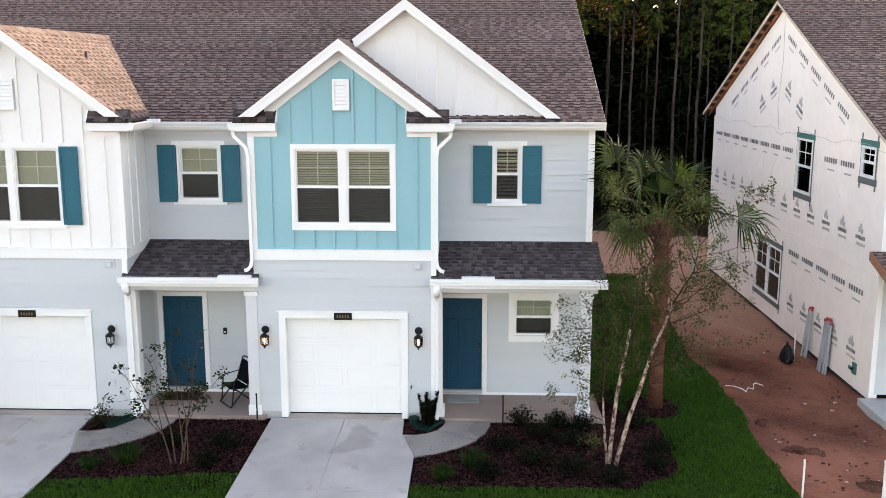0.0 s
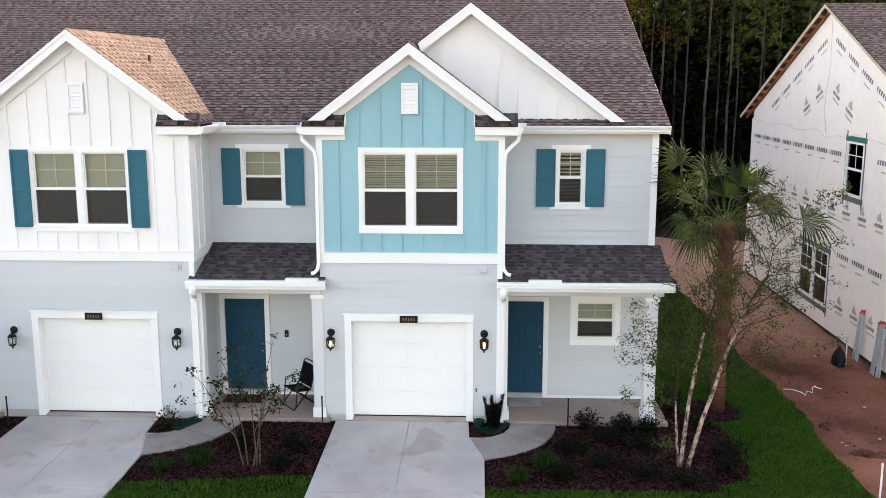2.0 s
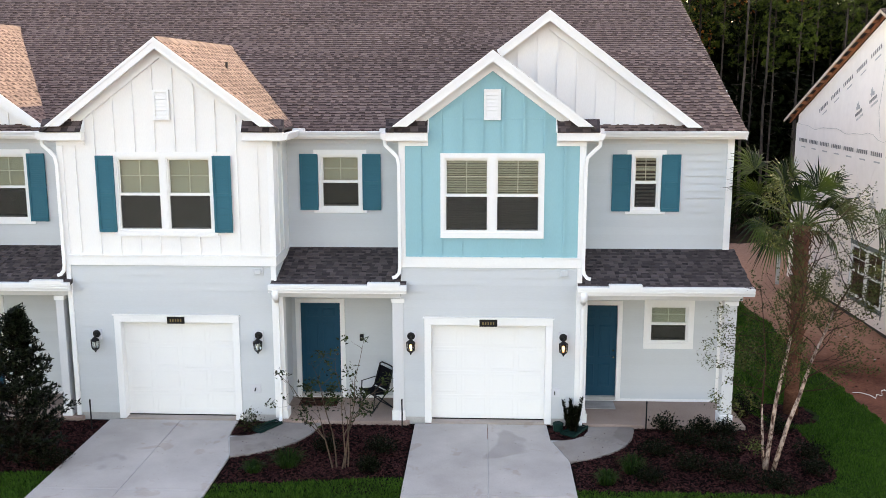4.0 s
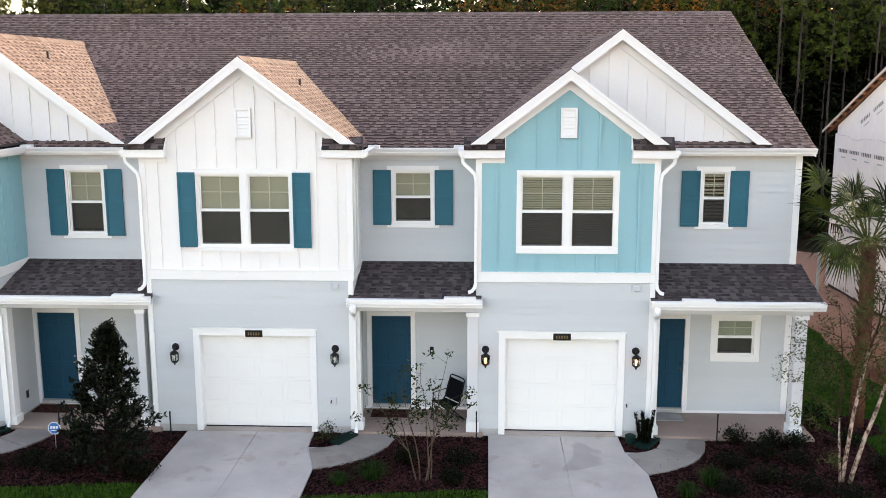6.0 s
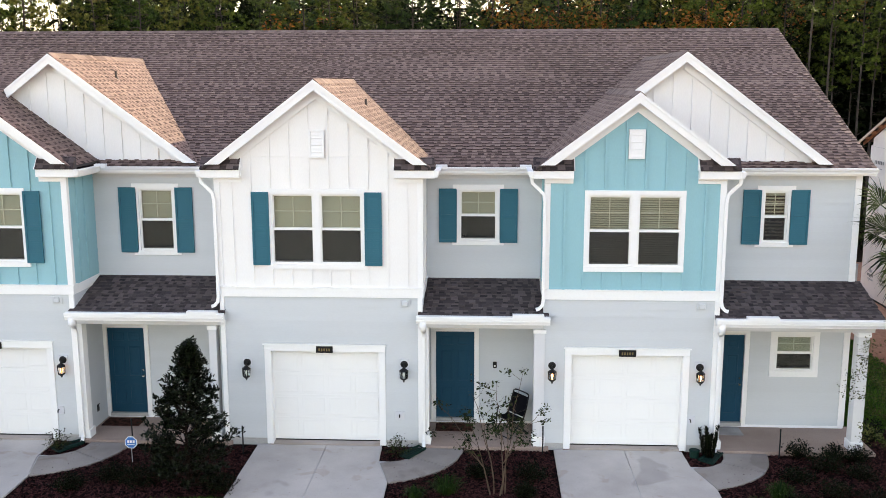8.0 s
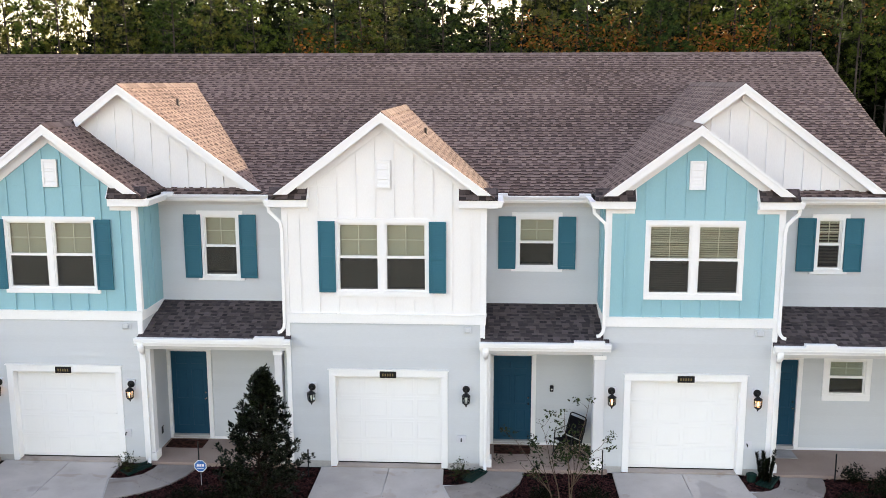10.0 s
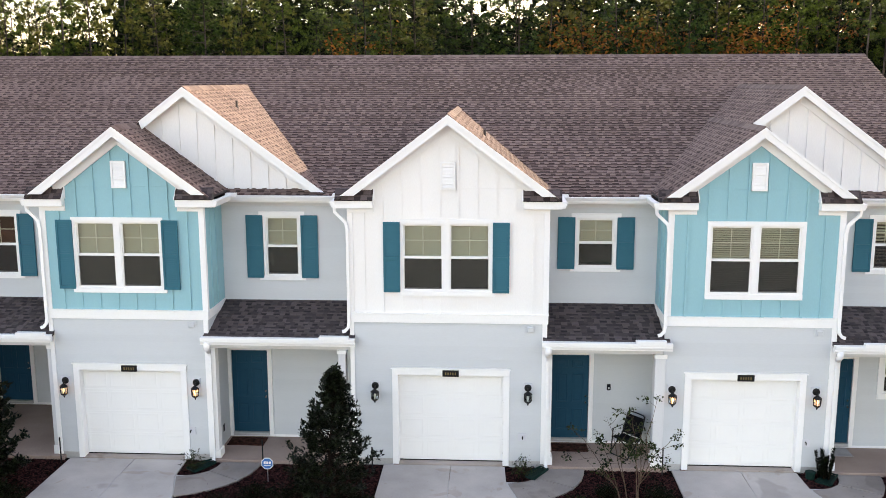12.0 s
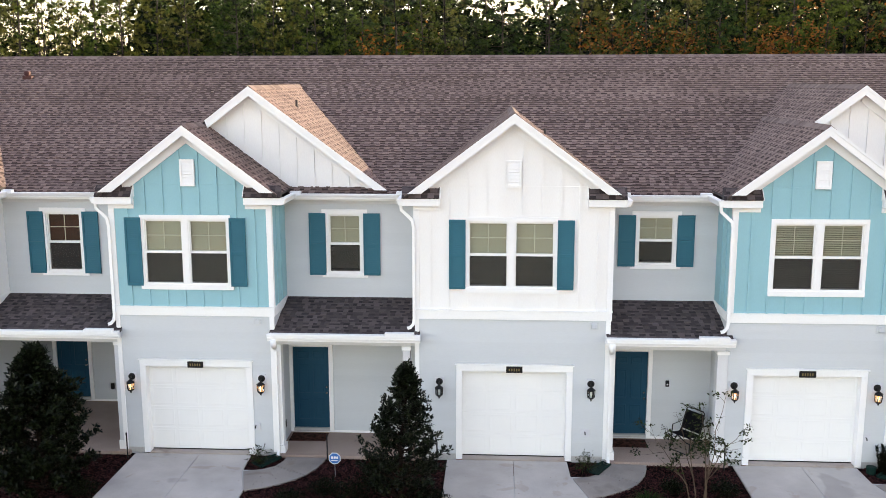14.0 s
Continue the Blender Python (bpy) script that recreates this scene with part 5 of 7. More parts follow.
def far_wood():
    """The wood's shaded depth as colour: a near-black uneven bank of crowns far behind the trunks."""
    r = random.Random(44)
    v, f = [], []
    n = 260
    for j, (y, zf) in enumerate(((74, 0.0), (75, 0.55), (77, 0.85), (80, 1.0), (90, 0.9), (91, 0.0))):
        for i in range(n):
            x = -130 + 270 * i / (n - 1)
            top = 10.5 + 2.2 * noise.noise((x * 0.16, 3, 1)) + 1.3 * noise.noise((x * 0.6, 5, 1)) - (4.0 if -100 < x < -46 else 0)
            v.append((x + r.gauss(0, 0.3), y + r.gauss(0, 0.5), top * zf + r.gauss(0, 0.3) * (zf > 0) - 0.5 * (zf == 0)))
    for j in range(5):
        for i in range(n - 1):
            f.append((j * n + i, j * n + i + 1, (j + 1) * n + i + 1, (j + 1) * n + i))
    me = bpy.data.meshes.new("backdrop")
    me.from_pydata(v, [], f)
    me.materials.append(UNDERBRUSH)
    tagged(new("backdrop", me), "near-black bank for the shaded depth of the pine wood", "woods", kind="structure")


far_wood()


# ---- grass, mulch ----
def blades(name, regions, count, height, mat, seed, z=-0.105, label=""):
    r = random.Random(seed)
    v, f = [], []
    areas = [(b - a) * (d - c) for a, b, c, d in regions]
    for (a, b, c, d), area in zip(regions, areas):
        for _ in range(int(count * area)):
            x, y = r.uniform(a, b), r.uniform(c, d)
            if not on_lawn(x, y):
                continue
            h = height * r.uniform(0.5, 1.2) * (0.8 + 0.5 * noise.noise((x * 1.3, y * 1.3, 0)))
            t = r.uniform(0, 6.28)
            w = r.uniform(0.007, 0.016)
            dx, dy = math.cos(t) * w, math.sin(t) * w
            lx, ly = r.gauss(0, 0.35) * h, r.gauss(0, 0.35) * h
            n = len(v)
            v += [(x - dx, y - dy, z), (x + dx, y + dy, z), (x + lx, y + ly, z + h)]
            f.append((n, n + 1, n + 2))
    me = bpy.data.meshes.new(name)
    me.from_pydata(v, [], f)
    me.materials.append(mat)
    return tagged(new(name, me), label, "grass", kind="stuff")


def on_lawn(x, y):
    if x > 1.6:
        edge = 8.55 + 0.10 * math.sin(0.9 * y) + 0.05 * math.sin(2.3 * y)
        if x > edge + 0.12 * noise.noise((x * 3, y * 3, 1)):
            return False
        if y < -3.25:
            return True
        if x < 5.45:
            return False
        if y > 1.6:
            return True
        bedge = 6.62 - 0.9 * smooth(-2.3, -3.3, y) if y < 0 else 6.55
        if y < 0 and x > bedge + 0.08 * noise.noise((y * 4, 1, 1)):
            return True
        return y >= 0 and math.hypot(x - 6.75, (y - 0.95) * 0.9) > 0.62 and x > 5.7 + 0.3 * (1.6 - y)
    for g, nx in ((G0, 0.0), (GM, G0), (GL, GM)):
        a, b = g + 1.62, nx - 1.60
        if a < x < b:
            u = (x - a) / (b - a)
            return y < -2.86 - 0.16 * math.sin(u * 4) - 0.35 * (1 - u) ** 3
    return False


blades("grass", [(1.6, 8.8, -4.6, -2.2), (5.4, 8.8, -2.2, 3.0)], 2300, 0.075, GRASS, 3, label="dense dark green mown grass")
blades("grass", [(5.3, 8.8, 3.0, 15.0)], 900, 0.085, GRASS, 4, label="dense dark green mown grass")
blades("grass", [(G0 + 1.6, -1.5, -4.6, -2.8), (GM + 1.6, G0 - 1.5, -4.6, -2.8), (GL + 1.6, GM - 1.5, -4.4, -2.8)], 2300, 0.085, GRASS, 5, label="dense dark green mown grass")


def chips(regions, seed):
    r = random.Random(seed)
    v, f = [], []
    for a, b, c, d in regions:
        for _ in range(int((b - a) * (d - c) * 620)):
            x, y = r.uniform(a, b), r.uniform(c, d)
            if on_lawn(x, y):
                continue
            l, w, h = r.uniform(0.02, 0.055), r.uniform(0.006, 0.016), r.uniform(0.003, 0.012)
            t = r.uniform(0, 6.28)
            ux, uy = math.cos(t) * l, math.sin(t) * l
            wx, wy = -math.sin(t) * w, math.cos(t) * w
            z0, tilt = -0.094 + r.uniform(0, 0.012), r.gauss(0, 0.012)
            n = len(v)
            v += [(x - ux - wx, y - uy - wy, z0 + h - tilt), (x + ux - wx, y + uy - wy, z0 + h + tilt), (x + ux + wx, y + uy + wy, z0 + h + tilt), (x - ux + wx, y - uy + wy, z0 + h - tilt),
                  (x, y, z0 - 0.01)]
            f += [(n, n + 1, n + 2, n + 3), (n, n + 4, n + 1), (n + 1, n + 4, n + 2), (n + 2, n + 4, n + 3)]
    me = bpy.data.meshes.new("bark_chips")
    me.from_pydata(v, [], f)
    me.materials.append(CHIP)
    tagged(new("bark_chips", me), "loose dark red bark chips covering the beds", "mulch", kind="stuff")


chips([(1.65, 6.9, -3.4, -0.1), (5.5, 7.2, -0.1, 1.5), (G0 + 1.65, -1.62, -3.3, -0.1), (GM + 1.65, G0 - 1.62, -3.3, -0.1), (GL + 1.65, GM - 1.62, -3.3, -0.1), (1.3, 2.1, -0.9, -0.02), (G0 + 1.3, G0 + 2.1, -0.9, -0.02), (GM + 1.3, GM + 2.1, -0.9, -0.02)], 9)


# ---- trees and shrubs before the houses ----
def evergreen(x, y, height, width, seed, label, leaf=0.09, per=60, lean=0.0, branches=210):
    r = random.Random(seed)
    t = thing("evergreen_tree", label, "tree", "conical evergreens", at=(x, y, -0.1))
    axis = lambda z: Vector((lean * (z / height) ** 1.5 + 0.03 * math.sin(3.1 * z + seed), 0.03 * math.sin(2.3 * z), z))
    wood = Shape().tube([axis(height * k / 6) for k in range(7)], [0.04, 0.035, 0.029, 0.023, 0.016, 0.010, 0.004], 7)
    spots = []
    for i in range(branches):
        z = 0.18 + (height - 0.20) * (i / branches) ** 0.92
        u = z / height
        env = width / 2 * ((0.74 + 1.0 * u if u < 0.3 else 1.04 * (1 - ((u - 0.3) / 0.7) ** 1.25) + 0.02)) * r.choice((0.55, 0.8, 0.92, 1.0, 1.04, 1.12)) * r.uniform(0.88, 1.1) + 0.05
        a = i * 2.399 + r.gauss(0, 0.3)
        env *= 1.0 + 0.30 * noise.noise((1.5 * math.cos(a), 1.5 * math.sin(a), 1.9 * z + seed))
        b = axis(max(0.05, z - 0.35 * env))
        tip = axis(z) + Vector((math.cos(a) * env, math.sin(a) * env, 0.14 * env + r.gauss(0, 0.04)))
        mid = b.lerp(tip, 0.6) - Vector((0, 0, 0.05 * env))
        wood.tube([b, mid, tip], [0.012, 0.008, 0.003], 4, cap=False)
        d = (tip - mid).normalized()
        # whorls of leaves along the outer half, thickest at the tip
        for k in range(max(4, per // 9)):
            s = 1.0 - 0.62 * (k / max(4, per // 9)) ** 1.1
            c = mid.lerp(tip, (s - 0.4) / 0.6) if s > 0.4 else b.lerp(mid, s / 0.4)
            c = c + Vector((r.gauss(0, 0.045), r.gauss(0, 0.045), r.gauss(0, 0.04)))
            for _ in range(9):
                q = d * 0.55 + Vector((r.gauss(0, 0.75), r.gauss(0, 0.75), r.gauss(0.35, 0.6)))
                p = c + Vector((r.gauss(0, 0.022), r.gauss(0, 0.022), r.gauss(0, 0.022)))
                spots.append((*p, *q))
    part("trunk", wood, DARK_STEM, t)
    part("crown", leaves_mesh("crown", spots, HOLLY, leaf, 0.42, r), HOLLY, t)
    return t


evergreen(-9.20, -2.35, 3.06, 1.46, 51, "conical dark glossy evergreen tree in the mulch bed", 0.092, 72, 0.17)
evergreen(-17.20, -2.2, 3.25, 2.05, 52, "large dense dark glossy-leaved evergreen tree in a bed", 0.125, 110, 0.05, 240)


def birch():
    r = random.Random(61)
    t = thing("river_birch", "three-stemmed birch with pale peeling bark and sparse small leaves", "tree", at=(5.36, -2.18, -0.1))
    stems = [([(-0.07, 0.02, 0), (-0.13, 0.02, 0.6), (-0.19, 0.0, 1.35), (-0.15, 0.04, 2.1), (-0.22, 0.1, 2.9), (-0.30, 0.15, 3.6)], 0.036),
             [[(-0.03, 0.04, 0), (0.0, 0.02, 0.5), (0.07, 0.0, 1.40), (0.17, 0.02, 2.0), (0.28, 0.04, 2.67), (0.45, 0.08, 3.2), (0.58, 0.14, 3.85), (0.86, 0.25, 4.65)], 0.058],
             [[(0.09, -0.02, 0), (0.31, -0.04, 0.97), (0.48, -0.05, 1.52), (0.67, 0.0, 2.19), (0.92, 0.04, 2.8), (1.05, 0.08, 3.15), (1.42, 0.16, 3.74), (1.58, 0.25, 4.6)], 0.056]]
    spots = []
    for i, (pts, rad) in enumerate(stems):
        cutk = (2, 4, 5)[i]
        rr = [rad * 0.80 * (1 - k / (len(pts) - 0.8)) ** 0.8 for k in range(len(pts))]
        part("stem", Shape().tube(pts[:cutk + 1], rr[:cutk + 1], 9), BIRCH_BARK, t, "pale peeling lower stem", smooth=True)
        part("upper_stem", Shape().tube(pts[cutk:], rr[cutk:], 7), TWIG, t, "brown upper stem", smooth=True)
        twigs, tips = Shape(), []
        first = 2 if i else 1
        n = 27 if i else 12
        for k in range(n):
            z = first + (len(pts) - 1.05 - first) * (k + r.random()) / n
            a = int(z)
            base = Vector(pts[a]).lerp(Vector(pts[a + 1]), z - a)
            ang = k * 2.4 + r.gauss(0, 0.5)
            if i == 0:
                d = Vector((-abs(math.cos(ang)) - 0.15, 0.8 * math.sin(ang), r.uniform(-0.15, 0.5)))
            elif i == 1:
                d = Vector((0.7 * math.cos(ang) - 0.05, math.sin(ang), r.uniform(0.4, 1.2)))
            else:
                d = Vector((0.9 * math.cos(ang) + 0.45, math.sin(ang), r.uniform(0.2, 0.9)))
            grow(twigs, base, d, r.uniform(0.70, 1.20) * (0.75 if i == 0 else 1.0), 0.0105, r, 2, tips, 0.3, (2, 3), 0.06, 0.6, 4, 0.7)
        tagged(part("twig_mass", twigs, TWIG, t), kind="stuff")
        for p, d in tips:
            for _ in range(9 if i else 8):
                q = p + Vector((r.gauss(0, 0.05), r.gauss(0, 0.05), r.gauss(-0.01, 0.05)))
                if q.x < -0.2 and q.z > 3.3:
                    continue
                spots.append((*q, d.x + r.gauss(0, 0.9), d.y + r.gauss(0, 0.9), d.z + r.gauss(-0.2, 0.7)))
    r.shuffle(spots)
    part("crown", leaves_mesh("crown", spots[:60000], BIRCH_LEAF, 0.047, 0.62, r), BIRCH_LEAF, t)


birch()


def crape_myrtle(x, y):
    r = random.Random(71)
    t = thing("crape_myrtle", "sparse multi-stemmed crape myrtle with few dark leaves", "tree", at=(x, y, -0.1))
    spots = []
    # five trunks, each forking into the given tips: place and height
    trunks = [((0.10, 0.02), [(0.50, 0.15, 2.55), (0.22, 0.35, 1.75), (0.86, 0.1, 1.75)]), ((0.06, -0.05), [(-0.02, -0.1, 2.40), (0.60, -0.3, 1.30)]), ((-0.06, 0.03), [(-0.52, 0.1, 2.10), (-0.32, -0.3, 1.85)]),
              ((-0.13, -0.02), [(-1.15, 0.3, 1.75), (-0.60, 0.35, 1.50), (-0.75, -0.25, 1.10)]), ((0.16, 0.05), [(0.05, 0.2, 1.55)])]
    ways = []
    for (fx, fy), ends in trunks:
        foot = Vector((fx, fy, 0))
        mean = sum((Vector(e) for e in ends), Vector()) / len(ends)
        fork = foot + Vector((0.16 * mean.x, 0.12 * mean.y, 0.30 * mean.z + 0.14))
        trunk = [foot, foot.lerp(fork, 0.5) + Vector((r.gauss(0, 0.015), r.gauss(0, 0.015), 0)), fork]
        part("stem", Shape().tube(trunk, [0.018, 0.0155, 0.013], 7), MYRTLE_BARK, t)
        ways += [(fork, Vector(e)) for e in ends]
    for fork, tip in ways:
        tx, ty, fx = tip.x, tip.y, fork.x
        pts = [fork] + [fork.lerp(tip, q) + Vector((r.gauss(0, 0.025), r.gauss(0, 0.025), 0.10 * math.sin(math.pi * q))) for q in (0.25, 0.5, 0.75)] + [tip]
        part("stem", Shape().tube(pts, [0.0115, 0.009, 0.007, 0.005, 0.003], 6), MYRTLE_BARK, t)
        tw, tips = Shape(), [(pts[4], (pts[4] - pts[3]).normalized())]
        for k in range(4):
            base = pts[1].lerp(pts[4], 0.25 * k + 0.1)
            d = Vector((0.6 * (tx - fx) + r.gauss(0, 0.7), 0.6 * ty + r.gauss(0, 0.7), r.uniform(0.1, 0.9)))
            grow(tw, base, d, r.uniform(0.22, 0.48), 0.0055, r, 1, tips, 0.3, (1, 2), 0.06, 0.6, 4, 0.6)
        tagged(part("twig_mass", tw, MYRTLE_BARK, t), kind="stuff")
        for p, d in [tips[0]] + r.sample(tips, min(len(tips), 11)):
            for _ in range(r.choice((2, 4, 8, 15))):
                q = p + Vector((r.gauss(0, 0.05), r.gauss(0, 0.05), r.gauss(0, 0.035)))
                spots.append((*q,))
    part("crown", leaves_mesh("crown", spots, MYRTLE_LEAF, 0.075, 0.58, r), MYRTLE_LEAF, t)


crape_myrtle(-2.87, -2.38)


def palm(x, y, height):
    r = random.Random(81)
    t = thing("palm_tree", "fan palm with a rough brown trunk and dark green fronds", "tree", at=(x, y, -0.12))
    pts = [(0, 0, 0), (0.0, 0, height * 0.25), (0.02, 0, height * 0.6), (-0.03, 0.0, height)]
    part("trunk", Shape().tube(pts, [0.17, 0.145, 0.15, 0.17], 14), PALM_BARK, t, smooth=True)
    boots = Shape()
    for i in range(90):
        z = height * (0.35 + 0.64 * i / 90)
        a = i * 2.399
        c = Vector((0.145 * math.cos(a), 0.145 * math.sin(a), z))
        o = Vector((math.cos(a), math.sin(a), 0))
        boots.tube([c, c + o * 0.045 + Vector((0, 0, 0.07)), c + o * 0.10 + Vector((0, 0, 0.17))], [0.035, 0.028, 0.012], 5, 0.4)
    tagged(part("leaf_boot_mass", boots, PALM_BARK, t), kind="stuff")
    # each frond: the fan's hub from the crown, the way the fan points, its blades' length, dry or green
    fronds = [((-0.72, -0.25, 0.42), (-0.8, -0.2, 0.45), 0.98, False), ((-0.95, 0.45, 1.15), (-0.45, 0.2, 0.8), 0.85, False), ((-0.10, -0.15, 0.55), (-0.1, -0.2, 1.0), 0.72, False),
              ((0.75, 0.5, 0.72), (0.45, 0.3, 0.8), 0.75, False), ((1.62, 0.0, 0.02), (1.0, -0.1, -0.12), 0.98, False), ((-0.55, 0.75, 0.25), (-0.6, 0.8, 0.1), 0.85, False),
              ((0.35, 1.0, 0.35), (0.3, 1.0, 0.2), 0.85, False), ((-0.45, -0.75, 0.12), (-0.5, -0.9, -0.1), 0.8, False), ((0.4, 0.9, -0.25), (0.3, 0.7, -0.6), 0.7, True), ((-0.35, 0.25, 0.85), (-0.35, 0.2, 0.9), 0.8, False), ((-0.85, -0.4, 0.05), (-0.9, -0.3, -0.35), 0.8, False), ((0.25, -0.55, 0.45), (0.3, -0.6, 0.6), 0.7, False), ((-0.25, 0.6, -0.2), (-0.3, 0.6, -0.7), 0.7, True),
              ((-0.55, -0.45, 0.75), (-0.55, -0.3, 0.8), 0.85, False), ((0.15, -0.35, 0.80), (0.1, -0.3, 1.0), 0.8, False), ((0.55, -0.3, 0.38), (0.7, -0.3, 0.4), 0.8, False), ((-0.95, 0.1, 0.62), (-0.9, 0.0, 0.5), 0.9, False),
              ((-0.65, -0.5, -0.18), (-0.6, -0.4, -0.7), 0.75, False), ((0.2, -0.65, 0.0), (0.2, -0.7, -0.5), 0.75, False), ((0.9, 0.3, 0.2), (0.9, 0.2, 0.1), 0.8, False), ((-0.1, 0.35, 0.95), (-0.05, 0.1, 1.0), 0.75, False)]
    crown = Vector((-0.03, 0, height))
    for i, (off, way, span, dry) in enumerate(fronds):
        hub = crown + Vector(off)
        base = crown + Vector((off[0], off[1], 0)).normalized() * 0.08
        mid = base.lerp(hub, 0.55) + Vector((0, 0, 0.10 * Vector(off).length))
        f = part("frond", Shape().tube([base, mid, hub], [0.022, 0.016, 0.011], 5), PALM_LEAF, t)
        fd = Vector(way).normalized()
        side = fd.cross(Vector((r.gauss(0, 0.5), r.gauss(-0.2, 0.5), 1))).normalized()
        nrm = side.cross(fd)
        s = Shape()
        m = 32
        for k in range(m):
            th = radians(-92 + 184 * k / (m - 1))
            w = (fd * math.cos(th) + side * math.sin(th)).normalized()
            ln = span * r.uniform(0.72, 1.08) * (0.72 + 0.28 * math.cos(th * 0.6))
            wd = 0.019
            cr = w.cross(nrm).normalized()
            lift = nrm * (0.06 * math.cos(th))
            p0, p1, p2 = hub, hub + w * ln * 0.55 + lift, hub + w * ln * 0.96 + lift * 0.4 - Vector((0, 0, (0.05 if fd.z > 0.3 else 0.14) + (0.16 if fd.z > 0.3 else 0.36) * r.random() * ln))
            s.add([p0, p1 + cr * wd, p2, p1 - cr * wd, p1 + nrm * 0.012], [(0, 1, 4), (0, 4, 3), (1, 2, 4), (4, 2, 3)])
        part("fan", s, PALM_DRY if dry else PALM_LEAF, f)
    return t


palm(6.80, 1.0, 4.30)


def shrub(x, y, w, h, seed, mat, leaf, label, name="shrub", count=500, cat="shrub"):
    r = random.Random(seed)
    t = thing(name, label, cat, "bed shrubs", at=(x, y, -0.1))
    wood, spots = Shape(), []
    for i in range(max(14, count // 22)):
        a = i * 2.399
        q = math.sqrt((i + 0.5) / max(14, count // 22))
        tip = Vector((w / 2 * q * math.cos(a), w / 2 * q * math.sin(a), h * (1 - 0.55 * q * q) * r.uniform(0.75, 1.1)))
        wood.tube([(0, 0, 0), tip * 0.55 + Vector((0, 0, 0.05)), tip], [0.008, 0.005, 0.002], 4, cap=False)
        for _ in range(22):
            s = 1.02 - 0.6 * r.random() ** 1.5
            spots.append(tuple(tip * s + Vector((r.gauss(0, 0.035), r.gauss(0, 0.035), r.gauss(0, 0.035)))))
    tagged(part("stem_mass", wood, DARK_STEM, t), kind="stuff")
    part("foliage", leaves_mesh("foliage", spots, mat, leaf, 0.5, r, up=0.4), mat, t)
    return t


def grass_clump(x, y, w, h, seed, label):
    r = random.Random(seed)
    t = thing("grass_clump", label, "plant", "bed shrubs", at=(x, y, -0.1))
    s = Shape()
    for i in range(260):
        a, q = r.uniform(0, 6.28), math.sqrt(r.random()) * w * 0.28
        b = Vector((q * math.cos(a), q * math.sin(a), 0))
        o = Vector((math.cos(a), math.sin(a), 0)) * w * r.uniform(0.1, 0.45)
        side = Vector((-math.sin(a), math.cos(a), 0)) * 0.006
        m, e = b + o * 0.45 + Vector((0, 0, h * r.uniform(0.6, 0.95))), b + o * 1.1 + Vector((0, 0, h * r.uniform(0.3, 1.0)))
        s.add([b - side, b + side, m + side * 0.8, m - side * 0.8, e], [(0, 1, 2, 3), (3, 2, 4)])
    tagged(part("blade_mass", s, CLUMP, t), kind="stuff")
    return t


DARK = "low dark-leaved shrub in the mulch bed"
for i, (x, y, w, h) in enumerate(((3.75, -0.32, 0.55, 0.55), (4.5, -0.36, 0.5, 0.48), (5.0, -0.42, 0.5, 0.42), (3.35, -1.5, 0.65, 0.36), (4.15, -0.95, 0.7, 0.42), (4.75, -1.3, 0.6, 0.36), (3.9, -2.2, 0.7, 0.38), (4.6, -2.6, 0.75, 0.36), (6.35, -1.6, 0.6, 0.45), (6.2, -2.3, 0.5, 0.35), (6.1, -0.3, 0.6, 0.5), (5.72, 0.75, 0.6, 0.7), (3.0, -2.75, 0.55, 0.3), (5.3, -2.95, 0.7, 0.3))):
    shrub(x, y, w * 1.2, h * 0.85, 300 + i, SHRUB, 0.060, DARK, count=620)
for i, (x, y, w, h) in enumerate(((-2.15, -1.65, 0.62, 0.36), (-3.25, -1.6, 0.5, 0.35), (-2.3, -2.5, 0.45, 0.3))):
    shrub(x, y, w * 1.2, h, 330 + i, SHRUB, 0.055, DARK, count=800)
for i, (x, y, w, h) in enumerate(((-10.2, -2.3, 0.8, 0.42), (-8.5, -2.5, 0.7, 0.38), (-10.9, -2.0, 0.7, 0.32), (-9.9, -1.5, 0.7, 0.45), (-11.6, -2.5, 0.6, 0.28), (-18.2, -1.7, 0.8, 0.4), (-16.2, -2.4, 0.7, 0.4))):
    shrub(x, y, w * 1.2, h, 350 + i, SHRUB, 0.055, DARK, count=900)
for i, (x, y, w, h, lab) in enumerate(((2.75, -2.35, 0.6, 0.32, "bright green strappy grass clump in the bed"), (2.2, -2.9, 0.5, 0.25, "bright green strappy grass clump in the bed"), (-3.9, -2.3, 0.75, 0.30, "bright green grass clump beside the path"), (-4.5, -2.6, 0.5, 0.2, "small green grass clump beside the path"))):
    grass_clump(x, y, w, h, 370 + i, lab)
for i, (x, y) in enumerate(((G0 + 1.68, -0.62), (GM + 1.62, -0.62))):
    shrub(x, y, 0.62, 0.50, 380 + i, MYRTLE_LEAF, 0.055, "loose grey-green shrub beside the garage door", count=330)


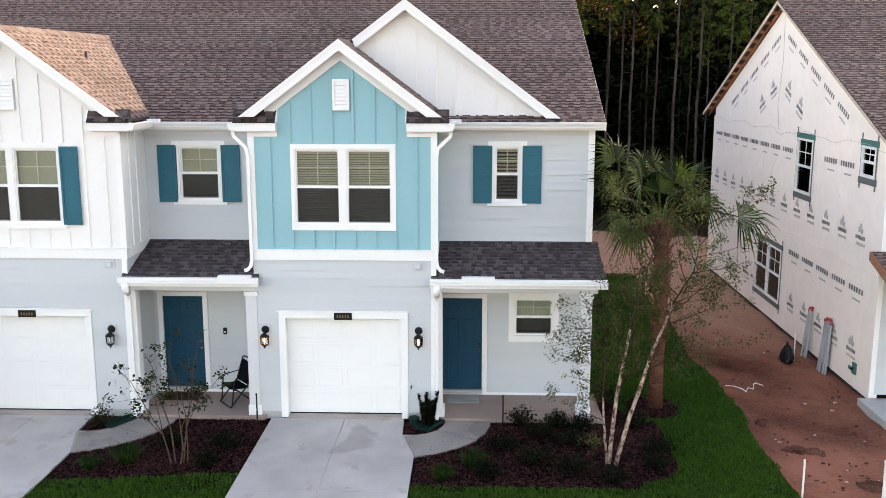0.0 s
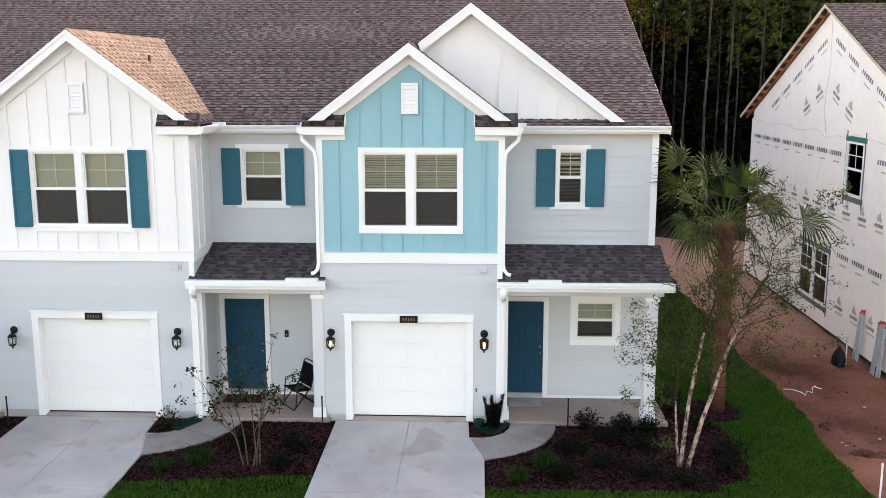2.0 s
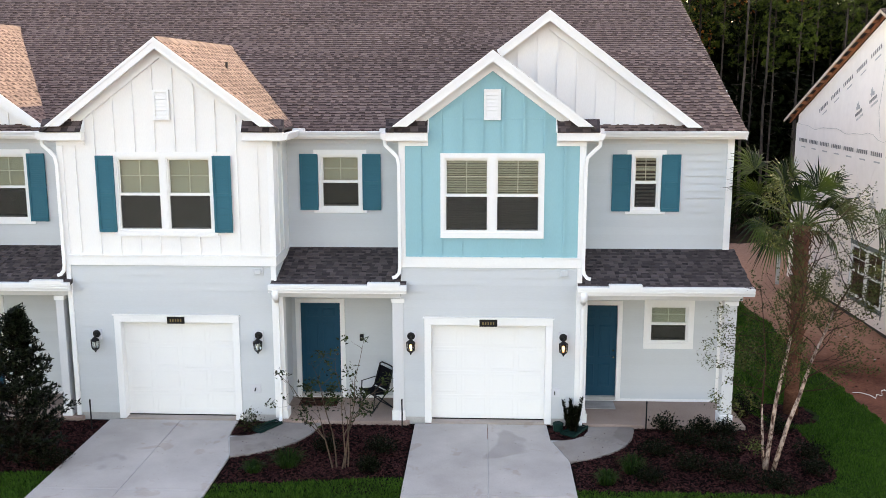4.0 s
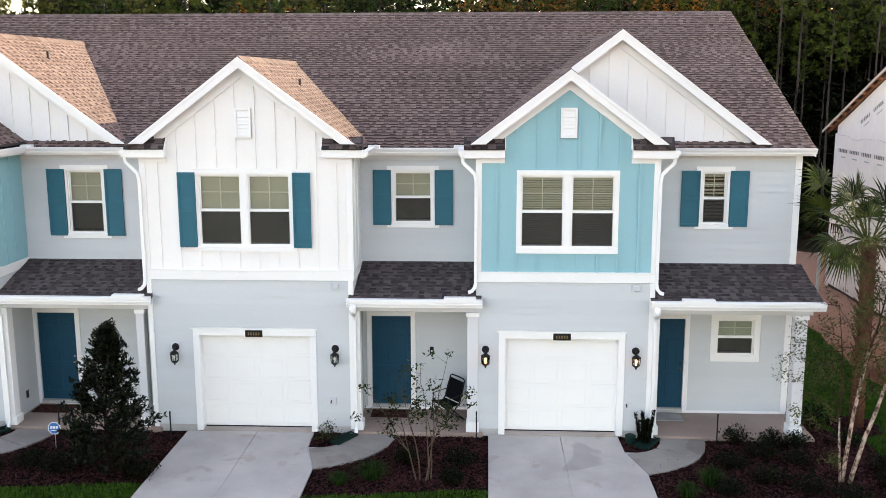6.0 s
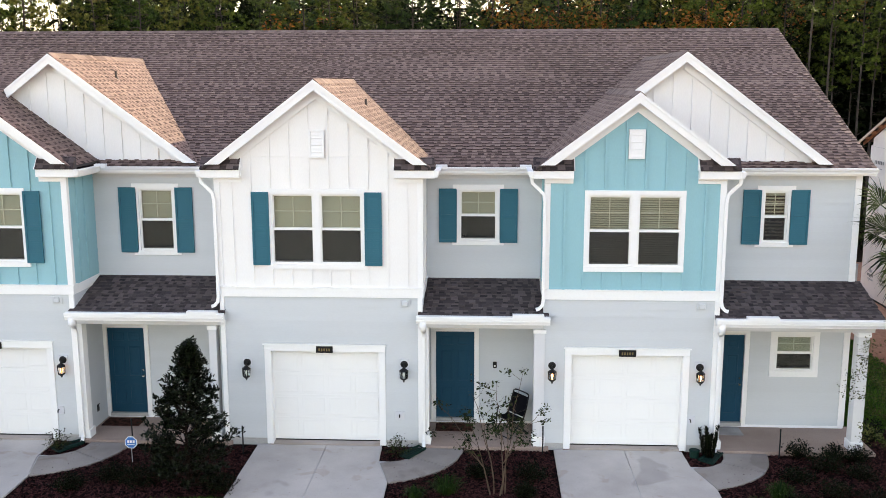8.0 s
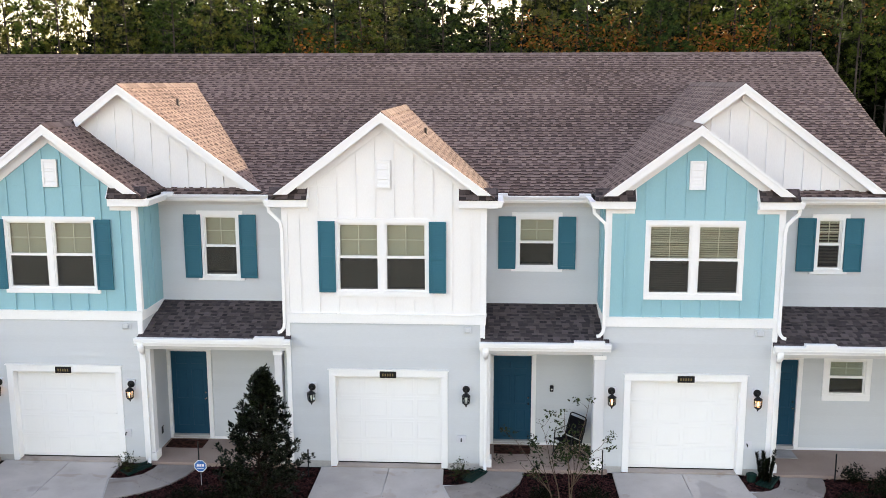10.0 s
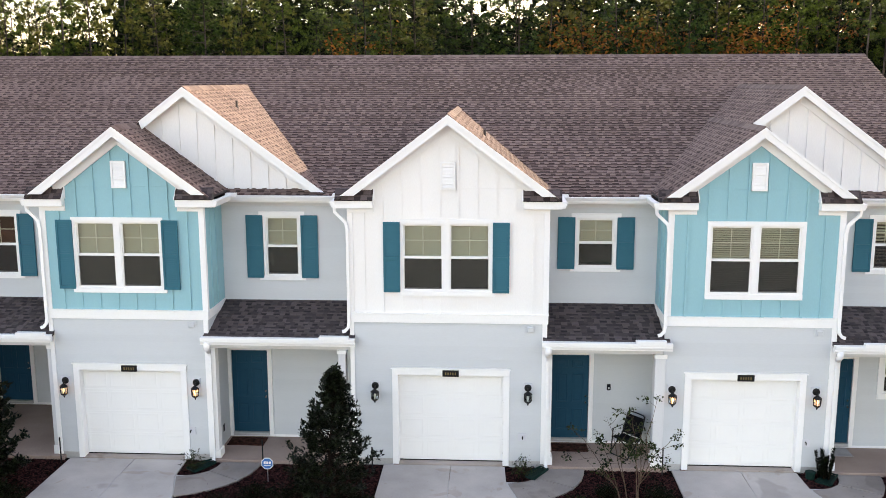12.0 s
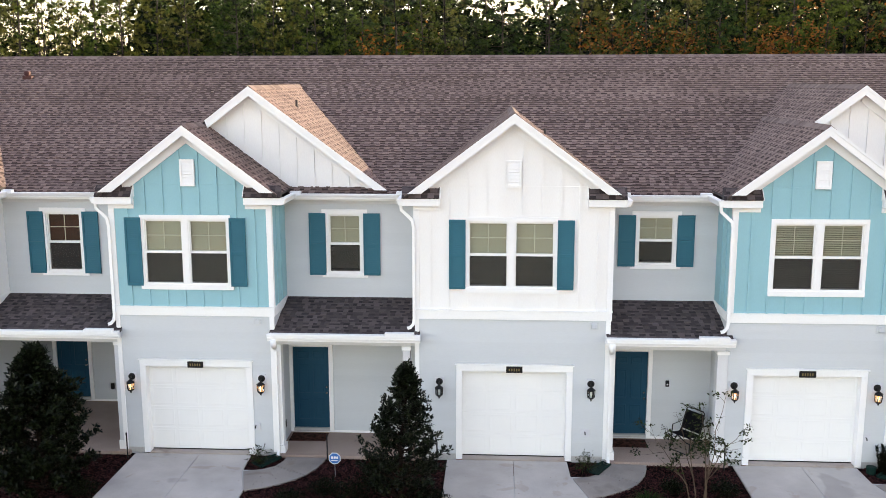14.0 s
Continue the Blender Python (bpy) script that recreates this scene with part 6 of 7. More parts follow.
def upright_shrub(x, y):
    r = random.Random(91)
    t = thing("upright_shrub", "narrow upright dark evergreen shrub beside the garage", "shrub", at=(x, y, -0.1))
    for i in range(11):
        a, q = i * 2.399, 0.17 * math.sqrt(i / 11)
        top = r.uniform(0.5, 0.82) * (1 - 0.6 * q)
        b = Vector((q * math.cos(a) * 0.7, q * math.sin(a) * 0.7, 0))
        e = Vector((q * math.cos(a) * 1.4, q * math.sin(a) * 1.4, top))
        s = Shape().tube([b, b.lerp(e, 0.5), e], [0.012, 0.009, 0.004], 5)
        st = part("shoot", s, DARK_STEM, t)
        spots = []
        for k in range(210):
            c = b.lerp(e, 0.1 + 0.92 * r.random())
            an = r.uniform(0, 6.28)
            spots.append((c.x, c.y, c.z, math.cos(an), math.sin(an), 0.9))
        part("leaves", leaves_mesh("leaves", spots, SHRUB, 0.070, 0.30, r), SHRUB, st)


upright_shrub(1.80, -0.34)


# ---- neighbouring house under construction ----
WRAP = material("white_house_wrap", (0.92, 0.825, 0.775), 0.45, 0.05, 3, 0.5, 0.6, second=(0.96, 0.87, 0.82), bump_dist=0.02)
LUMBER = material("raw_orange_lumber", (0.26, 0.085, 0.040), 0.7, 0.2, 20, 1.5, 0.2, second=(0.44, 0.19, 0.10), stretch=(1, 0.3, 1))
PALE_LUMBER = material("pale_lumber", (0.50, 0.36, 0.26), 0.7, 0.2, 20, 1.5, 0.2, second=(0.66, 0.54, 0.44), stretch=(1, 0.3, 1))
PRINT = material("grey_print", (0.20, 0.19, 0.19), 0.6, 0.1, 20, 1, 0.0)
PALE_PRINT = material("pale_grey_print", (0.46, 0.44, 0.43), 0.6, 0.1, 20, 1, 0.0)
TAPE = material("green_flashing_tape", (0.025, 0.150, 0.130), 0.5, 0.1, 20, 1, 0.1)
GREY_TAPE = material("grey_flashing_tape", (0.10, 0.125, 0.12), 0.5, 0.1, 20, 1, 0.1)
PIPE_GREY = material("galvanised_pipe", (0.36, 0.39, 0.42), 0.4, 0.1, 20, 1, 0.05, metal=0.4)
RED = material("red_plastic_caps", (0.45, 0.03, 0.03), 0.45, 0.1, 20, 1, 0.0)
ROOM_DARK = material("unlit_room_black", (0.015, 0.016, 0.016), 0.5, 0.1, 5, 1, 0.0)
NX, NY0, NY1, NZ = 12.03, 2.30, 17.6, -0.34
NRIDGE_Y, NRIDGE_Z, NP = 10.05, 9.36, 0.435
N_EAVE_F, N_EAVE_B = 1.75, 18.45


def wall_marks(parent, y, z, size, turn, kind):
    """Plain grey shapes printed on the wrap: blocks over a thin bar, or a jagged shape over blocks. turn tilts them in the wall's plane."""
    c, s = math.cos(turn), math.sin(turn)

    def put(du, dv, w, h, mark="print_bar", outline=None, ink=PRINT):
        o = outline or [(du - w / 2, dv - h / 2), (du + w / 2, dv - h / 2), (du + w / 2, dv + h / 2), (du - w / 2, dv + h / 2)]
        pts = [(-(u * c - v * s), u * s + v * c) for u, v in o]
        shp = Shape().along_x([(y + a, z + b) for a, b in pts], NX - 0.016, NX - 0.012)
        part(mark, shp, ink, parent)
    if kind == 0:
        for i in range(6):
            put((i - 2.5) * size * 0.155, 0, size * (0.070, 0.085, 0.095, 0.095, 0.095, 0.080)[i], size * 0.135)
        put(size * 0.08, -size * 0.25, size * 0.46, size * 0.045, ink=PALE_PRINT)
    else:
        k = size
        put(0, 0, 0, 0, "print_shape", [(-0.13 * k, 0.02 * k), (-0.05 * k, 0.05 * k), (0.12 * k, 0.0), (0.17 * k, 0.12 * k), (0.07 * k, 0.15 * k), (0.05 * k, 0.32 * k), (-0.02 * k, 0.20 * k), (-0.06 * k, 0.29 * k), (-0.10 * k, 0.16 * k), (-0.17 * k, 0.15 * k)], PALE_PRINT)
        for i in range(8):
            put((i - 3.5) * k * 0.078, -0.10 * k, k * 0.048, k * 0.105)
        for i in range(8):
            put((i - 3.5) * k * 0.074 + 0.04 * k, -0.28 * k, k * 0.038, k * 0.075, ink=PALE_PRINT)


def neighbour():
    h = thing("unfinished_house", "house under construction wrapped in printed white sheeting", "house", at=(0, 0, 0))
    holes = [(7.0, 8.24, 3.86, 5.40), (2.95, 3.76, 4.78, 5.52), (8.98, 11.5, 0.28, 1.95)]
    zs = lambda y: NRIDGE_Z - 0.18 - NP * abs(y - NRIDGE_Y)
    s = Shape()
    ys = sorted({NY0, NY1, *[v for q in holes for v in q[:2]]})
    zz = sorted({NZ, 5.55, *[v for q in holes for v in q[2:]]})
    for a, b in zip(ys, ys[1:]):
        for c, d in zip(zz, zz[1:]):
            m, n = (a + b) / 2, (c + d) / 2
            if not any(q[0] < m < q[1] and q[2] < n < q[3] for q in holes):
                s.box(NX, NX + 0.2, a, b, c, d)
    s.weld = True
    part("lower_wrap", s, WRAP, h, "white printed house wrap, slightly wrinkled")
    part("gable_wrap", Shape().along_x([(NY0, 5.551), (NY1, 5.551), (NY1, zs(NY1)), (NRIDGE_Y, zs(NRIDGE_Y)), (NY0, zs(NY0))], NX - 0.006, NX + 0.18), WRAP, h)
    seam = Shape()
    pts = []
    for i in range(40):
        y = NY0 + (NY1 - NY0) * i / 39
        pts.append((NX - 0.012, y, 5.53 + 0.06 * math.sin(y * 1.9) + 0.03 * math.sin(y * 4.3) - 0.16 * max(0, 1 - abs(y - 10) / 0.8)))
    part("wrap_seam", seam.tube(pts, 0.005, 5), PALE_PRINT, h)
    part("wrap_fold", Shape().tube([(NX - 0.012, 10.1, 8.9), (NX - 0.014, 10.0, 7.6), (NX - 0.012, 10.25, 6.3), (NX - 0.012, 10.0, 5.5)], 0.005, 5), PALE_PRINT, h)
    part("wrap_seam", Shape().tube([(NX - 0.012, NY0 + i * 0.5, 2.62 + 0.05 * math.sin(i * 1.3)) for i in range(30)], 0.008, 4), WRAP, h)
    rr = random.Random(6)
    for _ in range(14):
        y, z = rr.uniform(NY0 + 0.3, 15.5), rr.choice((rr.uniform(0.2, 2.4), rr.uniform(2.9, 5.2)))
        if any(q[0] - 0.5 < y < q[1] + 0.5 and q[2] - 0.6 < z < q[3] + 0.6 for q in holes):
            continue
        dy, dz = rr.uniform(-0.6, 0.6), rr.uniform(-0.9, 0.2)
        part("wrap_fold", Shape().tube([(NX - 0.001, y, z), (NX - 0.006, y + dy * 0.5 + 0.04, z + dz * 0.45), (NX - 0.001, y + dy, max(0.0, z + dz))], [0.005, 0.009, 0.005], 5), WRAP, h, smooth=True)
    # windows on the side
    for k, (a, b, c, d) in enumerate(holes):
        units = [(a, (a + b) / 2 - 0.02), ((a + b) / 2 + 0.02, b)] if k == 2 else [(a, b)]
        for p, q in units:
            mid = (c + d) / 2
            w = part("window", Shape().box(NX - 0.03, NX + 0.05, p, p + 0.06, c, d).box(NX - 0.03, NX + 0.05, q - 0.06, q, c, d).box(NX - 0.03, NX + 0.05, p + 0.06, q - 0.06, d - 0.06, d).box(NX - 0.03, NX + 0.05, p + 0.06, q - 0.06, c, c + 0.07), VINYL, h)
            part("meeting_rail", Shape().box(NX - 0.02, NX + 0.04, p + 0.061, q - 0.061, mid - 0.03, mid + 0.03), VINYL, w)
            part("pane", Shape().box(NX + 0.018, NX + 0.022, p + 0.06, q - 0.06, c + 0.07, d - 0.06), GLASS, w)
            ym, zm = (p + q) / 2, (mid + d) / 2
            part("muntin", Shape().box(NX + 0.008, NX + 0.016, ym - 0.012, ym + 0.012, mid + 0.03, d - 0.06).box(NX + 0.008, NX + 0.016, p + 0.06, ym - 0.012, zm - 0.012, zm + 0.012).box(NX + 0.008, NX + 0.016, ym + 0.012, q - 0.06, zm - 0.012, zm + 0.012), VINYL, w)
        tape = GREY_TAPE if k == 2 else TAPE
        for p, q, u, v in ((a - 0.12, b + 0.12, d + 0.002, d + 0.15), (a - 0.12, b + 0.12, c - 0.16, c - 0.002)):
            part("flashing_tape", Shape().box(NX - 0.014, NX - 0.008, p, q, u, v), tape if u > d else GREY_TAPE, h)
        for p, q in ((a - 0.07, a - 0.002), (b + 0.002, b + 0.07)):
            part("flashing_tape", Shape().box(NX - 0.012, NX - 0.007, p, q, c - 0.28, d + 0.30), GREY_TAPE, h)
    # printed rows
    y = 16.9
    while y > 2.6:
        for z, kind, size in ((4.98, 0, 0.98), (3.42, 1, 0.90), (2.05, 0, 0.98), (0.62, 1, 0.90)):
            if not any(q[0] - 0.35 < y < q[1] + 0.35 and q[2] - 0.35 < z < q[3] + 0.35 for q in holes):
                wall_marks(h, y, z, size, 0.0, kind)
        y -= 1.12
    for side in (-1, 1):
        for row, kind in ((0.62, 0), (2.0, 1)):
            for i in range(9):
                u = 0.8 + i * 1.15
                y = NRIDGE_Y + side * u * 0.917
                z = NRIDGE_Z - 0.3 - NP * abs(y - NRIDGE_Y) - row
                if z > 5.85 and abs(y - NRIDGE_Y) > 0.45:
                    wall_marks(h, y, z, 0.95, math.atan(NP) * (1 if side > 0 else -1), kind)
    # roof
    deck = Shape().along_x([(N_EAVE_F, NRIDGE_Z - NP * (NRIDGE_Y - N_EAVE_F)), (NRIDGE_Y, NRIDGE_Z), (N_EAVE_B, NRIDGE_Z - NP * (N_EAVE_B - NRIDGE_Y)), (N_EAVE_B, NRIDGE_Z - NP * (N_EAVE_B - NRIDGE_Y) - 0.03), (NRIDGE_Y, NRIDGE_Z - 0.03), (N_EAVE_F, NRIDGE_Z - NP * (NRIDGE_Y - N_EAVE_F) - 0.03)], NX - 0.30, 34)
    rf = part("roof", deck, UNDERLAY, h, "brown shingled roof with bare lumber eaves")
    k = math.hypot(1, NP)
    shingled("shingles", rf, (NX - 0.30, N_EAVE_F, NRIDGE_Z - NP * (NRIDGE_Y - N_EAVE_F)), (1, 0, 0), (0, 1, NP), 8.0, (NRIDGE_Y - N_EAVE_F) * k, seed=77)
    for y0, y1 in ((N_EAVE_F, NRIDGE_Y), (NRIDGE_Y, N_EAVE_B)):
        f = lambda y: NRIDGE_Z - NP * abs(y - NRIDGE_Y)
        part("fly_rafter", Shape().along_x([(y0, f(y0) - 0.03), (y1, f(y1) - 0.03), (y1, f(y1) - 0.12), (y0, f(y0) - 0.12)], NX - 0.30, NX - 0.26), PALE_LUMBER, rf)
        part("inner_rafter", Shape().along_x([(y0, f(y0) - 0.03), (y1, f(y1) - 0.03), (y1, f(y1) - 0.15), (y0, f(y0) - 0.15)], NX - 0.06, NX - 0.02), LUMBER, rf)
        n = 14
        for i in range(1, n):
            y = y0 + (y1 - y0) * i / n
            part("lookout", Shape().box(NX - 0.26, NX - 0.06, y - 0.02, y + 0.02, f(y) - 0.14, f(y) - 0.035), LUMBER, rf)
    # front wall, porch roof and slab beyond the corner
    lap_wall(h, "front_wall", NX + 0.02, NX + 8, 0.0 - 0.2, 5.6, NY0 - 0.03)
    part("corner_board", Shape().box(NX - 0.02, NX + 0.10, NY0 - 0.06, NY0 - 0.03, -0.25, 5.6), TRIM, h)
    part("porch_slab", Shape().box(NX - 0.25, NX + 8, 0.6, NY0 - 0.02, -0.7, -0.30), FOUNDATION, h)
    pr = part("porch_roof", Shape().along_x([(0.55, 2.66), (NY0 - 0.06, 3.22), (NY0 - 0.06, 3.14), (0.55, 2.56)], NX - 0.25, NX + 8), UNDERLAY, h)
    shingled("shingles", pr, (NX - 0.25, 0.53, 2.665), (1, 0, 0), (0, 1, 0.33), 5.0, 1.75, seed=88)
    part("rake_trim", Shape().along_x([(0.55, 2.66), (NY0 - 0.06, 3.22), (NY0 - 0.06, 3.02), (0.55, 2.46)], NX - 0.28, NX - 0.251), LUMBER, pr)
    # Foundation in the dark underlay tone: the shadow gap below the wrap as colour.
    part("foundation", Shape().box(NX + 0.07, NX + 0.2, NY0, NY1, -0.9, NZ - 0.001), UNDERLAY, h)
    part("rear_wall", Shape().box(NX, 34, NY1, NY1 + 0.2, -0.6, 5.6), WRAP, h)
    # Black sheet added behind the panes; the rooms' darkness is its colour.
    part("room_backing", Shape().box(NX + 1.2, NX + 1.25, NY0 + 0.1, NY1, -0.5, 5.5), ROOM_DARK, h)
    return h


neighbour()


def pipe_bundle(y, n, seed):
    r = random.Random(seed)
    b = thing("pipe_bundle", "grey metal pipes with red caps leaning on the wrapped wall", "pipes", "leaning pipes", at=(NX - 0.16, y, ground_z(NX - 0.16, y) + 0.0))
    for i in range(n):
        o = (i - n / 2) * 0.058
        top = (0.10 + r.uniform(-0.02, 0.0), o * 0.8 + r.gauss(0, 0.02), 1.35 + r.uniform(-0.08, 0.08))
        p = part("pipe", Shape().tube([(r.uniform(-0.05, 0.03), o, -0.02), top], 0.03, 8), PIPE_GREY, b)
        d = Vector(top) - Vector((0, o, 0))
        d.normalize()
        part("cap", Shape().tube([top, Vector(top) + d * 0.06], [0.034, 0.034], 8), RED, p)


pipe_bundle(6.1, 5, 1)
pipe_bundle(4.85, 9, 2)


def stake(x, y, h, mat, label, name, z=-0.1, r=0.016):
    t = thing(name, label, "stake", "garden stakes", at=(x, y, z))
    part("rod", Shape().tube([(0, 0, -0.05), (0.003, 0, h * 0.5), (0, 0, h)], r, 7), mat, t)
    part("tip", Shape().lathe([(r * 1.15, h - 0.05), (r * 1.15, h), (r * 0.8, h + 0.012)], 7), mat, t)


for x, y in ((-1.84, -0.28), (3.37, -0.22), (-8.52, -0.56), (-11.17, -0.22), (-16.0, -0.35)):
    stake(x, y, 0.66, BLACK, "thin black metal rod standing in the mulch", "garden_stake")
PVC = material("white_plastic", (0.75, 0.74, 0.72), 0.5, 0.05, 20, 1, 0.0)
stake(8.52, -3.45, 0.75, PVC, "white plastic marker stake in the soil", "marker_stake", -0.15, 0.018)
stake(10.05, -3.2, 0.85, PVC, "white plastic marker stake in the soil", "marker_stake", -0.35, 0.040)
stake(11.43, 5.66, 0.75, PVC, "white plastic marker stake in the soil", "marker_stake", -0.45, 0.018)
stake(11.1, 16.0, 1.6, FOUNDATION, "pale wooden post in bare soil", "wooden_post", -0.45, 0.07)


CLOD = material("turned_soil", (0.060, 0.023, 0.016), 0.95, 0.4, 25, 3, 0.9, second=(0.17, 0.075, 0.052), bump_dist=0.04, spec=0.03)


SCRAP = material("pale_debris", (0.30, 0.25, 0.215), 0.8, 0.3, 30, 6, 0.3, second=(0.55, 0.50, 0.46))


def debris():
    r = random.Random(15)
    for i in range(120):
        x, y = r.uniform(8.9, 11.8), r.uniform(-4.4, 9) if i % 2 else r.uniform(-4.4, 0.5)
        s = Shape()
        l, w, h = r.uniform(0.015, 0.06), r.uniform(0.008, 0.03), r.uniform(0.005, 0.02)
        a = r.uniform(0, 3.14)
        o = [(math.cos(a + q) * l * r.uniform(0.6, 1), math.sin(a + q) * w * r.uniform(0.6, 1.2)) for q in (0, 1.1, 2.2, 3.3, 4.4, 5.4)]
        s.slab(o, -0.01, h)
        pale = r.random() < 0.13
        ob = part("debris_scrap" if pale else "soil_clod", s, SCRAP if pale else CLOD, at=(x, y, ground_z(x, y) + 0.03))
        tagged(ob, "pale scrap of building debris on bare soil" if pale else "clod of red-brown soil", "debris" if pale else "clod", "scattered debris")
    for x, y, w in ((9.2, -1.05, 0.28), (9.6, -1.0, 0.2), (10.2, -2.4, 0.3), (10.5, -2.5, 0.2), (9.0, 0.4, 0.16)):
        s = Shape()
        n = 16
        rings = [(1.25, -0.03), (1.0, 0.01), (0.8, 0.05), (0.55, 0.06), (0.25, 0.09)]
        for q, z in rings:
            for k in range(n):
                a = 6.283 * k / n
                s.v.append((math.cos(a) * w * q * r.uniform(0.75, 1.2), math.sin(a) * w * 0.7 * q * r.uniform(0.7, 1.3), z + r.uniform(-0.02, 0.03)))
        for j in range(4):
            for k in range(n):
                s.f.append((j * n + k, j * n + (k + 1) % n, (j + 1) * n + (k + 1) % n, (j + 1) * n + k))
        s.f.append(tuple(range(4 * n, 5 * n)))
        tagged(part("soil_mound", s, CLOD, at=(x, y, ground_z(x, y) + 0.02)), "small dark mound of turned soil", "soil mound", "scattered debris")
    st = part("twisted_strap", Shape().tube([(8.75, 2.5, -0.10), (8.86, 2.36, -0.06), (8.93, 2.44, -0.09), (9.05, 2.2, -0.07), (9.12, 2.08, -0.1), (9.2, 2.22, -0.05), (9.30, 2.15, -0.06), (9.36, 2.34, 0.0), (9.45, 2.38, 0.02), (9.5, 2.52, -0.05), (9.62, 2.45, -0.07)], 0.010, 5, 0.5), PVC)
    tagged(st, "white twisted plastic strap lying on soil", "strap", "scattered debris")


debris()


def rubbish_bag(x, y):
    """A slumped sack: a low dome with creased, uneven sides and a gathered top."""
    s, n = Shape(), 18
    for ring, (q, z) in enumerate(((0.20, 0.0), (0.26, 0.05), (0.25, 0.14), (0.19, 0.24), (0.11, 0.31), (0.045, 0.345), (0.05, 0.40))):
        for k in range(n):
            a = 2 * math.pi * k / n
            w = q * (1 + 0.28 * noise.noise((2.2 * math.cos(a), 2.2 * math.sin(a), 4 * z)) + 0.06 * (-1) ** k)
            s.v.append((0.72 * w * math.cos(a), 0.95 * w * math.sin(a), 1.35 * z * (1 + 0.25 * noise.noise((a, z * 6, 9)))))
        if ring:
            o = (ring - 1) * n
            s.f += [(o + k, o + (k + 1) % n, o + n + (k + 1) % n, o + n + k) for k in range(n)]
    s.f.append(tuple(range(6 * n, 7 * n)))
    ob = part("rubbish_bag", s, BLACK, at=(x, y, ground_z(x, y) - 0.02))
    tagged(ob, "slumped black plastic bag on bare soil", "bag")
    part("tie", Shape().lathe([(0.042, 0.445), (0.046, 0.465), (0.042, 0.485)], 10), BLACK, ob)


rubbish_bag(11.22, 5.62)
outlet = tagged(part("wall_flashing", Shape().box(NX - 0.05, NX - 0.0165, 3.02, 3.22, 0.02, 0.30).box(NX - 0.048, NX - 0.0165, 3.22, 3.44, 0.06, 0.14), TAPE), "green pipe flashing patch on the wrapped wall", "flashing")
part("pipe_stub", Shape().tube([(NX - 0.05, 3.12, 0.16), (NX - 0.12, 3.12, 0.15)], 0.03, 8), BLACK, outlet)


# ---- lanterns ----
BULB = glow_material("warm_bulb", (1.0, 0.50, 0.20), 1.3)


def lantern(x, z, lit):
    t = thing("wall_lantern", "black carriage lantern on the wall, " + ("glowing warm" if lit else "unlit"), "wall lamp", "wall lanterns", at=(x, -0.036, z))
    part("mount_block", Shape().box(-0.10, 0.10, -0.006, 0.024, -0.13, 0.10), GREY_PLATE, t)
    plate = Shape().tube([(0, -0.006, 0), (0, -0.022, 0), (0, -0.034, 0)], [0.085, 0.082, 0.05], 18)
    part("backplate", plate, BLACK, t)
    part("arm", Shape().tube([(0, -0.02, -0.005), (0, -0.07, 0.0), (0, -0.115, -0.015), (0, -0.12, -0.05)], 0.016, 8), BLACK, t)
    c = (0, -0.12)
    part("lantern_roof", Shape().lathe([(0.022, -0.045), (0.040, -0.06), (0.085, -0.095), (0.102, -0.11), (0.098, -0.125)], 6, c), BLACK, t)
    part("lantern_base", Shape().lathe([(0.082, -0.275), (0.086, -0.295), (0.055, -0.32), (0.022, -0.345), (0.012, -0.38), (0.004, -0.39)], 6, c), BLACK, t)
    for k in range(6):
        a = 2 * math.pi * k / 6
        part("cage_bar", Shape().tube([(0.090 * math.cos(a), -0.12 + 0.090 * math.sin(a), -0.12), (0.080 * math.cos(a), -0.12 + 0.080 * math.sin(a), -0.28)], 0.009, 5), BLACK, t)
    g = part("lantern_glass", Shape().lathe([(0.080, -0.126), (0.072, -0.274)], 6, c), GLASS, t)
    g.visible_shadow = False
    part("bulb", Shape().lathe([(0.010, -0.27), (0.014, -0.25), (0.026, -0.225), (0.028, -0.20), (0.018, -0.17), (0.005, -0.158)], 10, c), BULB if lit else VINYL, t)


for x, z, lit in ((-1.65, 1.90, True), (1.59, 1.90, True), (-8.49, 1.88, False), (-4.94, 1.88, False), (-15.90, 1.88, True), (-12.74, 1.88, True), (GL - 1.65, 1.88, True), (GL + 1.65, 1.88, True)):
    lantern(x, z, lit)

# ---- porch things ----
MAT_RED = material("dark_red_door_mat", (0.026, 0.011, 0.008), 0.95, 0.4, 60, 9, 0.5, second=(0.085, 0.034, 0.025), spec=0.05, even=1.8)
MAT_GREY = material("light_grey_door_mat", (0.30, 0.29, 0.29), 0.9, 0.2, 50, 3, 0.4)
FABRIC = material("black_sling_fabric", (0.005, 0.005, 0.007), 0.9, 0.3, 90, 4, 0.2, spec=0.05)
GREEN_PLASTIC = material("dark_green_plastic", (0.003, 0.020, 0.016), 0.6, 0.2, 30, 2, 0.05, spec=0.1)
for x0, x1, y0, y1, m, lab in ((-4.30, -3.42, 0.78, 1.28, MAT_RED, "dark red-brown coir door mat on a porch slab"), (-12.32, -11.40, 0.76, 1.28, MAT_RED, "dark red-brown coir door mat on a porch slab"), (2.16, 2.88, 0.82, 1.34, MAT_GREY, "light grey door mat on a porch slab")):
    ob = part("doormat", Shape().box(x0, x1, y0, y1, 0.001, 0.018), m, bevel=0.006)
    tagged(ob, lab, "doormat", "doormats")


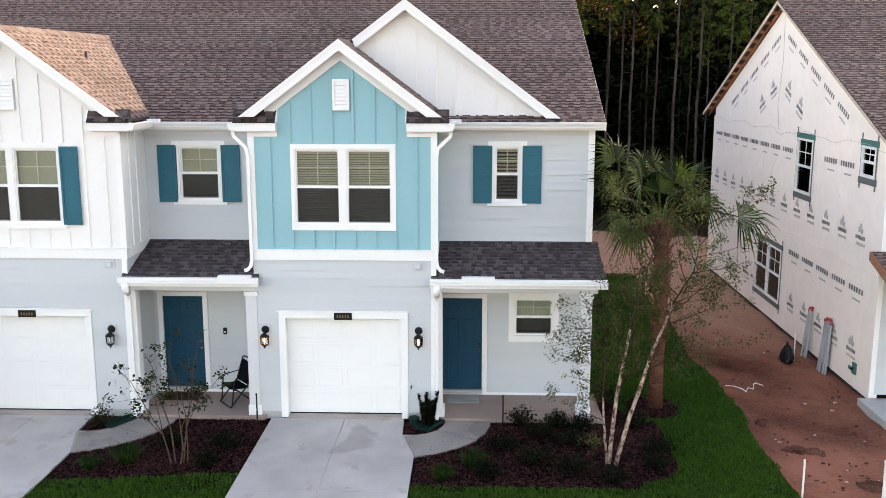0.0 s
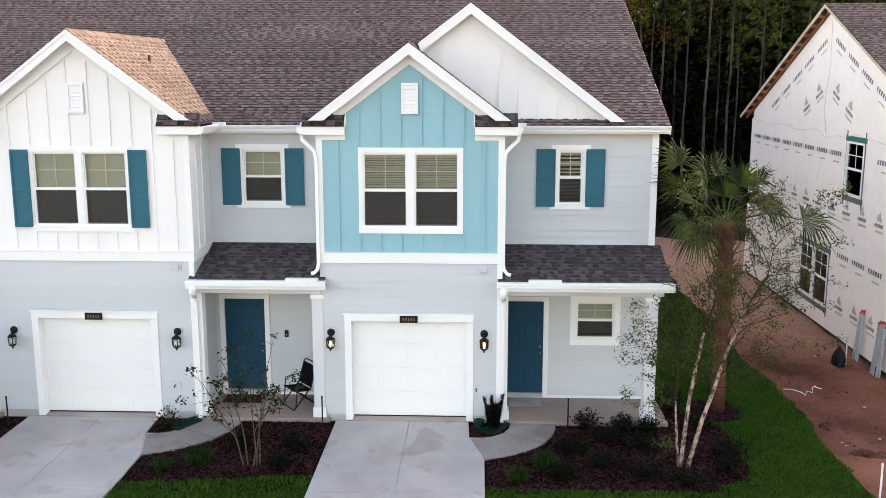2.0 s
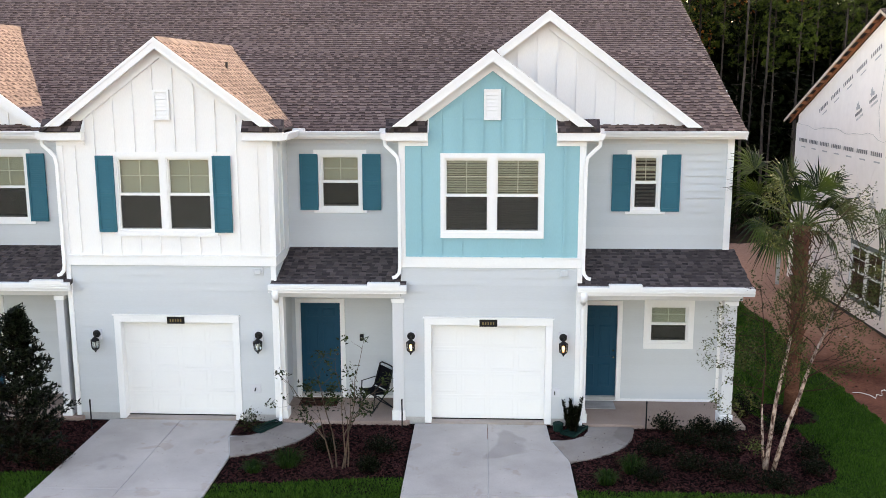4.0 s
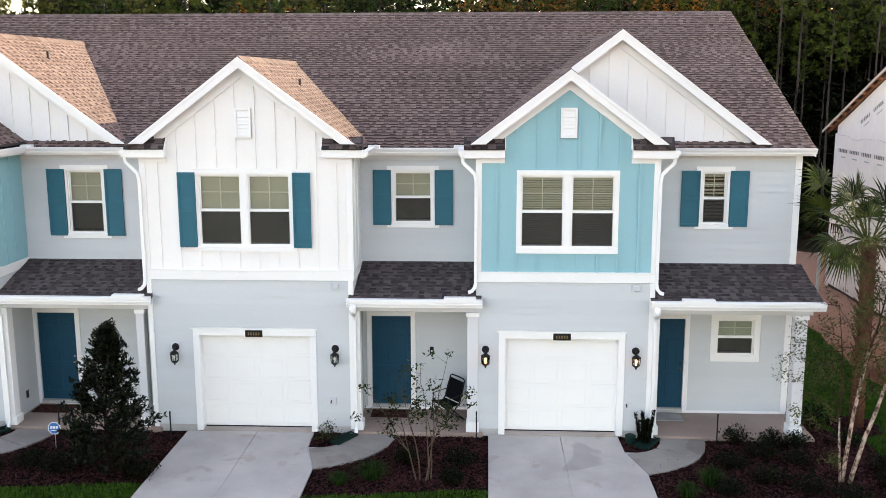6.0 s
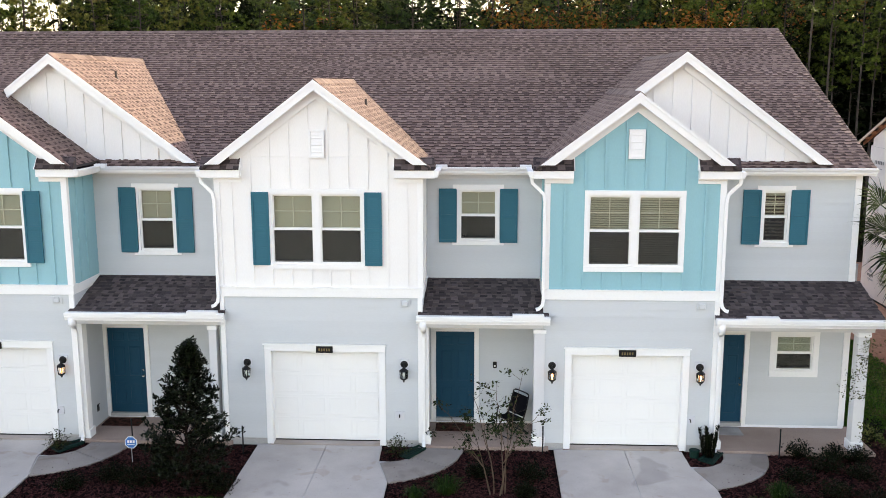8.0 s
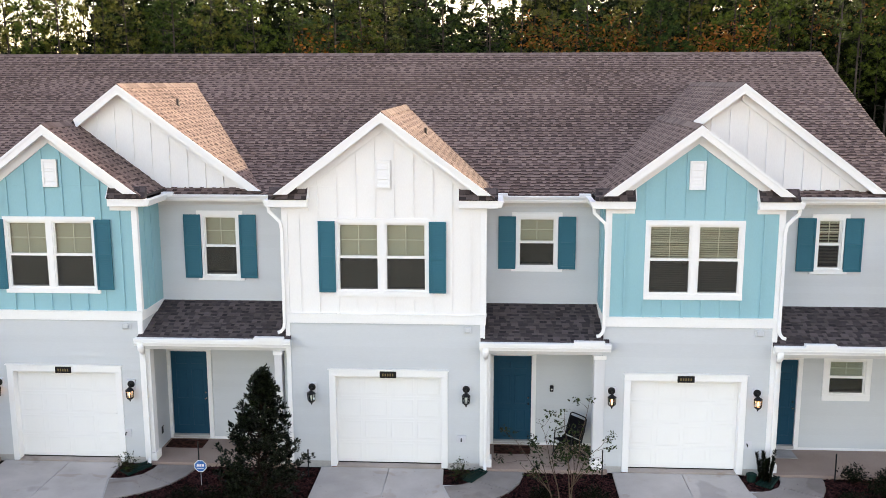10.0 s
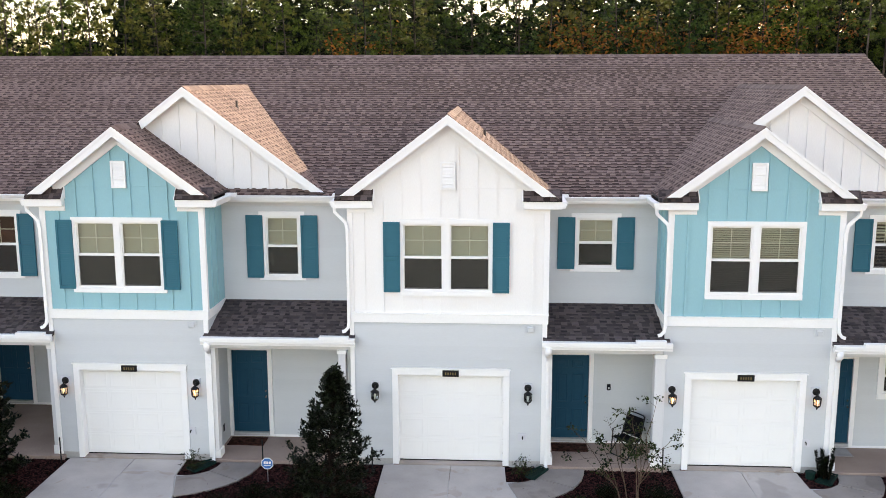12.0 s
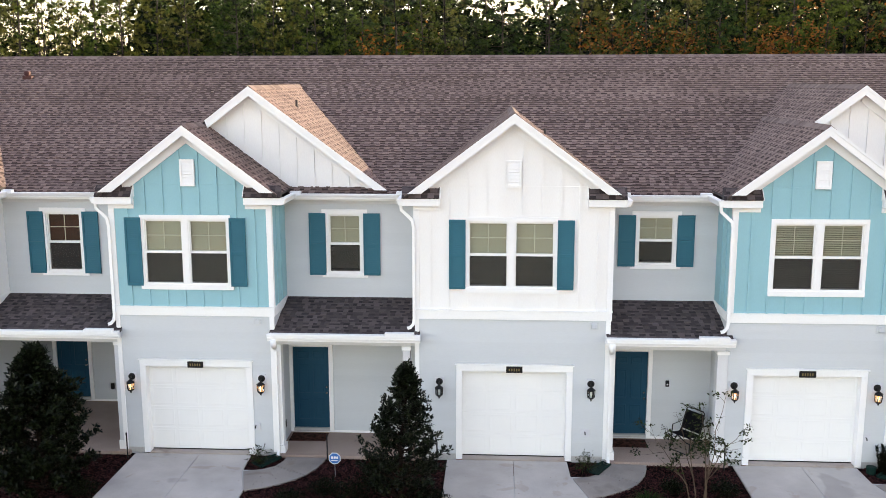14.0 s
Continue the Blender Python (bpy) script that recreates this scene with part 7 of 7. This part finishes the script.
def camp_chair(x, y, turn):
    t = thing("folding_chair", "black folding camp chair on the porch", "chair", at=(x, y, 0.0))
    t.rotation_euler = (0, 0, turn)
    t.scale = (1.05, 1.0, 0.97)
    w = 0.27
    for s in (-1, 1):
        part("front_leg", Shape().tube([(s * w, -0.30, 0.012), (s * w, 0.02, 0.36), (s * w, 0.12, 0.47)], 0.016, 7), BLACK, t)
        part("rear_leg", Shape().tube([(s * (w - 0.03), 0.28, 0.012), (s * (w - 0.03), -0.10, 0.36), (s * (w - 0.03), -0.22, 0.42)], 0.016, 7), BLACK, t)
        part("back_post", Shape().tube([(s * w, 0.10, 0.40), (s * w, 0.20, 0.72), (s * w * 0.94, 0.27, 0.97), (s * w * 0.75, 0.285, 1.0)], 0.016, 7), BLACK, t)
        part("armrest", Shape().tube([(s * (w + 0.01), 0.20, 0.66), (s * (w + 0.01), -0.22, 0.62)], [0.02, 0.018], 7, 0.5), BLACK, t)
        part("arm_post", Shape().tube([(s * (w + 0.01), -0.20, 0.62), (s * w, -0.26, 0.05)], 0.014, 7), BLACK, t)
    part("top_rail", Shape().tube([(-w * 0.75, 0.285, 1.0), (0, 0.29, 1.005), (w * 0.75, 0.285, 1.0)], 0.016, 7), BLACK, t)
    part("foot_rail", Shape().tube([(-w, -0.30, 0.014), (w, -0.30, 0.014)], 0.014, 7), BLACK, t)
    part("foot_rail", Shape().tube([(-w + 0.03, 0.28, 0.014), (w - 0.03, 0.28, 0.014)], 0.014, 7), BLACK, t)
    part("seat", Shape().along_x([(-0.27, 0.435), (0.0, 0.40), (0.14, 0.41), (0.14, 0.425), (0.0, 0.416), (-0.27, 0.452)], -w + 0.012, w - 0.012), FABRIC, t)
    part("backrest", Shape().along_x([(0.12, 0.47), (0.21, 0.72), (0.262, 0.925), (0.278, 0.925), (0.228, 0.72), (0.138, 0.47)], -w + 0.012, w - 0.012), FABRIC, t)


camp_chair(-2.50, 0.72, radians(-52))

wall_box = tagged(part("wall_outlet", Shape().box(-17.94, -17.84, WALL_Y + 1.94, WALL_Y + 1.968, 0.36, 0.53), BLACK, bevel=0.008), "small black weatherproof outlet cover on a porch wall", "outlet")
part("hinge", Shape().box(-17.93, -17.85, WALL_Y + 1.93, WALL_Y + 1.9395, 0.505, 0.518), BLACK, wall_box)
bell = tagged(part("doorbell_camera", Shape().box(-2.95, -2.86, WALL_Y - 0.05, WALL_Y - 0.016, 1.37, 1.53), BLACK, bevel=0.012), "small black doorbell camera on grey siding", "doorbell")
part("lens", Shape().tube([(-2.905, WALL_Y - 0.052, 1.43), (-2.905, WALL_Y - 0.058, 1.43)], [0.022, 0.016], 10), VINYL, bell)


outlet_box = tagged(part("wall_outlet", Shape().box(-12.419, -12.385, 0.77, 0.90, 0.33, 0.52), BLACK, bevel=0.008), "black weatherproof outlet cover on the porch side wall", "outlet")
part("hinge", Shape().box(-12.384, -12.376, 0.775, 0.895, 0.505, 0.518), BLACK, outlet_box)


def splash_block(x, y, turn):
    t = thing("splash_block", "dark green plastic splash tray under a downspout", "splash tray", "splash trays", at=(x, y, -0.050))
    t.rotation_euler = (0, 0, turn)
    part("tray", Shape().slab([(-0.10, 0.32), (0.10, 0.32), (0.17, -0.32), (-0.17, -0.32)], -0.01, 0.012), GREEN_PLASTIC, t, bevel=0.006)
    for a, b in (((-0.10, 0.32), (-0.17, -0.32)), ((0.10, 0.32), (0.17, -0.32)), ((-0.10, 0.32), (0.10, 0.32))):
        part("rim", Shape().tube([(*a, 0.05), (*b, 0.025)], 0.016, 6, 1.6), GREEN_PLASTIC, t)
    for i in range(3):
        part("rib", Shape().tube([((i - 1) * 0.06, 0.28, 0.012), ((i - 1) * 0.09, -0.30, 0.012)], 0.008, 5), GREEN_PLASTIC, t)


splash_block(1.86, -0.42, radians(-38))
splash_block(-4.73, -0.44, radians(-38))
splash_block(-12.56, -0.44, radians(-38))

can = thing("utility_box", "grey-green plastic utility box in the mulch bed", "box", at=(1.50, -0.30, -0.09))
part("body", Shape().lathe([(0.10, 0.0), (0.11, 0.14), (0.115, 0.15)], 12), GREEN_PLASTIC, can)
part("lid", Shape().lathe([(0.12, 0.151), (0.118, 0.175), (0.09, 0.19)], 12), GREEN_PLASTIC, can)


def yard_sign(x, y):
    blue = material("blue_sign_face", (0.015, 0.14, 0.42), 0.4, 0.05, 20, 1, 0.0)
    white = material("white_sign_marks", (0.8, 0.8, 0.8), 0.4, 0.02, 20, 1, 0.0)
    t = thing("yard_sign", "small blue octagonal sign on a stake in the bed", "sign", at=(x, y, -0.1))
    part("stake", Shape().tube([(0, 0, -0.05), (0, 0, 0.40)], 0.008, 6), PIPE_GREY, t)
    o = [(0.145 * math.cos(math.pi / 8 + k * math.pi / 4), 0.48 + 0.145 * math.sin(math.pi / 8 + k * math.pi / 4)) for k in range(8)]
    f = part("sign_face", Shape().prism(o, -0.018, -0.008), white, t)
    i = [(0.128 * math.cos(math.pi / 8 + k * math.pi / 4), 0.48 + 0.128 * math.sin(math.pi / 8 + k * math.pi / 4)) for k in range(8)]
    part("blue_field", Shape().prism(i, -0.022, -0.0185), blue, f)
    for k in (-1, 0, 1):
        part("white_block", Shape().prism([(k * 0.06 - 0.022, 0.47), (k * 0.06 + 0.022, 0.47), (k * 0.06 + 0.028, 0.53), (k * 0.06 - 0.014, 0.53)], -0.026, -0.0225), white, f)
    part("white_bar", Shape().prism([(-0.08, 0.425), (0.08, 0.425), (0.08, 0.438), (-0.08, 0.438)], -0.026, -0.0225), white, f)


yard_sign(-10.82, -1.15)

# ---- roof pipes ----
VENT_RED = material("dark_red_vent", (0.055, 0.012, 0.010), 0.7, 0.2, 20, 2, 0.1)
LEAD = material("dark_vent_pipe", (0.05, 0.04, 0.038), 0.7, 0.2, 20, 2, 0.1)
for x, y, z in ((-6.0, 2.2, 7.50), (-12.40, 3.2, 8.18)):
    t = thing("vent_pipe", "short dark plumbing vent pipe through shingles", "vent pipe", "roof vents", at=(x, y, z))
    part("pipe", Shape().lathe([(0.032, -0.15), (0.032, 0.20), (0.026, 0.20)], 10), LEAD, t)
    part("boot", Shape().lathe([(0.085, -0.06), (0.06, 0.0), (0.040, 0.05)], 10), LEAD, t)
t = thing("roof_vent", "small red-brown box vent on the shingled roof", "roof vent", "roof vents", at=(-21.7, 7.5, EAVE_Z + PITCH * (7.5 - EAVE_Y)))
part("base", Shape().box(-0.14, 0.14, -0.14, 0.14, -0.09, 0.05), VENT_RED, t, bevel=0.01)
part("hood", Shape().box(-0.11, 0.05, -0.11, 0.09, 0.051, 0.20), VENT_RED, t, bevel=0.03)
